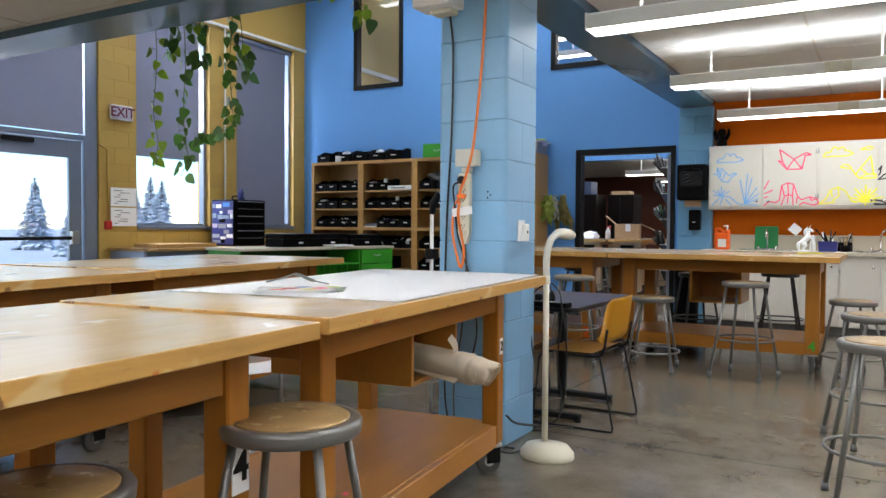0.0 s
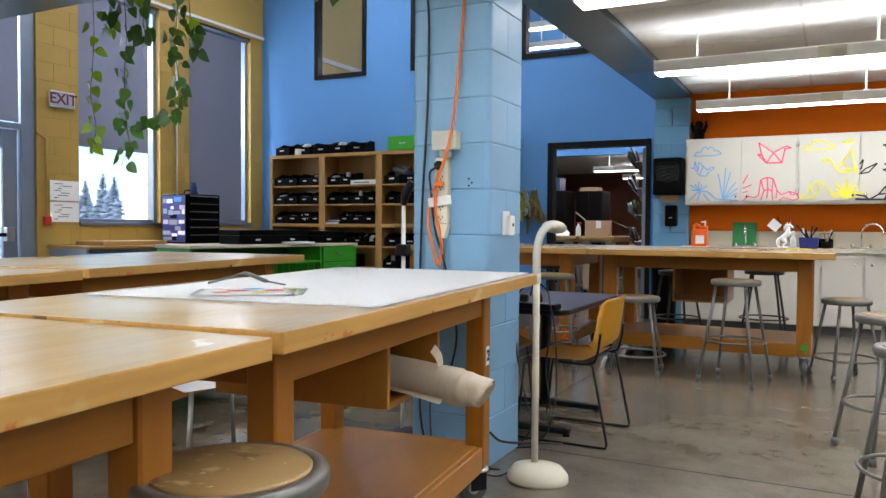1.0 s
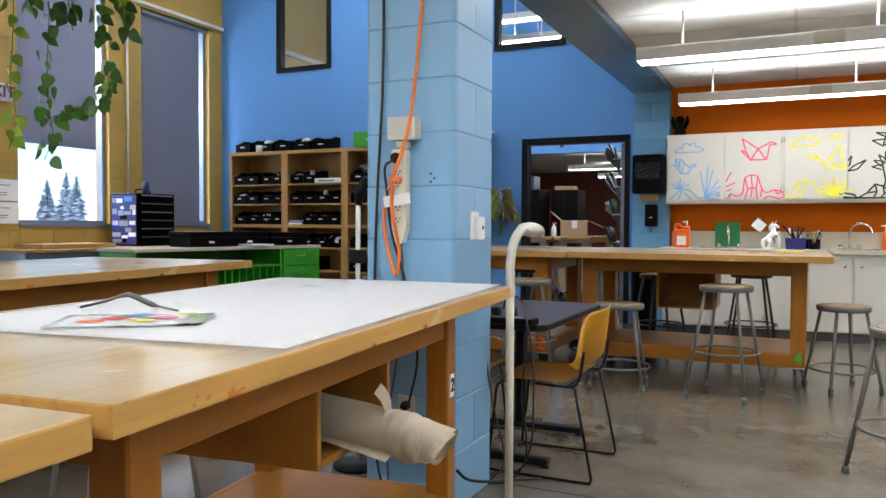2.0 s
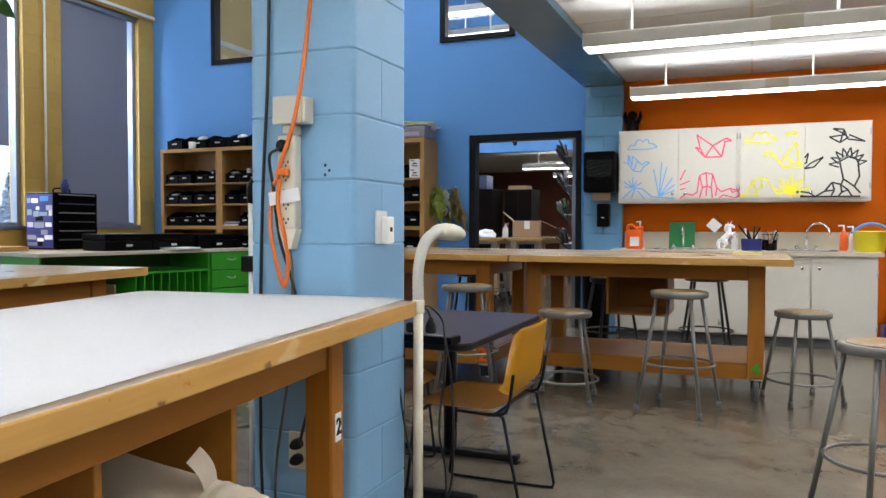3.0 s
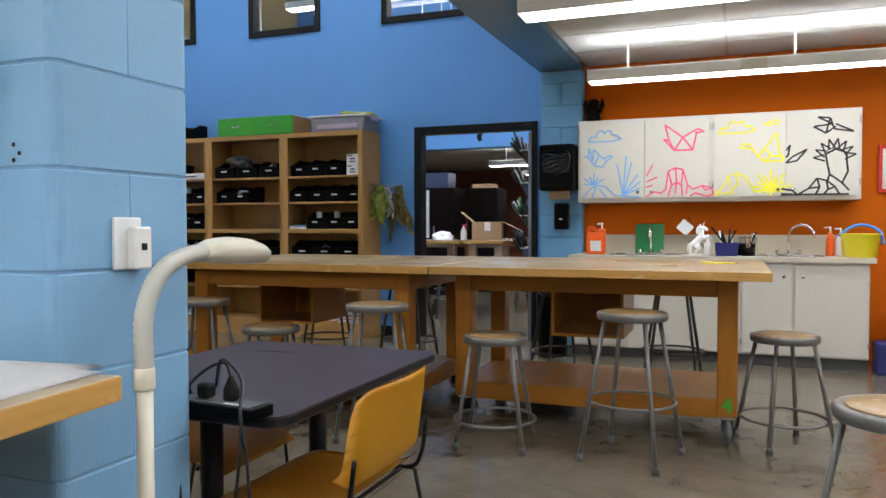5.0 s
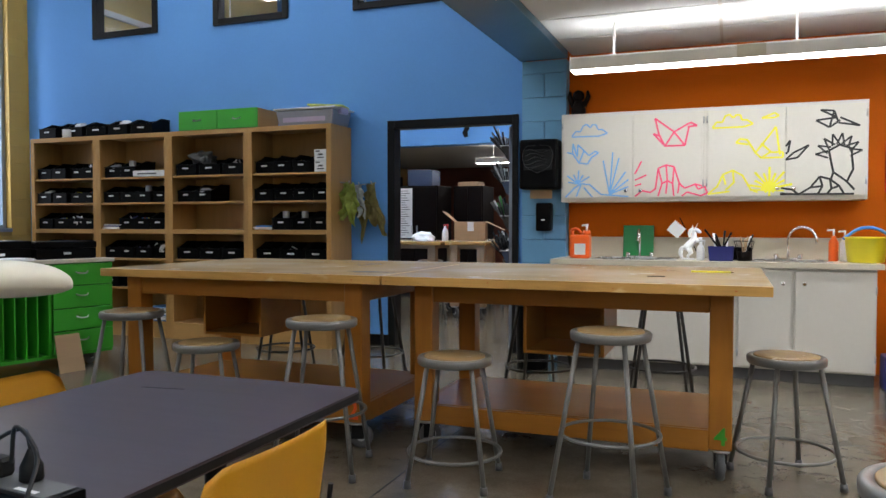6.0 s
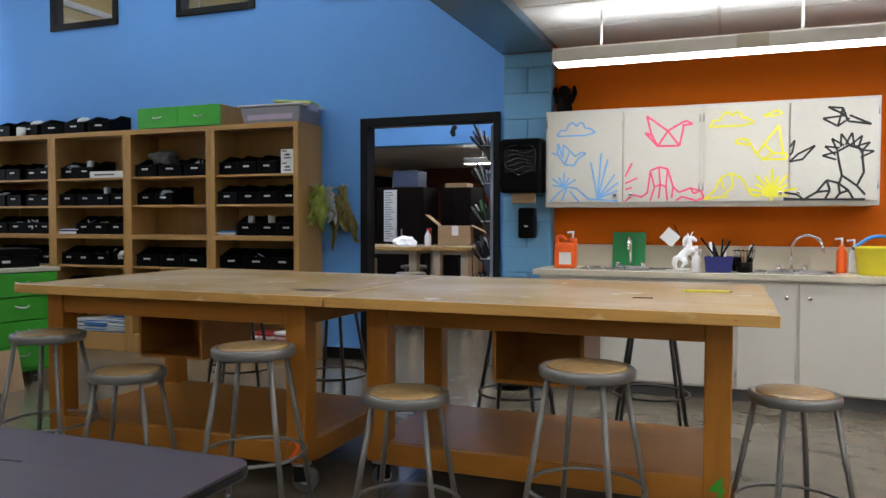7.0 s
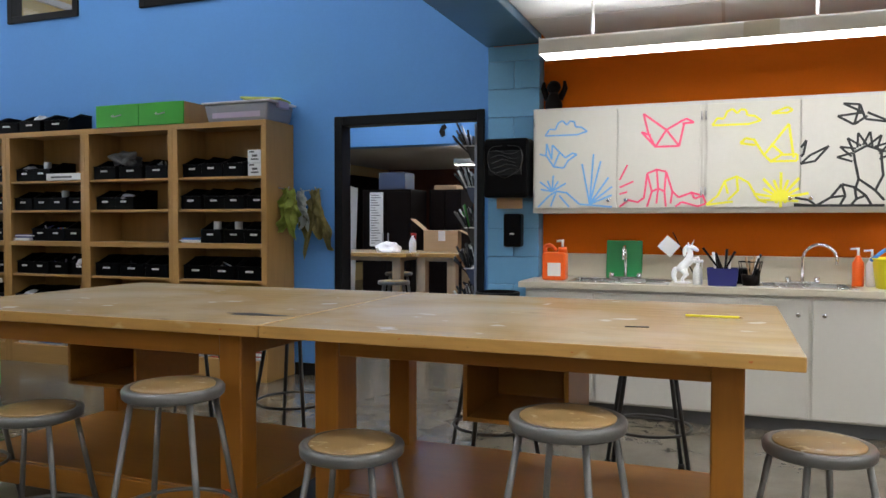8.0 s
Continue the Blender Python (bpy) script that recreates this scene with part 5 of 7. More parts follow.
solid("cloth_heap", bm, M_PAPER, "heap of white cloth on a far table", "cloth", m=pose(-3.98, 12.2, 0.958))


def spray_bottle(x, y, z, body, head, s=1.0, label="spray bottle with a red trigger"):
    t = thing("spray_bottle", pose(x, y, z) @ Matrix.Scale(s, 4), label, "bottle")
    part("bottle", lathe(B(), [(0.036, 0), (0.04, 0.005), (0.04, 0.11), (0.03, 0.14), (0.014, 0.165), (0.014, 0.185)], 18), body, t)
    bm = bx(-0.02, -0.012, 0.186, 0.045, 0.012, 0.21, 0.004)
    box(bm, 0.02, -0.006, 0.14, 0.03, 0.006, 0.187, 0.002, pose(0.01, 0, 0))
    part("trigger", bm, head, t)


spray_bottle(-3.74, 12.3, 0.937, M_LABEL, M_REDC)
def sheet_grid_curved():
    """A tall sheet bowed across its width and leaning back."""
    bm = B()
    rows = [[bm.verts.new((0.36 * u / 8, 0.10 * math.sin(u / 8 * 2.4) + 0.12 * v / 8, 1.86 * v / 8 - 0.10 * (u / 8) * v / 8)) for u in range(9)] for v in range(9)]
    for v in range(8):
        for u in range(8):
            bm.faces.new((rows[v][u], rows[v][u + 1], rows[v + 1][u + 1], rows[v + 1][u]))
    bmesh.ops.solidify(bm, geom=bm.faces[:], thickness=0.004)
    return bm


def dark_cabinet(x, y, w, h, label):
    dc = thing("dark_cabinet", pose(x, y, 0), label, "cabinet", "dark cabinets beyond")
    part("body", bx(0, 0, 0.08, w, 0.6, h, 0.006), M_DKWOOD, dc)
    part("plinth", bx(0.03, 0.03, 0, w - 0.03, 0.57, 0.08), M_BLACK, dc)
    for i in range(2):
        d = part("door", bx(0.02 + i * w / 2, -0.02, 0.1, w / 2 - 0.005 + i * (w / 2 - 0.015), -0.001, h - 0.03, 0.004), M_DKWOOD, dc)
        part("pull", bx(w / 2 - 0.05 + i * 0.08, -0.035, 1.0, w / 2 - 0.03 + i * 0.08, -0.0205, 1.12, 0.003), M_ZINC, d)
    return dc


dc = dark_cabinet(-5.38, 14.3, 0.76, 1.74, "tall dark brown storage cabinet with a paper list")
pl = part("paper_list", bx(0.13, -0.024, 0.93, 0.34, -0.0205, 1.70), M_LABEL, dc)
bm = B()
for i in range(20):
    box(bm, 0.15, -0.0255, 0.97 + i * 0.036, 0.22 + 0.09 * ((i * 5) % 7) / 7, -0.0245, 0.98 + i * 0.036)
part("print", bm, M_GREYRUB, pl)
dark_cabinet(-4.62, 15.0, 0.5, 1.76, "dark brown storage cabinet in the next room")
solid("storage_box", bx(0, 0, 0, 0.42, 0.36, 0.25, 0.02, seg=2), M_BLUETUB, "blue-grey plastic storage tub on the dark cabinet", "box", m=pose(-5.17, 14.4, 1.742))
solid("storage_box", bx(0, 0, 0, 0.36, 0.3, 0.07, 0.006), M_KRAFT, "flat cardboard box on the dark cabinet", "box", m=pose(-4.58, 15.1, 1.762))
solid("poster_board", sheet_grid_curved(), M_LABEL, "bent sheet of pale board leaning on the cabinet", "board", m=pose(-5.78, 14.05, 0.0))
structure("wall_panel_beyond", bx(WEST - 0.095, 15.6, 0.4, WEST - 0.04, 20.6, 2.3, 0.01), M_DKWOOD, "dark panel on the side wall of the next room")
solid("black_board", bx(-3.9, 20.9, 0.5, -2.7, 20.99, 2.2, 0.01), M_BLACK, "dark panel on the far brown wall", "panel")
for x, y in ((-4.2, 12.95), (-3.2, 13.6), (-2.5, 12.3), (-3.7, 11.7)):
    stool(x, y, 0.66, 20)
# open door leaf with pockets full of brushes
dl = thing("open_door", pose(-2.235, NB + 0.03, 0, 0, 0, 12.0), "open grey door hung with pockets of brushes and tools", "door", kind="structure")
part("leaf", bx(-0.045, 0, 0.01, 0.0, 1.06, 2.03, 0.003), M_ALU, dl)
rnd = random.Random(9)
for r in range(5):
    for c in range(4):
        y, z = 0.12 + c * 0.24, 0.45 + r * 0.32
        pk = part("pocket", prism(B(), [(-0.05, 0), (-0.075, 0.02), (-0.125, 0.15), (-0.05, 0.13)], 0.15, Matrix(((1, 0, 0, 0), (0, 0, 1, y - 0.075), (0, 1, 0, z), (0, 0, 0, 1)))), M_BLUETUB if (r + c) % 2 else M_DKSTEEL, dl)
        part("band", bx(-0.132, y - 0.078, z + 0.13, -0.049, y + 0.078, z + 0.138, 0.001), M_LABEL, pk)
        for i in range(10):
            q = rnd.uniform(-0.065, 0.065)
            part("brush", tube(B(), [(-0.08, y + q, z + 0.06), (-0.10 - rnd.uniform(0, 0.13), y + q * 1.7, z + 0.20 + rnd.uniform(0, 0.12))], [0.004, 0.010], 6), rnd.choice([M_BLACK, M_GREYRUB, M_DKGREEN if r == 2 else M_BLACK, M_ZINC, M_BLACK, M_DKSTEEL, M_LABEL if r in (0, 3) else M_DKSTEEL]), pk)

# ---- on the blue pilaster and the orange wall ----
pt = thing("towel_dispenser", pose(-1.905, NORTH - 0.091, 1.44), "black plastic paper towel dispenser with a towel hanging out", "dispenser")
bm = bx(-0.165, -0.21, 0, 0.165, 0, 0.42, 0.035, seg=3)
part("housing", bm, M_BIN, pt)
part("window_ridge", bx(-0.12, -0.216, 0.16, 0.12, -0.2105, 0.33, 0.002), M_BLACK, pt)
for k in range(5):
    zc = 0.19 + 0.032 * k
    line = [(0.105 * u, -0.217 - 0.004 * math.cos(1.6 * u), zc + 0.013 * math.sin(3.2 * u + 0.9 * k)) for u in [i / 8 - 1 for i in range(17)]]
    part("wave", tube(B(), line, [0.001 + 0.0045 * math.sin(math.pi * i / 16) for i in range(17)], 6), M_GLOSSBLACK, pt, "glossy moulded wave")
for sg in (-1, 1):
    part("wave", tube(B(), smooth_line([(sg * 0.02, -0.216, 0.365), (sg * 0.10, -0.217, 0.352), (sg * 0.128, -0.217, 0.28), (sg * 0.10, -0.217, 0.19), (0.0, -0.217, 0.135)], 5), 0.003, 6), M_GLOSSBLACK, pt, "glossy moulded rim")
part("towel", bx(-0.09, -0.11, -0.075, 0.10, -0.105, 0.004), M_KRAFT, pt, "brown paper towel")
sd = thing("soap_dispenser", pose(-1.885, NORTH - 0.091, 1.09), "black wall soap dispenser", "dispenser")
part("housing", bx(-0.065, -0.10, 0, 0.065, 0, 0.24, 0.02, seg=3), M_BIN, sd)
part("badge", bx(-0.015, -0.103, 0.09, 0.015, -0.1005, 0.10), M_LABEL, sd)
fg = B()
lathe(fg, [(0.07, 0), (0.075, 0.06), (0.05, 0.13), (0.035, 0.16)], 14)
bmesh.ops.create_icosphere(fg, subdivisions=2, radius=0.06, matrix=pose(0, 0, 0.20))
tube(fg, [(-0.05, 0, 0.10), (-0.09, 0, 0.2), (-0.085, 0, 0.25)], [0.03, 0.025, 0.012], 8)
tube(fg, [(0.05, 0, 0.10), (0.095, 0, 0.19), (0.09, 0, 0.25)], [0.03, 0.025, 0.012], 8)
solid("figurine", fg, M_DKWOOD, "small dark carved figure on top of the cabinet", "figurine", m=pose(-1.61, 9.86, 2.058) @ Matrix.Scale(0.85, 4))
rf = thing("red_frame", pose(0.72, ORANGE_Y - 0.001, 1.42), "red framed notice on the orange wall", "picture frame")
part("sheet", bx(0, -0.012, 0, 0.30, -0.002, 0.33), M_LABEL, rf)
for (p, q, r, s) in ((-0.03, -0.03, 0.0, 0.36), (0.30, -0.03, 0.33, 0.36), (0, -0.03, 0.30, 0), (0, 0.33, 0.30, 0.36)):
    part("frame_bar", bx(p, -0.03, q, r, 0, s, 0.006), M_REDC, rf)
solid("trash_bin", lathe(B(), [(0.12, 0), (0.125, 0.01), (0.145, 0.76), (0.15, 0.77), (0.15, 0.80), (0.138, 0.805), (0.12, 0.1), (0, 0.09)], 28), M_BIN, "tall black plastic trash bin beside the doorway", "trash bin", m=pose(-1.87, 9.35, 0))
wc = thing("wooden_crate", pose(0.78, 9.55, 0), "brown wooden crate on the floor by the orange wall", "crate")
for i in range(3):
    part("plank", bx(0, 0, 0.02 + i * 0.15, 0.5, 0.02, 0.16 + i * 0.15, 0.003), M_KRAFT, wc)
    part("plank", bx(0, 0.02, 0.02 + i * 0.15, 0.02, 0.42, 0.16 + i * 0.15, 0.003), M_KRAFT, wc)
solid("blue_bin", bx(-0.08, -0.1, 0, 0.06, 0.1, 0.24, 0.015, seg=2), M_NAVY, "small dark blue bin beside the cabinets", "bin", m=pose(0.68, 9.44, 0))

# ---- things on the counter ----
def pump_bottle(x, y, z, body, cap, r=0.035, h=0.16, label="pump bottle"):
    t = thing("pump_bottle", pose(x, y, z), label, "bottle", "pump bottles")
    part("bottle", lathe(B(), [(r * 0.92, 0), (r, 0.006), (r, h * 0.75), (r * 0.5, h * 0.92), (r * 0.4, h)], 18), body, t)
    part("pump", tube(tube(B(), [(0, 0, h), (0, 0, h + 0.045)], 0.007, 8), [(0.006, 0, h + 0.045), (-0.045, 0, h + 0.04)], 0.006, 8), cap, t)


jug = thing("soap_jug", pose(-1.52, 9.62, CZ + 0.001), "large orange hand cleaner jug with a white pump", "jug")
bm = bx(-0.10, -0.06, 0, 0.06, 0.06, 0.19, 0.02, seg=3)
tube(bm, smooth_line([(-0.085, 0, 0.18), (-0.09, 0, 0.225), (-0.05, 0, 0.235), (-0.01, 0, 0.20)], 4), 0.014, 8)
lathe(bm, [(0.035, 0.185), (0.028, 0.225)], 14, pose(0.03, 0, 0))
part("bottle", bm, M_ORPL, jug)
part("label_plate", bx(-0.06, -0.0625, 0.03, 0.03, -0.0605, 0.12), M_LABEL, jug)
part("pump", tube(tube(B(), [(0.03, 0, 0.22), (0.03, 0, 0.27)], 0.008, 8), [(0.04, 0, 0.27), (-0.01, 0, 0.265)], 0.008, 8), M_LABEL, jug)
solid("cutting_board", bx(-0.125, 0, 0, 0.125, 0.012, 0.27, 0.012, seg=2), M_GRNPL, "green plastic cutting board leaning on the backsplash", "cutting board", m=pose(-1.12, 9.945, CZ + 0.002, -9, 0, 0))
un = B()
tube(un, smooth_line([(-0.045, 0, 0.085), (-0.03, 0, 0.13), (0.005, 0, 0.17), (0.03, 0, 0.195)], 5), [0.018, 0.036, 0.042, 0.043, 0.042, 0.040, 0.038, 0.037, 0.036, 0.036, 0.036, 0.037, 0.037, 0.036, 0.034, 0.026], 12)
tube(un, smooth_line([(0.015, 0, 0.19), (0.022, 0, 0.235), (0.018, 0, 0.27), (0.03, 0, 0.288)], 4), [0.034, 0.032, 0.029, 0.026, 0.024, 0.023, 0.022, 0.022, 0.023, 0.024, 0.024, 0.023, 0.020], 10)
tube(un, [(0.02, 0, 0.285), (0.05, 0, 0.278), (0.075, 0, 0.262), (0.084, 0, 0.256)], [0.022, 0.021, 0.015, 0.007], 10)
tube(un, [(0.032, 0, 0.302), (0.055, 0, 0.348)], [0.007, 0.001], 6)
for y in (-0.018, 0.018):
    tube(un, [(0.01, y, 0.30), (0.006, y * 1.2, 0.325)], [0.009, 0.002], 6)
    tube(un, [(-0.03, y, 0.11), (-0.005, y * 1.3, 0.065), (-0.035, y * 1.3, 0.035), (-0.03, y * 1.3, 0.004)], [0.030, 0.020, 0.012, 0.014], 8)
    tube(un, [(0.035, y, 0.185), (0.085, y * 1.3, 0.185 + y), (0.088, y * 1.3, 0.145 + y), (0.078, y * 1.3, 0.132 + y)], [0.019, 0.013, 0.010, 0.011], 8)
tube(un, smooth_line([(-0.045, 0, 0.10), (-0.085, 0, 0.11), (-0.10, 0, 0.06), (-0.085, 0, 0.012)], 5), [0.012 + 0.010 * math.sin(math.pi * i / 15) for i in range(16)], 8)
tube(un, smooth_line([(0.005, 0, 0.30), (-0.018, 0, 0.26), (-0.022, 0, 0.21)], 5), [0.012, 0.015, 0.017, 0.018, 0.018, 0.018, 0.017, 0.016, 0.014, 0.010, 0.004], 8)
lathe(un, [(0.065, 0.0), (0.065, 0.008), (0.05, 0.014), (0, 0.014)], 18, pose(-0.03, 0, 0))
for f_ in un.faces:
    f_.smooth = True
solid("ceramic_figure", un, M_PAPER, "white ceramic rearing horned horse on the counter", "figurine", m=pose(-0.68, 9.66, CZ + 0.001) @ Matrix.Scale(0.82, 4))
spray_bottle(-0.61, 9.55, CZ + 0.001, M_LABEL, M_LABEL, 0.75, "white spray bottle beside the sink")
fl = thing("paper_flag", pose(-0.68, 9.80, CZ + 0.001), "small paper flag on a stick", "flag")
part("stick", tube(B(), [(0.05, 0, 0.02), (-0.10, 0, 0.33)], 0.004, 6), M_DKWOOD, fl)
part("paper", bx(-0.055, -0.002, -0.05, 0.055, 0.0, 0.05), M_LABEL, fl, "", pose(-0.125, -0.004, 0.235, 0, 40, 0))
pb = thing("plastic_basket", pose(-0.555, 9.47, CZ + 0.001), "navy blue plastic basket full of brushes", "basket")
bm = bx(0, 0, 0, 0.185, 0.13, 0.118, 0.008, seg=2)
bmesh.ops.delete(bm, geom=[f for f in bm.faces if f.calc_center_median().z > 0.112], context="FACES")
for v in bm.verts:
    k_ = 0.90 + 0.12 * v.co.z / 0.118
    v.co.x, v.co.y = 0.0925 + (v.co.x - 0.0925) * k_, 0.065 + (v.co.y - 0.065) * k_
bmesh.ops.solidify(bm, geom=bm.faces[:], thickness=0.005)
part("basket", bm, M_NAVY, pb)
rnd = random.Random(3)
for i in range(9):
    part("brush", tube(B(), [(rnd.uniform(0.03, 0.15), rnd.uniform(0.03, 0.1), 0.02), (rnd.uniform(-0.06, 0.2), rnd.uniform(0.0, 0.15), rnd.uniform(0.15, 0.24))], [0.004, 0.009], 6), rnd.choice([M_LABEL, M_BLACK, M_ZINC, M_DKWOOD]), pb)
wcup = thing("wire_cup", pose(-0.30, 9.60, CZ + 0.001), "black wire cup with paintbrushes", "cup")
part("cup", lathe(B(), [(0.045, 0), (0.055, 0.07), (0.052, 0.07), (0.042, 0.004), (0, 0.003)], 18), M_DKWOOD, wcup)
for i in range(10):
    a = i * 0.628
    part("wire", tube(B(), [(0.052 * math.cos(a), 0.052 * math.sin(a), 0.06), (0.07 * math.cos(a), 0.07 * math.sin(a), 0.15)], 0.002, 5), M_BLACK, wcup)
part("wire", tube(B(), [(0.07 * math.cos(i * 0.35), 0.07 * math.sin(i * 0.35), 0.15) for i in range(18)], 0.003, 5, closed=True), M_BLACK, wcup)
for i in range(6):
    part("brush", tube(B(), [(0, 0, 0.02), (rnd.uniform(-0.06, 0.06), rnd.uniform(-0.04, 0.04), rnd.uniform(0.15, 0.21))], [0.004, 0.008], 6), rnd.choice([M_LABEL, M_BLACK, M_KRAFT]), wcup)
solid("dark_tray", bx(-0.14, -0.09, 0, 0.14, 0.09, 0.10, 0.015, seg=2), M_BIN, "black plastic tray behind the basket", "tray", m=pose(-0.38, 9.78, CZ + 0.001))
pump_bottle(0.325, 9.80, CZ + 0.001, M_ORPL, M_LABEL, 0.034, 0.19, "orange pump bottle beside the sink")
pump_bottle(0.40, 9.80, CZ + 0.001, M_LABEL, M_LABEL, 0.032, 0.18, "white pump bottle beside the sink")
yt = thing("yellow_tub", pose(0.52, 9.66, CZ + 0.001), "yellow plastic tub with a blue hose over its rim", "tub")
part("tub", lathe(B(), [(0.11, 0), (0.12, 0.006), (0.14, 0.17), (0.15, 0.175), (0.15, 0.185), (0.132, 0.18), (0.112, 0.012), (0, 0.01)], 28), M_YELPL, yt)
part("hose", tube(B(), smooth_line([(-0.15, -0.02, 0.17), (-0.05, 0.03, 0.24), (0.05, 0.05, 0.25), (0.14, 0.02, 0.20), (0.16, -0.02, 0.10)], 6), 0.012, 8), M_BLUEPL, yt, "blue hose")

# ---- on and round the near tables ----
B2M = pose(-1.148, 2.05, 0, 0, 0, 95.8)


def sheet_grid(w, d, fn, nx=24, ny=16, th=0.0012):
    bm = B()
    g = [[bm.verts.new((w * i / nx, d * j / ny, fn(i / nx, j / ny))) for i in range(nx + 1)] for j in range(ny + 1)]
    for a, b in zip(g, g[1:]):
        for i in range(nx):
            bm.faces.new((a[i], a[i + 1], b[i + 1], b[i])).smooth = True
    bmesh.ops.solidify(bm, geom=bm.faces[:], thickness=th)
    return bm


for k, (s, n_, rz) in enumerate(((0.45, 0.03, 2.2), (0.385, 0.006, 1.2))):
    z = 0.8808 + 0.0032 * k
    solid("paper_sheet", sheet_grid(1.47, 0.86, lambda u, v: 0.0012 * math.sin(5 * u + 3 * v + k) + 0.0015 + 0.02 * max(0, u - 0.93) * max(0, v - 0.8), th=0.0016), M_PAPER, "large white sheet of heavy paper on the work table", "paper", group="large sheets", m=B2M @ pose(s, n_, z, 0, 0, rz))
art = thing("art_sheets", B2M @ pose(0.43, 0.56, 0.8872, 0, 0, -62), "small stack of colourful painted sheets with a dark clip", "artwork")
rnd = random.Random(6)
for i in range(2):
    part("sheet", sheet_grid(0.27, 0.20, lambda u, v: 0.006 * (u - 0.5) ** 2, 8, 6), (M_LIMEPAPER, M_PAPER)[i], art, "", pose(rnd.uniform(-.02, .02), rnd.uniform(-.02, .02), 0.0022 * i, 0, 0, rnd.uniform(-9, 9)))
for i, mt in enumerate((M_ORPL, M_REDC, M_BLUEPL, M_YELPL, M_TAPE["pink"], M_LIME)):
    part("paint_patch", prism(B(), [(0.03 * math.cos(a) * (0.7 + 0.5 * rnd.random()), 0.022 * math.sin(a) * (0.7 + 0.5 * rnd.random())) for a in [j * 0.785 for j in range(8)]], 0.0004), mt, art, "", pose(0.06 + 0.035 * i, 0.06 + 0.05 * (i % 3), 0.0043 + 0.0003 * i))
part("clip", tube(B(), smooth_line([(0.0, 0.19, 0.02), (0.06, 0.18, 0.035), (0.11, 0.15, 0.05), (0.17, 0.11, 0.032), (0.23, 0.06, 0.024)], 5), [0.003] * 10 + [0.006] * 6 + [0.002] * 5, 8), M_GREYRUB, art, "dark twisted cloth strip")

roll = thing("canvas_roll", B2M @ pose(0.985, 0.50, 0.637, 0, 0, 0), "roll of cream canvas sticking out of the cubby", "canvas")


def spiral_roll(length, r0, turns, seed):
    bm = B()
    nu, nv = 26, 46
    rows = []
    for j in range(nu + 1):
        u = j / nu
        row = []
        for i in range(nv + 1):
            a = 2 * math.pi * turns * i / nv
            tail = max(0.0, u - 0.72) / 0.28
            r = r0 * (1 - 0.42 * i / nv) * (1 - 0.22 * tail) + 0.006 * noise.noise((u * 6, math.cos(a), seed)) + 0.012 * tail * noise.noise((u * 14, a, seed))
            row.append(bm.verts.new((r * math.cos(a), -u * length * (1 + 0.03 * math.sin(a)), r * math.sin(a))))
        rows.append(row)
    for a_, b_ in zip(rows, rows[1:]):
        for i in range(nv):
            bm.faces.new((a_[i], a_[i + 1], b_[i + 1], b_[i])).smooth = True
    bmesh.ops.solidify(bm, geom=bm.faces[:], thickness=0.003)
    return bm


part("roll", spiral_roll(0.60, 0.062, 1.8, 2), M_CANVAS, roll, "", pose(0, 0, 0, 5, 0, -8))
part("collar", spiral_roll(0.12, 0.068, 1.15, 7), M_CANVAS, roll, "", pose(-0.058, -0.445, -0.038, 7, 40, -10))
part("flap", sheet_grid(0.09, 0.16, lambda u, v: 0.02 * math.sin(3 * v) + 0.015 * u, 8, 10, 0.003), M_CANVAS, roll, "", pose(-0.075, -0.44, 0.0, 74, -22, 10) @ Matrix.Scale(0.46, 4))
part("loose_layer", sheet_grid(0.13, 0.40, lambda u, v: 0.02 * math.sin(2.5 * u + 2 * v), 8, 12, 0.003), M_CANVAS, roll, "", pose(-0.14, -0.47, -0.078, 3, 0, -8))

# floor lamp with a gooseneck
lp = thing("floor_lamp", pose(-1.372, 3.985, 0), "cream floor lamp with a gooseneck, switched off", "lamp")
part("base", lathe(B(), [(0.128, 0), (0.132, 0.008), (0.130, 0.03), (0.105, 0.06), (0.03, 0.07), (0.018, 0.072)], 36, Matrix.Diagonal((1, 0.85, 1, 1)) @ pose(0.02, -0.02, 0)), M_CREAM, lp)
part("pole", tube(B(), [(0, 0, 0.06), (0, 0, 0.845)], 0.0145, 14), M_CREAM, lp)
part("joint", lathe(B(), [(0.0175, 0.835), (0.0185, 0.84), (0.0185, 0.872), (0.0165, 0.876)], 14), M_CREAM, lp)
neck = smooth_line([(0, 0, 0.87), (0, 0.0, 0.96), (0.002, 0.02, 1.017), (0.002, 0.06, 1.053), (0.0, 0.12, 1.071), (-0.005, 0.18, 1.074)], 12)
rib = [0.0155 + 0.002 * (i % 2) for i in range(len(neck))]
part("gooseneck", tube(B(), neck, rib, 12), M_CREAMRIB, lp, "ribbed grey gooseneck")
hd = B()
tube(hd, smooth_line([(-0.003, 0.16, 1.072), (-0.01, 0.21, 1.079), (-0.02, 0.29, 1.077), (-0.03, 0.37, 1.062), (-0.035, 0.43, 1.036)], 5), [0.017, 0.022, 0.028, 0.034, 0.040, 0.043, 0.045, 0.046, 0.047, 0.047, 0.047, 0.047, 0.046, 0.045, 0.043, 0.040, 0.036, 0.031, 0.024, 0.014, 0.003], 16)
for v in hd.verts:
    v.co.z = 1.07 + (v.co.z - 1.07) * 0.6
part("head", hd, M_CREAM, lp)
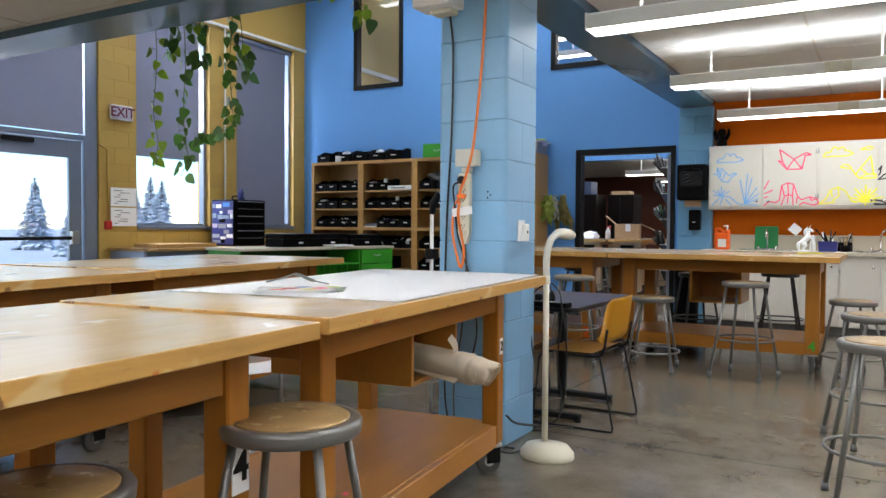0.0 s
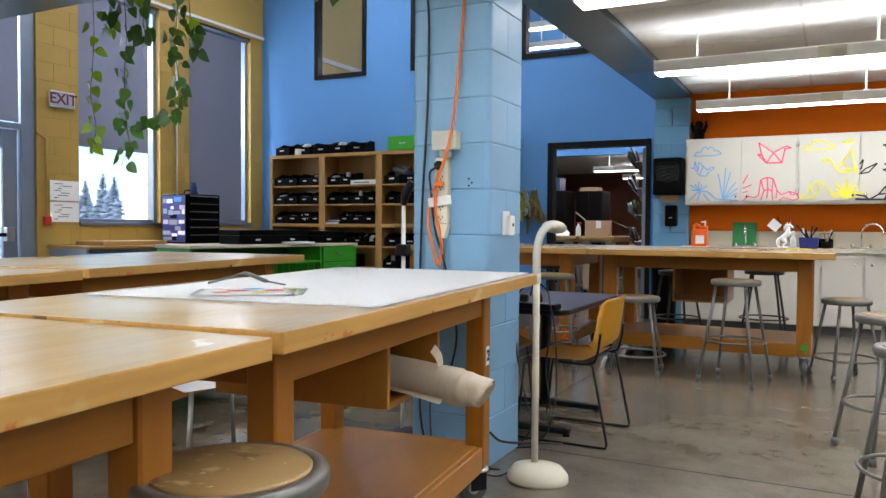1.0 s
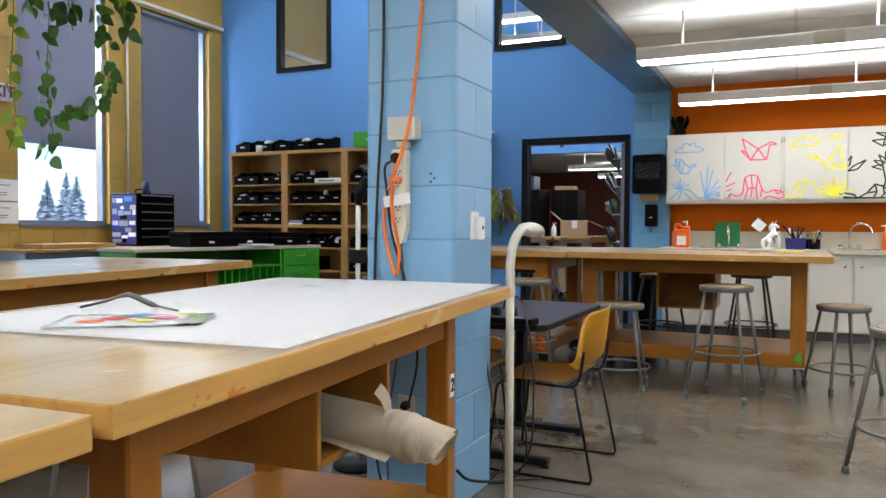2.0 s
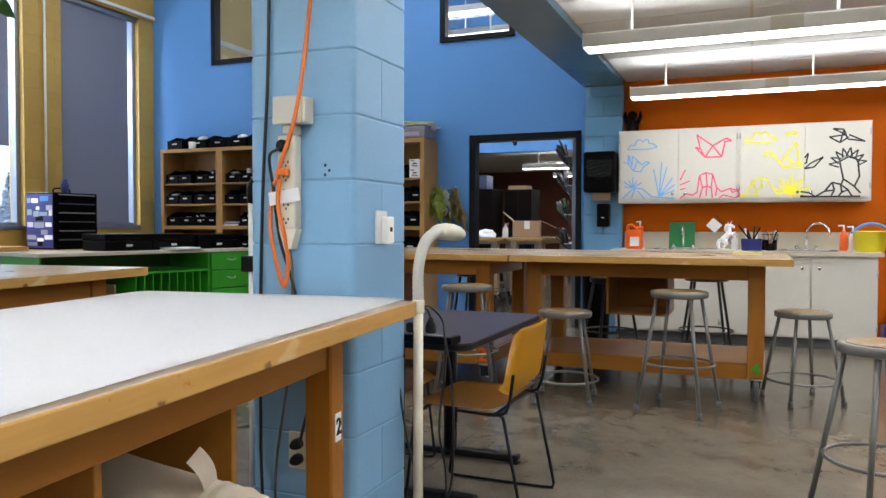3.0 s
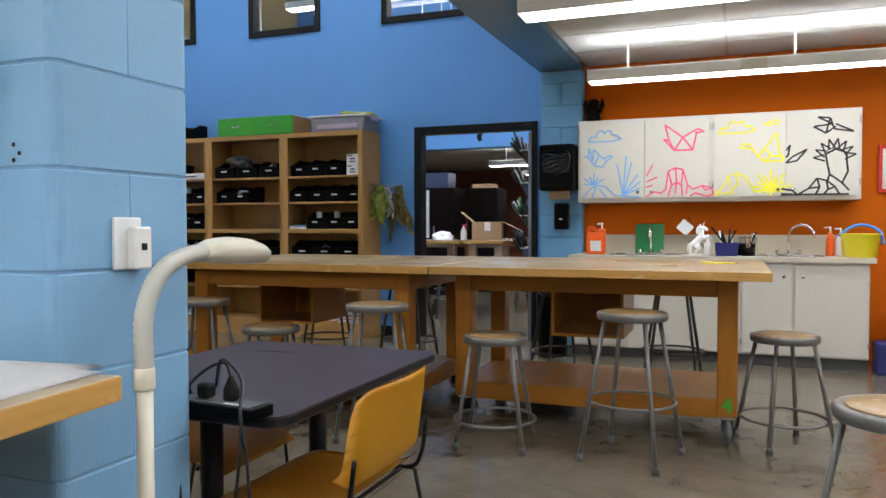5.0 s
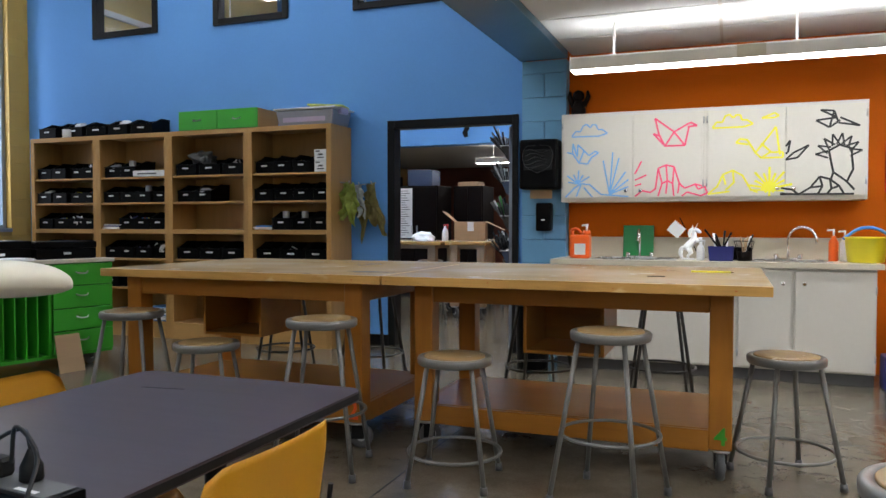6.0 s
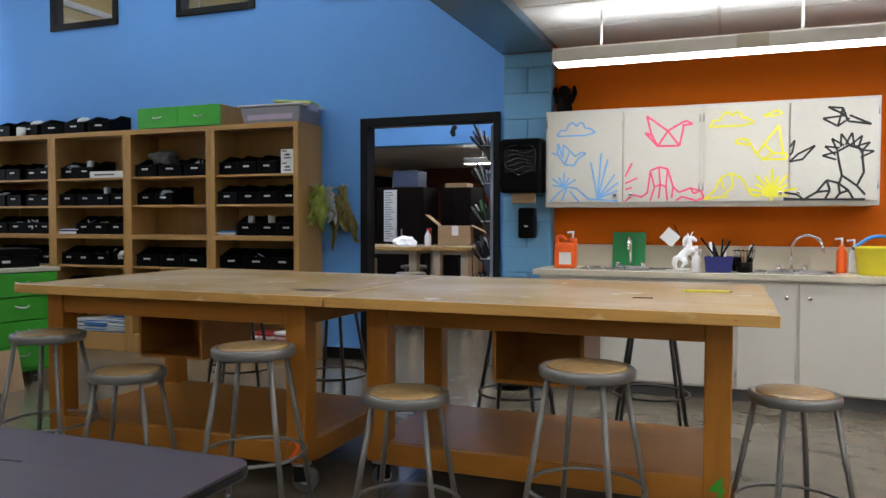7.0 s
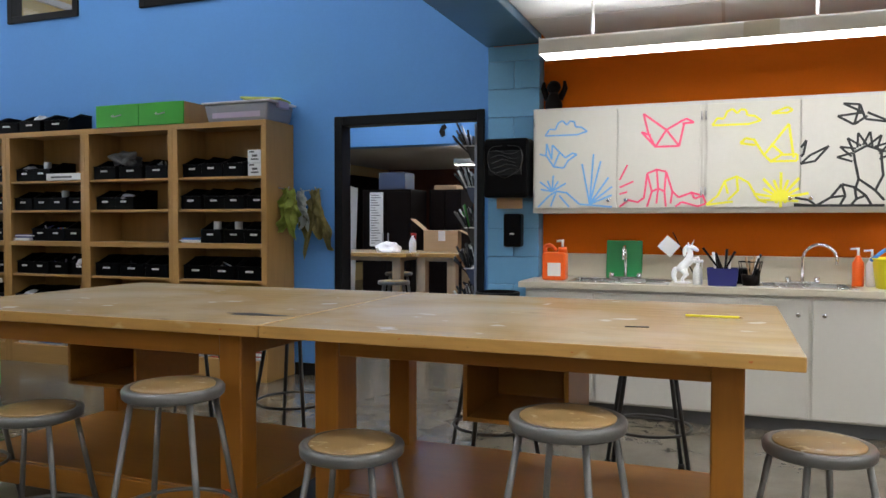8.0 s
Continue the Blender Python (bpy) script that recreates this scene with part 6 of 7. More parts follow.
part("cable", tube(B(), smooth_line([(-0.09, -0.02, 0.03), (-0.14, -0.06, 0.006), (-0.20, -0.06, 0.005), (-0.22, 0.0, 0.005), (-0.17, 0.02, 0.006), (-0.24, 0.06, 0.005), (-0.33, 0.45, 0.005)], 6), 0.0035, 6), M_CABLE_B, lp)

# electrics on the column
def cable(name, pts, r, mat, label, n=7):
    return solid(name, tube(B(), smooth_line(pts, n), r, 8), mat, label, "cable", group="cables on the column")


F = CY0
ob = thing("outlet_box", pose(-1.80, F, 1.455), "beige metal outlet box on the column", "outlet")
part("box", bx(-0.048, -0.058, -0.04, 0.060, -0.0005, 0.04, 0.004), M_CREAM, ob)
part("cover", bx(-0.054, -0.064, -0.044, 0.050, -0.0585, 0.044, 0.004), M_CREAMRIB, ob)
part("plug", bx(-0.028, -0.048, -0.075, 0.022, -0.012, -0.0445, 0.005), M_CREAMRIB, ob)
ps = thing("power_strip", pose(-1.818, F, 1.205), "cream power strip hung upright on the column", "power strip")
bm = bx(-0.033, -0.042, -0.12, 0.033, -0.001, 0.175, 0.01, seg=2)
part("housing", bm, M_CREAM, ps)
part("tapered_end", prism(B(), [(-0.033, -0.12), (0.033, -0.12), (0.012, -0.185), (-0.012, -0.185)], 0.035, Matrix(((1, 0, 0, 0), (0, 0, -1, -0.001), (0, 1, 0, 0), (0, 0, 0, 1)))), M_CREAM, ps)
for i in range(5):
    bm = B()
    for dx, dz in ((-0.008, 0), (0.008, 0), (0, -0.012)):
        box(bm, dx - 0.002, -0.0435, 0.09 - i * 0.045 + dz - 0.004, dx + 0.002, -0.0422, 0.09 - i * 0.045 + dz + 0.004)
    part("socket", bm, M_RUBBER, ps)
part("black_plug", lathe(B(), [(0.02, 0), (0.02, 0.015), (0.012, 0.025)], 14, pose(-0.008, -0.042, 0.14, 90, 0, 0)), M_RUBBER, ps, "round black plug")
part("tag", bx(-0.062, -0.052, -0.05, 0.052, -0.05, -0.008), M_LABEL, ps, "crumpled white warning tag", pose(0, 0, 0.01, 0, -8, 0))
cable("orange_cable", [(-1.70, F - 0.012, 2.55), (-1.715, F - 0.012, 2.2), (-1.74, F - 0.012, 1.85), (-1.752, F - 0.06, 1.52), (-1.785, F - 0.065, 1.38), (-1.82, F - 0.062, 1.30), (-1.835, F - 0.062, 1.245), (-1.875, F - 0.03, 1.21), (-1.885, F - 0.03, 1.08), (-1.85, F - 0.03, 0.93), (-1.83, F - 0.03, 0.905), (-1.82, F - 0.03, 1.0), (-1.838, F - 0.055, 1.15), (-1.83, F - 0.06, 1.24)], 0.007, M_CABLE_O, "orange extension cable down the column")
solid("cable_tie", bx(-0.02, -0.012, -0.012, 0.026, 0.012, 0.012, 0.005), M_CABLE_O, "orange cable clip on the power strip", "clip", m=pose(-1.822, F - 0.06, 1.262))
cable("black_cable", [(-1.915, F - 0.02, 2.2), (-1.90, F - 0.012, 2.0), (-1.905, F - 0.012, 1.6), (-1.925, F - 0.012, 1.25), (-1.935, F - 0.012, 0.98), (-1.94, F - 0.012, 0.6), (-1.92, F - 0.03, 0.2), (-1.85, F - 0.06, 0.02)], 0.0055, M_CABLE_B, "black cable hanging down the column")
cable("black_plug_cable", [(-1.826, F - 0.068, 1.335), (-1.86, F - 0.07, 1.31), (-1.868, F - 0.04, 1.22), (-1.85, F - 0.03, 1.05), (-1.80, F - 0.02, 0.88), (-1.745, F - 0.02, 0.6), (-1.77, F - 0.045, 0.40)], 0.005, M_CABLE_B, "black cable from the power strip")
cable("grey_cable", [(-1.818, F - 0.02, 1.02), (-1.81, F - 0.02, 0.9), (-1.83, F - 0.02, 0.6), (-1.87, F - 0.03, 0.3), (-1.85, F - 0.05, 0.03)], 0.0045, M_GREYRUB, "grey cable below the power strip")
wb = thing("wall_unit", pose(-1.93, F, 2.21), "white plastic speaker box high on the column", "speaker")
part("housing", bx(-0.13, -0.16, 0.0, 0.09, -0.001, 0.13, 0.015, seg=2), M_WHITE, wb)
part("foot_plate", bx(-0.06, -0.10, -0.025, 0.06, -0.01, -0.0005, 0.006), M_CREAM, wb)
o2 = thing("wall_outlet", pose(CX1, 4.19, 1.09), "white wall outlet with a plugged-in adapter", "outlet")
part("plate", bx(0.0005, -0.05, -0.055, 0.008, 0.03, 0.055, 0.003), M_LABEL, o2)
part("adapter", bx(0.0085, -0.015, -0.055, 0.032, 0.035, 0.035, 0.004), M_WHITE, o2)
part("slot", bx(0.0325, 0.002, -0.015, 0.0335, 0.018, 0.0), M_RUBBER, o2)
o3 = thing("wall_outlet", pose(-1.80, F, 0.37), "cream wall outlet with two black plugs", "outlet")
part("plate", bx(-0.037, -0.008, -0.06, 0.037, -0.0005, 0.06, 0.003), M_CREAM, o3)
for z in (0.025, -0.025):
    part("plug", lathe(B(), [(0.018, 0), (0.018, 0.02), (0.010, 0.04)], 12, pose(0.004, -0.008, z, 90, 0, 0)), M_RUBBER, o3)
for x, z in ((-1.70, 1.285), (-1.70, 1.255), (-1.685, 1.268)):
    solid("screw_hole", lathe(B(), [(0.005, 0), (0.004, 0.001)], 8, pose(x, F - 0.0006, z, 90, 0, 0)), M_RUBBER, "dark screw hole in the column face", "hole", group="screw holes")
cable("floor_cable", [(CX1 + 0.004, 4.02, 0.16), (-1.56, 4.05, 0.12), (-1.50, 4.12, 0.10), (-1.45, 4.30, 0.06), (-1.42, 4.5, 0.008)], 0.006, M_CABLE_B, "black cable along the floor beside the column")

# ---- grey table and yellow chairs ----
gt = thing("grey_table", pose(-1.775, 4.925, 0), "grey laminate table on black pedestal bases", "table")
part("tabletop", prism(B(), rounded(-0.395, -0.50, 0.395, 0.50, 0.05, 5), 0.028, Matrix.Translation((0, 0, 0.648))), M_GREYTOP, gt)
part("edge_band", prism(B(), rounded(-0.397, -0.502, 0.397, 0.502, 0.05, 5), 0.018, Matrix.Translation((0, 0, 0.6525))), M_RUBBER, gt)
for y in (-0.25, 0.33):
    p_ = part("pedestal", tube(B(), [(0, y, 0.04), (0, y, 0.645)], 0.032, 14), M_BLACK, gt)
    part("foot_bar", bx(-0.33, y - 0.03, 0.012, 0.34, y + 0.03, 0.045, 0.012, seg=2), M_BLACK, p_)
    part("spider", bx(-0.22, y - 0.03, 0.63, 0.22, y + 0.03, 0.6475, 0.004), M_BLACK, p_)
    for x in (-0.31, 0.32):
        part("glide", lathe(B(), [(0.02, 0), (0.02, 0.014)], 10, pose(x, y, 0)), M_RUBBER, p_)
sp = thing("power_brick", pose(-1.545, 4.425, 0.677, 0, 0, -6), "black power adapter box with plugs on the grey table", "power adapter")
part("housing", bx(-0.13, -0.045, 0, 0.13, 0.035, 0.028, 0.005, seg=2), M_BIN, sp)
part("face_plate", bx(-0.11, -0.036, 0.0285, 0.115, 0.027, 0.030), M_GREYRUB, sp, "dark grey top plate")
part("bar", bx(0.03, -0.03, 0.0305, 0.085, -0.02, 0.031), M_LABEL, sp)
pg = part("plug", lathe(B(), [(0.014, 0.0305), (0.020, 0.034), (0.019, 0.058), (0.011, 0.075), (0.006, 0.088)], 12, pose(0.02, 0.01, 0)), M_RUBBER, sp)
part("plug", bx(-0.075, -0.012, 0.0305, -0.035, 0.02, 0.065, 0.006), M_RUBBER, sp)
for k, pts in enumerate(([(0.02, 0.01, 0.085), (0.0, 0.01, 0.118), (-0.05, 0.0, 0.10), (-0.08, -0.03, 0.06), (-0.06, -0.075, 0.02), (-0.05, -0.09, -0.15), (-0.02, -0.09, -0.33), (0.03, -0.08, -0.55), (-0.05, -0.05, -0.67)],
                         [(-0.02, 0.0, 0.06), (0.01, -0.01, 0.13), (0.08, -0.02, 0.09), (0.125, -0.075, 0.02), (0.15, -0.08, -0.10), (0.16, -0.08, -0.30), (0.13, -0.06, -0.52), (0.02, -0.06, -0.66), (-0.2, -0.1, -0.67)],
                         [(0.12, -0.066, 0.015), (0.13, -0.085, -0.08), (0.11, -0.09, -0.28), (0.12, -0.06, -0.45), (0.08, -0.02, -0.6), (-0.1, 0.05, -0.67)],
                         [(-0.14, 0, 0.015), (-0.19, -0.05, -0.02), (-0.13, -0.085, -0.10), (-0.16, -0.09, -0.30), (-0.08, -0.06, -0.45), (-0.15, 0.05, -0.67)])):
    part("cord", tube(B(), smooth_line(pts, 6), 0.004, 6), M_CABLE_B, sp)
hg = thing("heat_gun", pose(-1.76, 4.47, 0.678, 0, 0, 0), "silver and black heat gun standing on the grey table", "heat gun")
part("barrel", lathe(B(), [(0.0, 0.0), (0.028, 0.002), (0.034, 0.02), (0.036, 0.06), (0.034, 0.13), (0.033, 0.14)], 24, pose(-0.09, -0.03, 0.10, 0, 68, 16)), M_ZINC, hg, "brushed silver barrel")
part("nozzle", lathe(B(), [(0.034, 0.141), (0.036, 0.144), (0.036, 0.158), (0.030, 0.162), (0.0, 0.160)], 24, pose(-0.09, -0.03, 0.10, 0, 68, 16)), M_RUBBER, hg, "black nozzle ring")
part("grip", tube(B(), [(0.03, 0.005, 0.115), (0.045, 0.01, 0.06), (0.055, 0.01, 0.003)], [0.020, 0.018, 0.024], 12), M_BIN, hg)
solid("scratch", bx(-0.07, -0.003, 0, 0.07, 0.003, 0.0006), M_RUBBER, "dark scratch in the grey table top", "scratch", m=pose(-1.93, 5.22, 0.6763, 0, 0, 8))


def shell_chair(x, y, rz, seat_mat, label):
    """A one-piece plastic shell split in seat and back, on a black rod sled frame; it faces local +y."""
    t = thing("shell_chair", pose(x, y, 0, 0, 0, rz), label, "chair", "plastic chairs")

    def shell(f, nu=18, nv=14, th=0.007):
        bm = B()
        g = [[bm.verts.new(f(i / nu * 2 - 1, j / nv)) for i in range(nu + 1)] for j in range(nv + 1)]
        for a, b in zip(g, g[1:]):
            for i in range(nu):
                bm.faces.new((a[i], a[i + 1], b[i + 1], b[i])).smooth = True
        bmesh.ops.solidify(bm, geom=bm.faces[:], thickness=th)
        return bm

    def sq(u, v):
        w = 0.225 * (1 - 0.10 * abs(2 * v - 1) ** 6)
        yy = -0.20 + 0.42 * v
        z = 0.425 - 0.018 * math.sin(math.pi * v) * (1 - u * u) - 0.035 * max(0, v - 0.82) / 0.18 + 0.03 * max(0, 0.12 - v) / 0.12
        return (w * u, yy, z)

    def bq(u, v):
        w = 0.222 * (1 - 0.07 * max(0, v - 0.75) / 0.25)
        e = max(0.0, abs(u) - 0.78) / 0.22
        zz = 0.6 + (0.25 * v - 0.125) * (1 - 0.22 * e ** 2.5)
        curve = 0.02 * u * u + 0.022 * e * e
        lip = 0.022 * (max(0, 0.14 - v) / 0.14) ** 2
        return (w * u, -0.228 - 0.035 * v + curve + lip, zz)

    part("seat", shell(sq), seat_mat, t)
    part("backrest", shell(bq), M_YCHAIR, t, "bright yellow moulded back")
    for s in (-1, 1):
        X = s * 0.23
        pts = [(s * 0.205, 0.14, 0.405), (X, 0.16, 0.385), (X, 0.20, 0.02), (X, 0.19, 0.010), (X, 0.15, 0.008), (X, -0.22, 0.008), (X, -0.26, 0.010), (X, -0.265, 0.03), (X - s * 0.004, -0.19, 0.40), (s * 0.215, -0.16, 0.408)]
        part("sled_leg", tube(B(), pts, 0.0065, 8), M_BLACK, t)
        part("back_upright", tube(B(), smooth_line([(s * 0.214, 0.0, 0.408), (s * 0.22, -0.17, 0.408), (s * 0.226, -0.21, 0.45), (s * 0.226, -0.228, 0.56)], 5), 0.0065, 8), M_BLACK, t)
    for yy in (0.13, -0.15):
        part("cross_rod", tube(B(), [(-0.214, yy, 0.402), (0.214, yy, 0.402)], 0.006, 8), M_BLACK, t)
    return t


shell_chair(-1.47, 4.755, 90, M_OCHAIR, "yellow plastic chair with a black sled frame at the grey table")
shell_chair(-2.02, 4.95, -88, M_OCHAIR, "yellow plastic chair with a black sled frame behind the grey table")


# ---- green cabinet, tool chest and desk ----
gc = thing("green_cabinet", pose(-5.69, 6.25, 0, 0, 0, 77.3), "bright green rolling cabinet with drawers and open slots", "cabinet")
GW, GD, GH = 2.15, 0.62, 0.87
part("top", bx(-0.02, -0.02, GH - 0.03, GW + 0.02, GD + 0.02, GH, 0.003), M_COUNTER, gc, "grey laminate top")
part("side", bx(0, 0, 0.10, 0.02, GD, GH - 0.031, 0.002), M_GREEN, gc)
part("side", bx(GW - 0.02, 0, 0.10, GW, GD, GH - 0.031, 0.002), M_GREEN, gc)
# back in the darker green, as if shaded inside the cabinet
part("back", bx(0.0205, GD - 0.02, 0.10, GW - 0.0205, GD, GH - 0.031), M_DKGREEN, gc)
part("bottom", bx(0.0205, 0, 0.10, GW - 0.0205, GD - 0.0205, 0.125), M_GREEN, gc)
part("divider", bx(1.62, 0.005, 0.126, 1.64, GD - 0.021, GH - 0.031), M_GREEN, gc)
for i in range(4):
    z0 = 0.126 + i * 0.178
    d = part("drawer_front", bx(1.645, -0.018, z0 + 0.003, GW - 0.003, 0.0, z0 + 0.174, 0.003), M_GREEN, gc)
    part("handle", tube(B(), smooth_line([(1.83, -0.0185, z0 + 0.11), (1.85, -0.035, z0 + 0.10), (1.88, -0.04, z0 + 0.097), (1.91, -0.035, z0 + 0.10), (1.93, -0.0185, z0 + 0.11)], 4), 0.006, 8), M_ZINC, d, "nickel cup handle")
part("shelf", bx(0.021, 0.004, 0.66, 1.6195, GD - 0.021, 0.68, 0.002), M_GREEN, gc)
for i in range(9):
    x = 0.85 + i * 0.085
    part("slot_board", bx(x, 0.01, 0.126, x + 0.010, GD - 0.021, 0.6595), M_GREEN, gc)
for x in (0.12, GW - 0.15):
    for y in (0.1, GD - 0.1):
        caster(gc, x, y, 30)
rnd = random.Random(8)
for i in range(5):
    solid("cardboard_sheet", bx(0, 0, 0, 0.012, 0.5, 0.42 + 0.03 * (i % 3)), rnd.choice([M_KRAFT, M_LABEL, M_KRAFT]), "sheet of cardboard standing in the green cabinet", "cardboard", group="cardboard sheets",
          m=gc.matrix_basis @ pose(0.25 + 0.11 * i, 0.04, 0.127, 0, rnd.uniform(-6, 6), 0))
solid("cardboard_sheet", bx(0, 0, 0, 0.20, 0.012, 0.30), M_KRAFT, "loose cardboard leaning on the green cabinet", "cardboard", group="cardboard sheets", m=gc.matrix_basis @ pose(1.62, -0.15, 0.0, -16, 0, 0))
for i, (x, w, h) in enumerate(((0.62, 0.46, 0.15), (1.10, 0.46, 0.15), (1.58, 0.50, 0.14))):
    c = thing("black_case", gc.matrix_basis @ pose(x, 0.10 + 0.03 * (i % 2), GH + 0.001), "low black plastic case on the green cabinet", "case", "black cases")
    part("case_body", bx(0, 0, 0, w, 0.36, h * 0.6, 0.008, seg=2), M_BIN, c)
    part("case_lid", bx(-0.004, -0.004, h * 0.6 + 0.001, w + 0.004, 0.364, h, 0.010, seg=2), M_BIN, c)
    part("label_plate", bx(w / 2 - 0.03, -0.003, h * 0.25, w / 2 + 0.03, -0.0005, h * 0.38), M_LABEL, c)
paper_stack(-5.42, 7.55, GH + 0.001, 0.2, 0.3, 3, 21, "sheets of white paper on the green cabinet")

dk = thing("desk", pose(-7.95, 6.35, 0), "grey-blue steel desk with a pale wooden top", "desk")
part("top", bx(0, 0, 0.80, 0.72, 2.35, 0.832, 0.004), M_SHELFH, dk)
part("front_panel", bx(0.64, 0.02, 0.12, 0.68, 0.80, 0.799, 0.004), M_SHADE, dk)
part("front_panel", bx(0.64, 1.5, 0.12, 0.68, 2.33, 0.799, 0.004), M_SHADE, dk)
part("modesty_panel", bx(0.30, 0.80, 0.35, 0.32, 1.5, 0.799), M_ALU, dk)
for y in (0.02, 2.30):
    part("side_panel", bx(0.02, y, 0.0, 0.64, y + 0.03, 0.799, 0.003), M_ALU, dk)
tc = thing("tool_chest", pose(-7.80, 7.83, 0.833), "black drawer tool chest with stickers on its side", "tool chest")
part("body", bx(0, 0, 0, 0.42, 0.58, 0.62, 0.008), M_BIN, tc)
for i in range(6):
    d = part("drawer", bx(0.4205, 0.03, 0.03 + i * 0.098, 0.432, 0.55, 0.12 + i * 0.098, 0.003), M_BIN, tc)
    part("pull", bx(0.4325, 0.05, 0.10 + i * 0.098, 0.44, 0.53, 0.112 + i * 0.098, 0.002), M_ZINC if i % 2 else M_GREYRUB, d)
rnd = random.Random(2)
side_ = part("side_panel", bx(0.015, -0.004, 0.02, 0.405, -0.0005, 0.60, 0.001), M_NAVY, tc, "dark side covered in stickers")
for r_ in range(8):
    x_ = 0.025
    while x_ < 0.37:
        w_ = rnd.uniform(0.05, 0.15)
        z_ = 0.025 + r_ * 0.069 + rnd.uniform(-0.012, 0.02)
        part("sticker", bx(x_, -0.0062 - 0.0003 * (r_ % 2), z_, min(x_ + w_, 0.40), -0.0045, z_ + rnd.uniform(0.035, 0.065)), rnd.choice([M_LABEL, M_ALU, M_NAVY, M_LILAC, M_BIN, M_CLEARPL, M_NAVY, M_BLUEPL, M_LABEL]), side_)
        x_ += w_ + rnd.uniform(0.006, 0.03)
part("top_handle", tube(B(), smooth_line([(0.2, 0.18, 0.62), (0.2, 0.2, 0.67), (0.2, 0.38, 0.67), (0.2, 0.40, 0.62)], 5), 0.01, 8), M_BLACK, tc)
solid("blue_cup", lathe(B(), [(0.035, 0), (0.04, 0.06), (0.045, 0.09), (0.03, 0.12), (0.03, 0.15)], 16), M_NAVY, "small blue cup on the tool chest", "cup", m=pose(-7.55, 8.12, 1.455))
solid("wooden_tray", bx(-0.25, -0.45, 0, 0.2, 0.45, 0.045, 0.004), M_SHELFH, "shallow wooden tray on the desk", "tray", m=pose(-7.55, 7.05, 0.834))
# upright stand in front of the shelves
ms = thing("mic_stand", pose(-2.22, 4.32, 0), "white upright stand with a black clamp head", "stand")
part("base", lathe(B(), [(0.11, 0), (0.11, 0.015), (0.02, 0.03)], 24), M_BLACK, ms)
part("pole", tube(B(), [(0, 0, 0.02), (0, 0, 1.2)], 0.011, 10), M_WHITE, ms)
part("head", tube(B(), [(0, 0, 1.18), (0.01, 0, 1.24), (0.05, 0, 1.30)], [0.016, 0.026, 0.02], 10), M_BLACK, ms)
part("clamp", bx(-0.03, -0.03, 0.92, 0.03, 0.03, 0.98, 0.005), M_BLACK, ms)

# white plastic chair and loose things under the near tables
wch = thing("white_chair", pose(-2.49, 3.10, 0, 0, 0, 70), "white plastic chair under the work table", "chair")
bm = sheet_grid(0.42, 0.40, lambda u, v: 0.42 - 0.03 * math.sin(3.14 * u) * math.sin(3.14 * v) - 0.03 * max(0, v - 0.85) / 0.15, 14, 14, 0.008)
part("seat", bm, M_PAPER, wch)
for x in (0.05, 0.37):
    for y in (0.05, 0.35):
        part("leg", tube(B(), [(x, y, 0.405), (x + (0.04 if x > 0.2 else -0.04), y + (0.04 if y > 0.2 else -0.04), 0)], 0.011, 8), M_ZINC, wch)

# pencil, tool marks and small items on the long tables
pc = thing("pencil", pose(-0.48, 7.52, 0.911, 0, 0, 2), "yellow pencil lying on the work table", "pencil")
part("barrel", tube(B(), [(-0.10, 0, 0), (0.09, 0, 0)], 0.0045, 6), M_YELPL, pc)
part("tip", tube(B(), [(0.09, 0, 0), (0.105, 0, 0)], [0.0045, 0.0008], 6), M_KRAFT, pc)
solid("burn_mark", prism(B(), [(0.16 * math.cos(a) * (0.8 + 0.2 * math.sin(5 * a)), 0.035 * math.sin(a) * (1 + 0.3 * math.cos(3 * a))) for a in [j * 0.2618 for j in range(24)]], 0.0004), M_DKWOOD, "dark burn stain on the table top", "stain", m=pose(-2.13, 6.98, 0.9052))
solid("chip", bx(-0.04, -0.005, 0, 0.04, 0.005, 0.003), M_DKWOOD, "dark sliver on the table top", "sliver", m=pose(-0.72, 7.15, 0.9055, 0, 0, 12))
solid("tape_mark", prism(B(), [(0, 0), (0.03, 0.005), (0.028, 0.022), (0.004, 0.02)], 0.0006), M_TAPE["pink"], "small red tape mark on the lower shelf", "tape", m=B2M @ pose(0.52, 0.27, 0.2285))

# ---- hanging vines ----
def leaf_mesh(name, mat, s):
    bm = B()
    half = [(0, 0.0), (0.22, -0.08), (0.40, 0.05), (0.43, 0.28), (0.33, 0.55), (0.17, 0.82), (0, 1.05)]
    mid = [bm.verts.new((0, y * s, -0.10 * s * (y - 0.4) ** 2)) for _, y in half]
    for sg in (-1, 1):
        side = [bm.verts.new((sg * x * s, y * s, 0.12 * s * x - 0.10 * s * (y - 0.4) ** 2)) for x, y in half[1:-1]]
        row = [mid[0]] + side + [mid[-1]]
        for i in range(len(row) - 1):
            q = list(dict.fromkeys((mid[i], row[i], row[i + 1], mid[i + 1])))
            if len(q) > 2:
                bm.faces.new(q).smooth = True
    return mesh_of(name, bm, mat)


LEAVES = [leaf_mesh("leaf", M_LEAF, s) for s in (0.058, 0.072, 0.090)]
YOUNG = [leaf_mesh("leaf", M_LEAFY, s) for s in (0.056, 0.068, 0.080)]


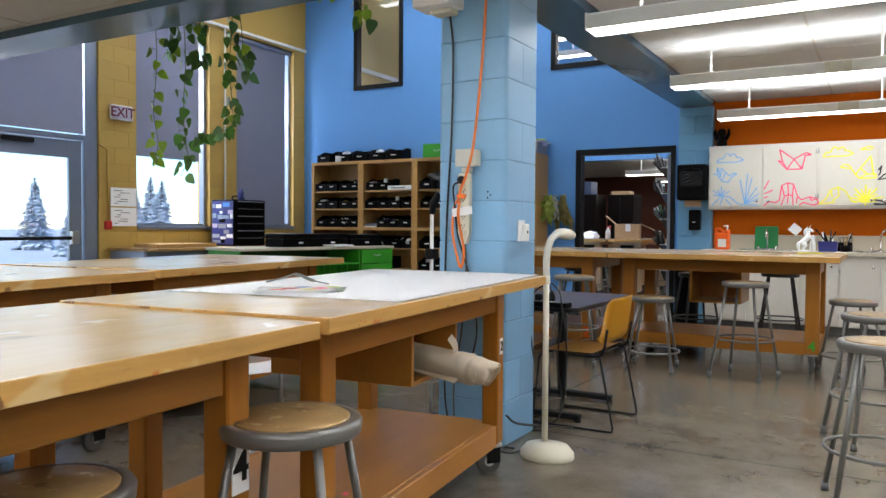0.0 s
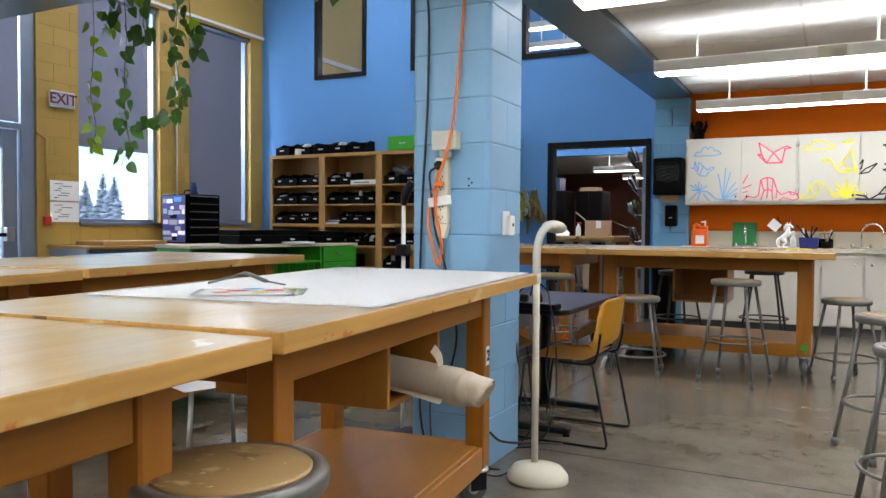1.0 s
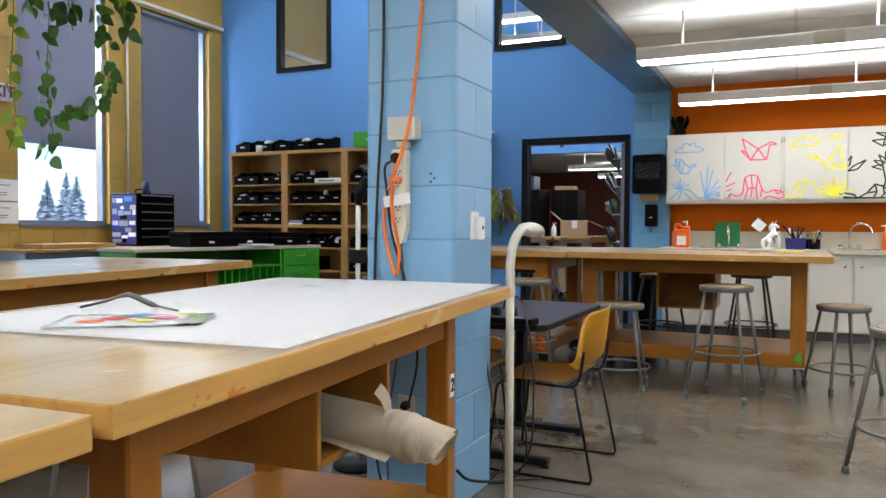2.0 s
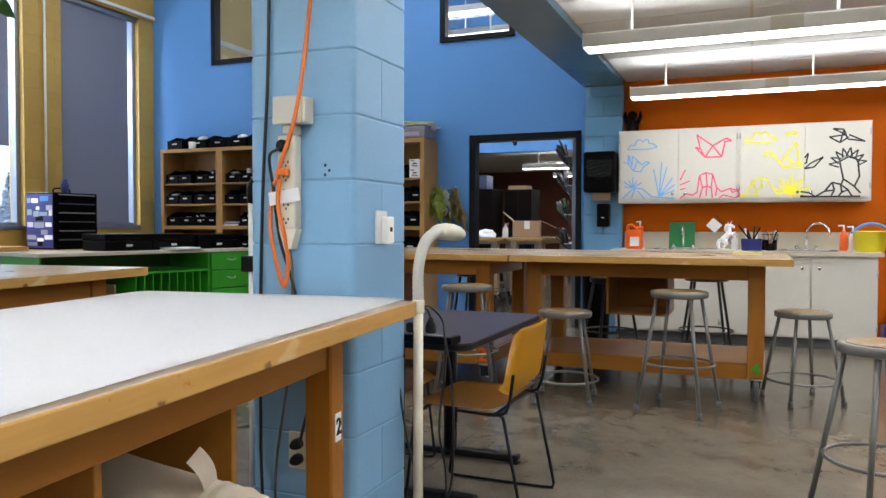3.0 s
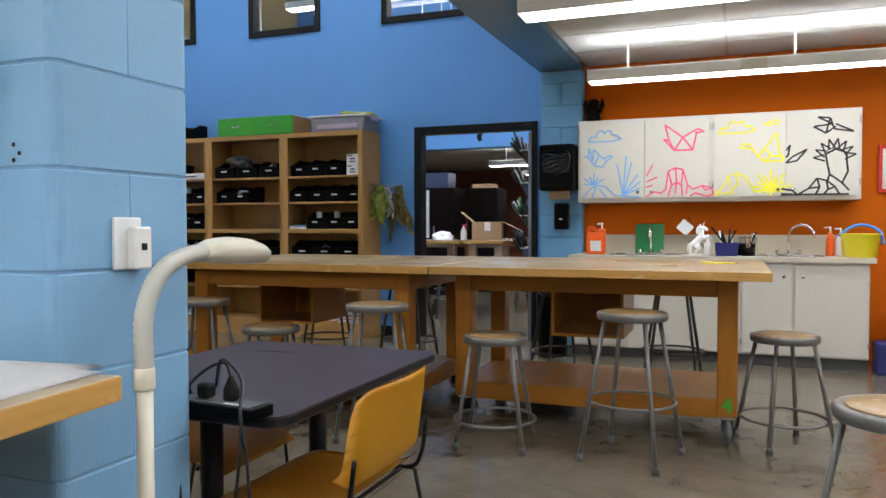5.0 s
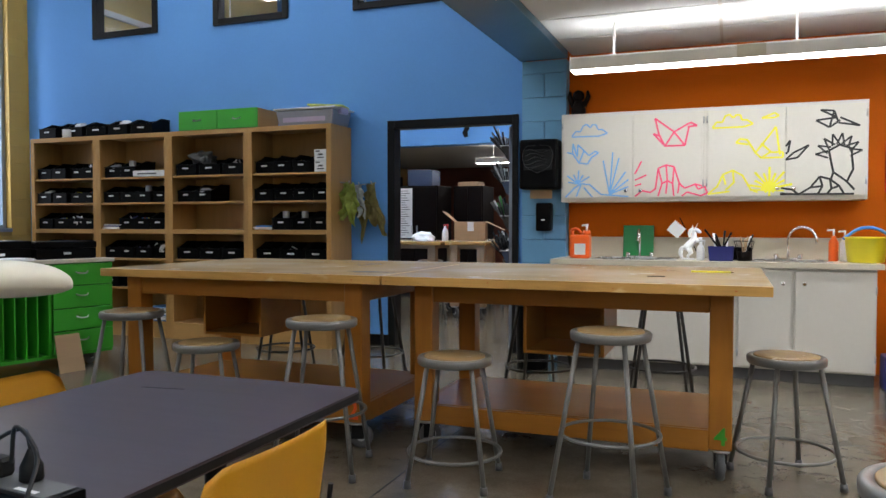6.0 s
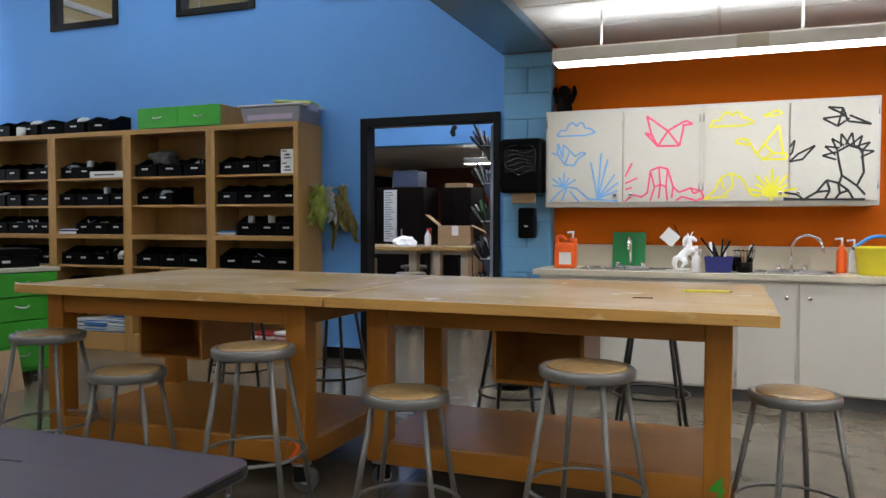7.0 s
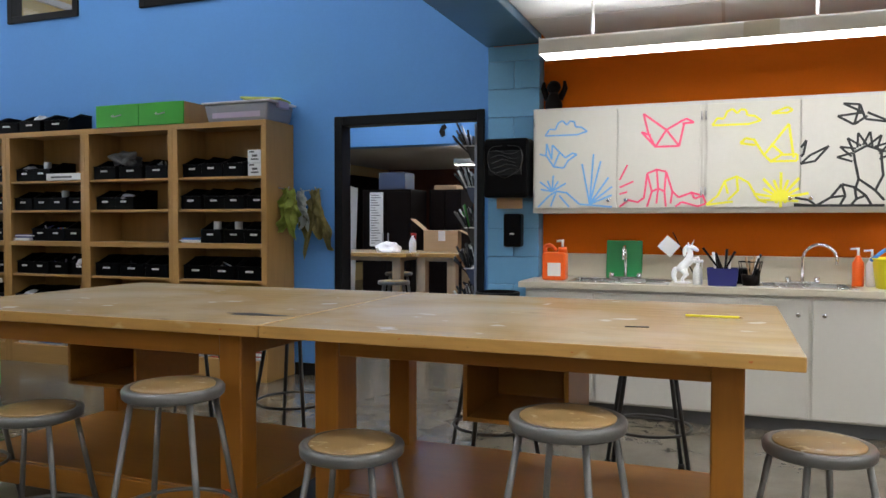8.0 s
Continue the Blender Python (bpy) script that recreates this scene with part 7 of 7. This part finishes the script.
def vine(parent, pts, count, seed, young=0.2, first=0.0):
    """A stem along the points; leaves on short stalks hang from it, mostly turned to the lit room."""
    r = random.Random(seed)
    line = smooth_line(pts, 8)
    st = part("stem", tube(B(), line, 0.003, 5), M_STEM, parent)
    for k in range(count):
        f = first + (1 - first) * (k + r.random() * 0.7) / count
        p = Vector(line[min(len(line) - 1, int(f * (len(line) - 1)))])
        side = (-1 if k % 2 else 1) * r.uniform(0.015, 0.055)
        q = p + Vector((side, r.uniform(-0.035, 0.02), r.uniform(-0.015, 0.03)))
        part("stalk", tube(B(), [p, (p + q) / 2 + Vector((0, 0, 0.008)), q], 0.0014, 4), M_STEM, st)
        lm = r.choice(YOUNG if r.random() < young else LEAVES)
        turn = r.uniform(-55, 65) + (20 if side > 0 else -10)
        m = Matrix.Translation(q) @ pose(0, 0, 0, 0, 0, turn) @ pose(0, 0, 0, 0, r.uniform(-45, 45) + (-18 if side > 0 else 18), 0) @ pose(0, 0, 0, r.uniform(-108, -60), 0, 0)
        part("leaf", lm, None, parent, "", m)


PY = 4.52
pl = thing("hanging_pothos", pose(0, 0, 0), "trailing green pothos vines hanging from a planter on the beam", "plant")
part("planter", bx(-5.0, 4.401, 2.78, -3.9, PY + 0.12, 2.92, 0.02, seg=2), M_CREAM, pl, "long planter hooked on the beam")
vine(pl, [(-4.82, PY, 2.85), (-4.82, PY, 2.61), (-4.81, PY, 2.39), (-4.83, PY, 2.14), (-4.85, PY, 1.97), (-4.80, PY, 1.76), (-4.82, PY, 1.64), (-4.87, PY, 1.56)], 19, 1, 0.9, 0.2)
vine(pl, [(-4.50, PY, 2.85), (-4.51, PY, 2.64), (-4.49, PY, 2.35), (-4.51, PY, 2.09), (-4.51, PY, 1.87), (-4.49, PY, 1.72), (-4.47, PY, 1.60), (-4.55, PY, 1.47)], 33, 2, 0.03, 0.12)
vine(pl, [(-4.60, PY, 2.85), (-4.62, PY, 2.62), (-4.64, PY, 2.45), (-4.66, PY, 2.37)], 12, 3, 0.05, 0.3)
vine(pl, [(-4.42, PY, 2.85), (-4.38, PY + 0.03, 2.62), (-4.35, PY + 0.02, 2.40), (-4.29, PY, 2.22)], 20, 5, 0.03, 0.25)
vine(pl, [(-4.02, PY, 2.85), (-4.01, PY, 2.60), (-4.03, PY, 2.37), (-4.04, PY, 2.19), (-4.01, PY, 1.98), (-4.01, PY, 1.84), (-4.08, PY, 1.77), (-4.22, PY, 1.755), (-4.38, PY, 1.745)], 44, 4, 0.03, 0.12)
vine(pl, [(-3.98, PY, 2.85), (-3.94, PY + 0.02, 2.5), (-3.90, PY, 2.28), (-3.86, PY, 2.17)], 9, 6, 0.05, 0.5)
pl2 = thing("hanging_pothos", pose(0, 0, 0), "short pothos shoot hanging over the beam", "plant")
vine(pl2, [(-5.80, PY, 2.85), (-5.79, PY + 0.02, 2.72), (-5.78, PY, 2.62)], 4, 7, 0.9, 0.6)
part("planter", bx(-5.95, 4.401, 2.80, -5.75, PY + 0.06, 2.92, 0.02, seg=2), M_CREAM, pl2)
pl3 = thing("hanging_pothos", pose(0, 0, 0), "short pothos shoot hanging beside the column", "plant")
vine(pl3, [(-2.98, PY, 2.9), (-2.92, PY + 0.02, 2.6), (-2.86, PY, 2.46), (-2.77, PY, 2.38)], 8, 8, 0.15, 0.35)
vine(pl3, [(-3.16, PY, 2.9), (-3.17, PY + 0.02, 2.72), (-3.17, PY, 2.63)], 3, 9, 0.8, 0.6)
part("planter", bx(-3.3, 4.401, 2.84, -2.85, PY + 0.06, 2.96, 0.02, seg=2), M_CREAM, pl3)
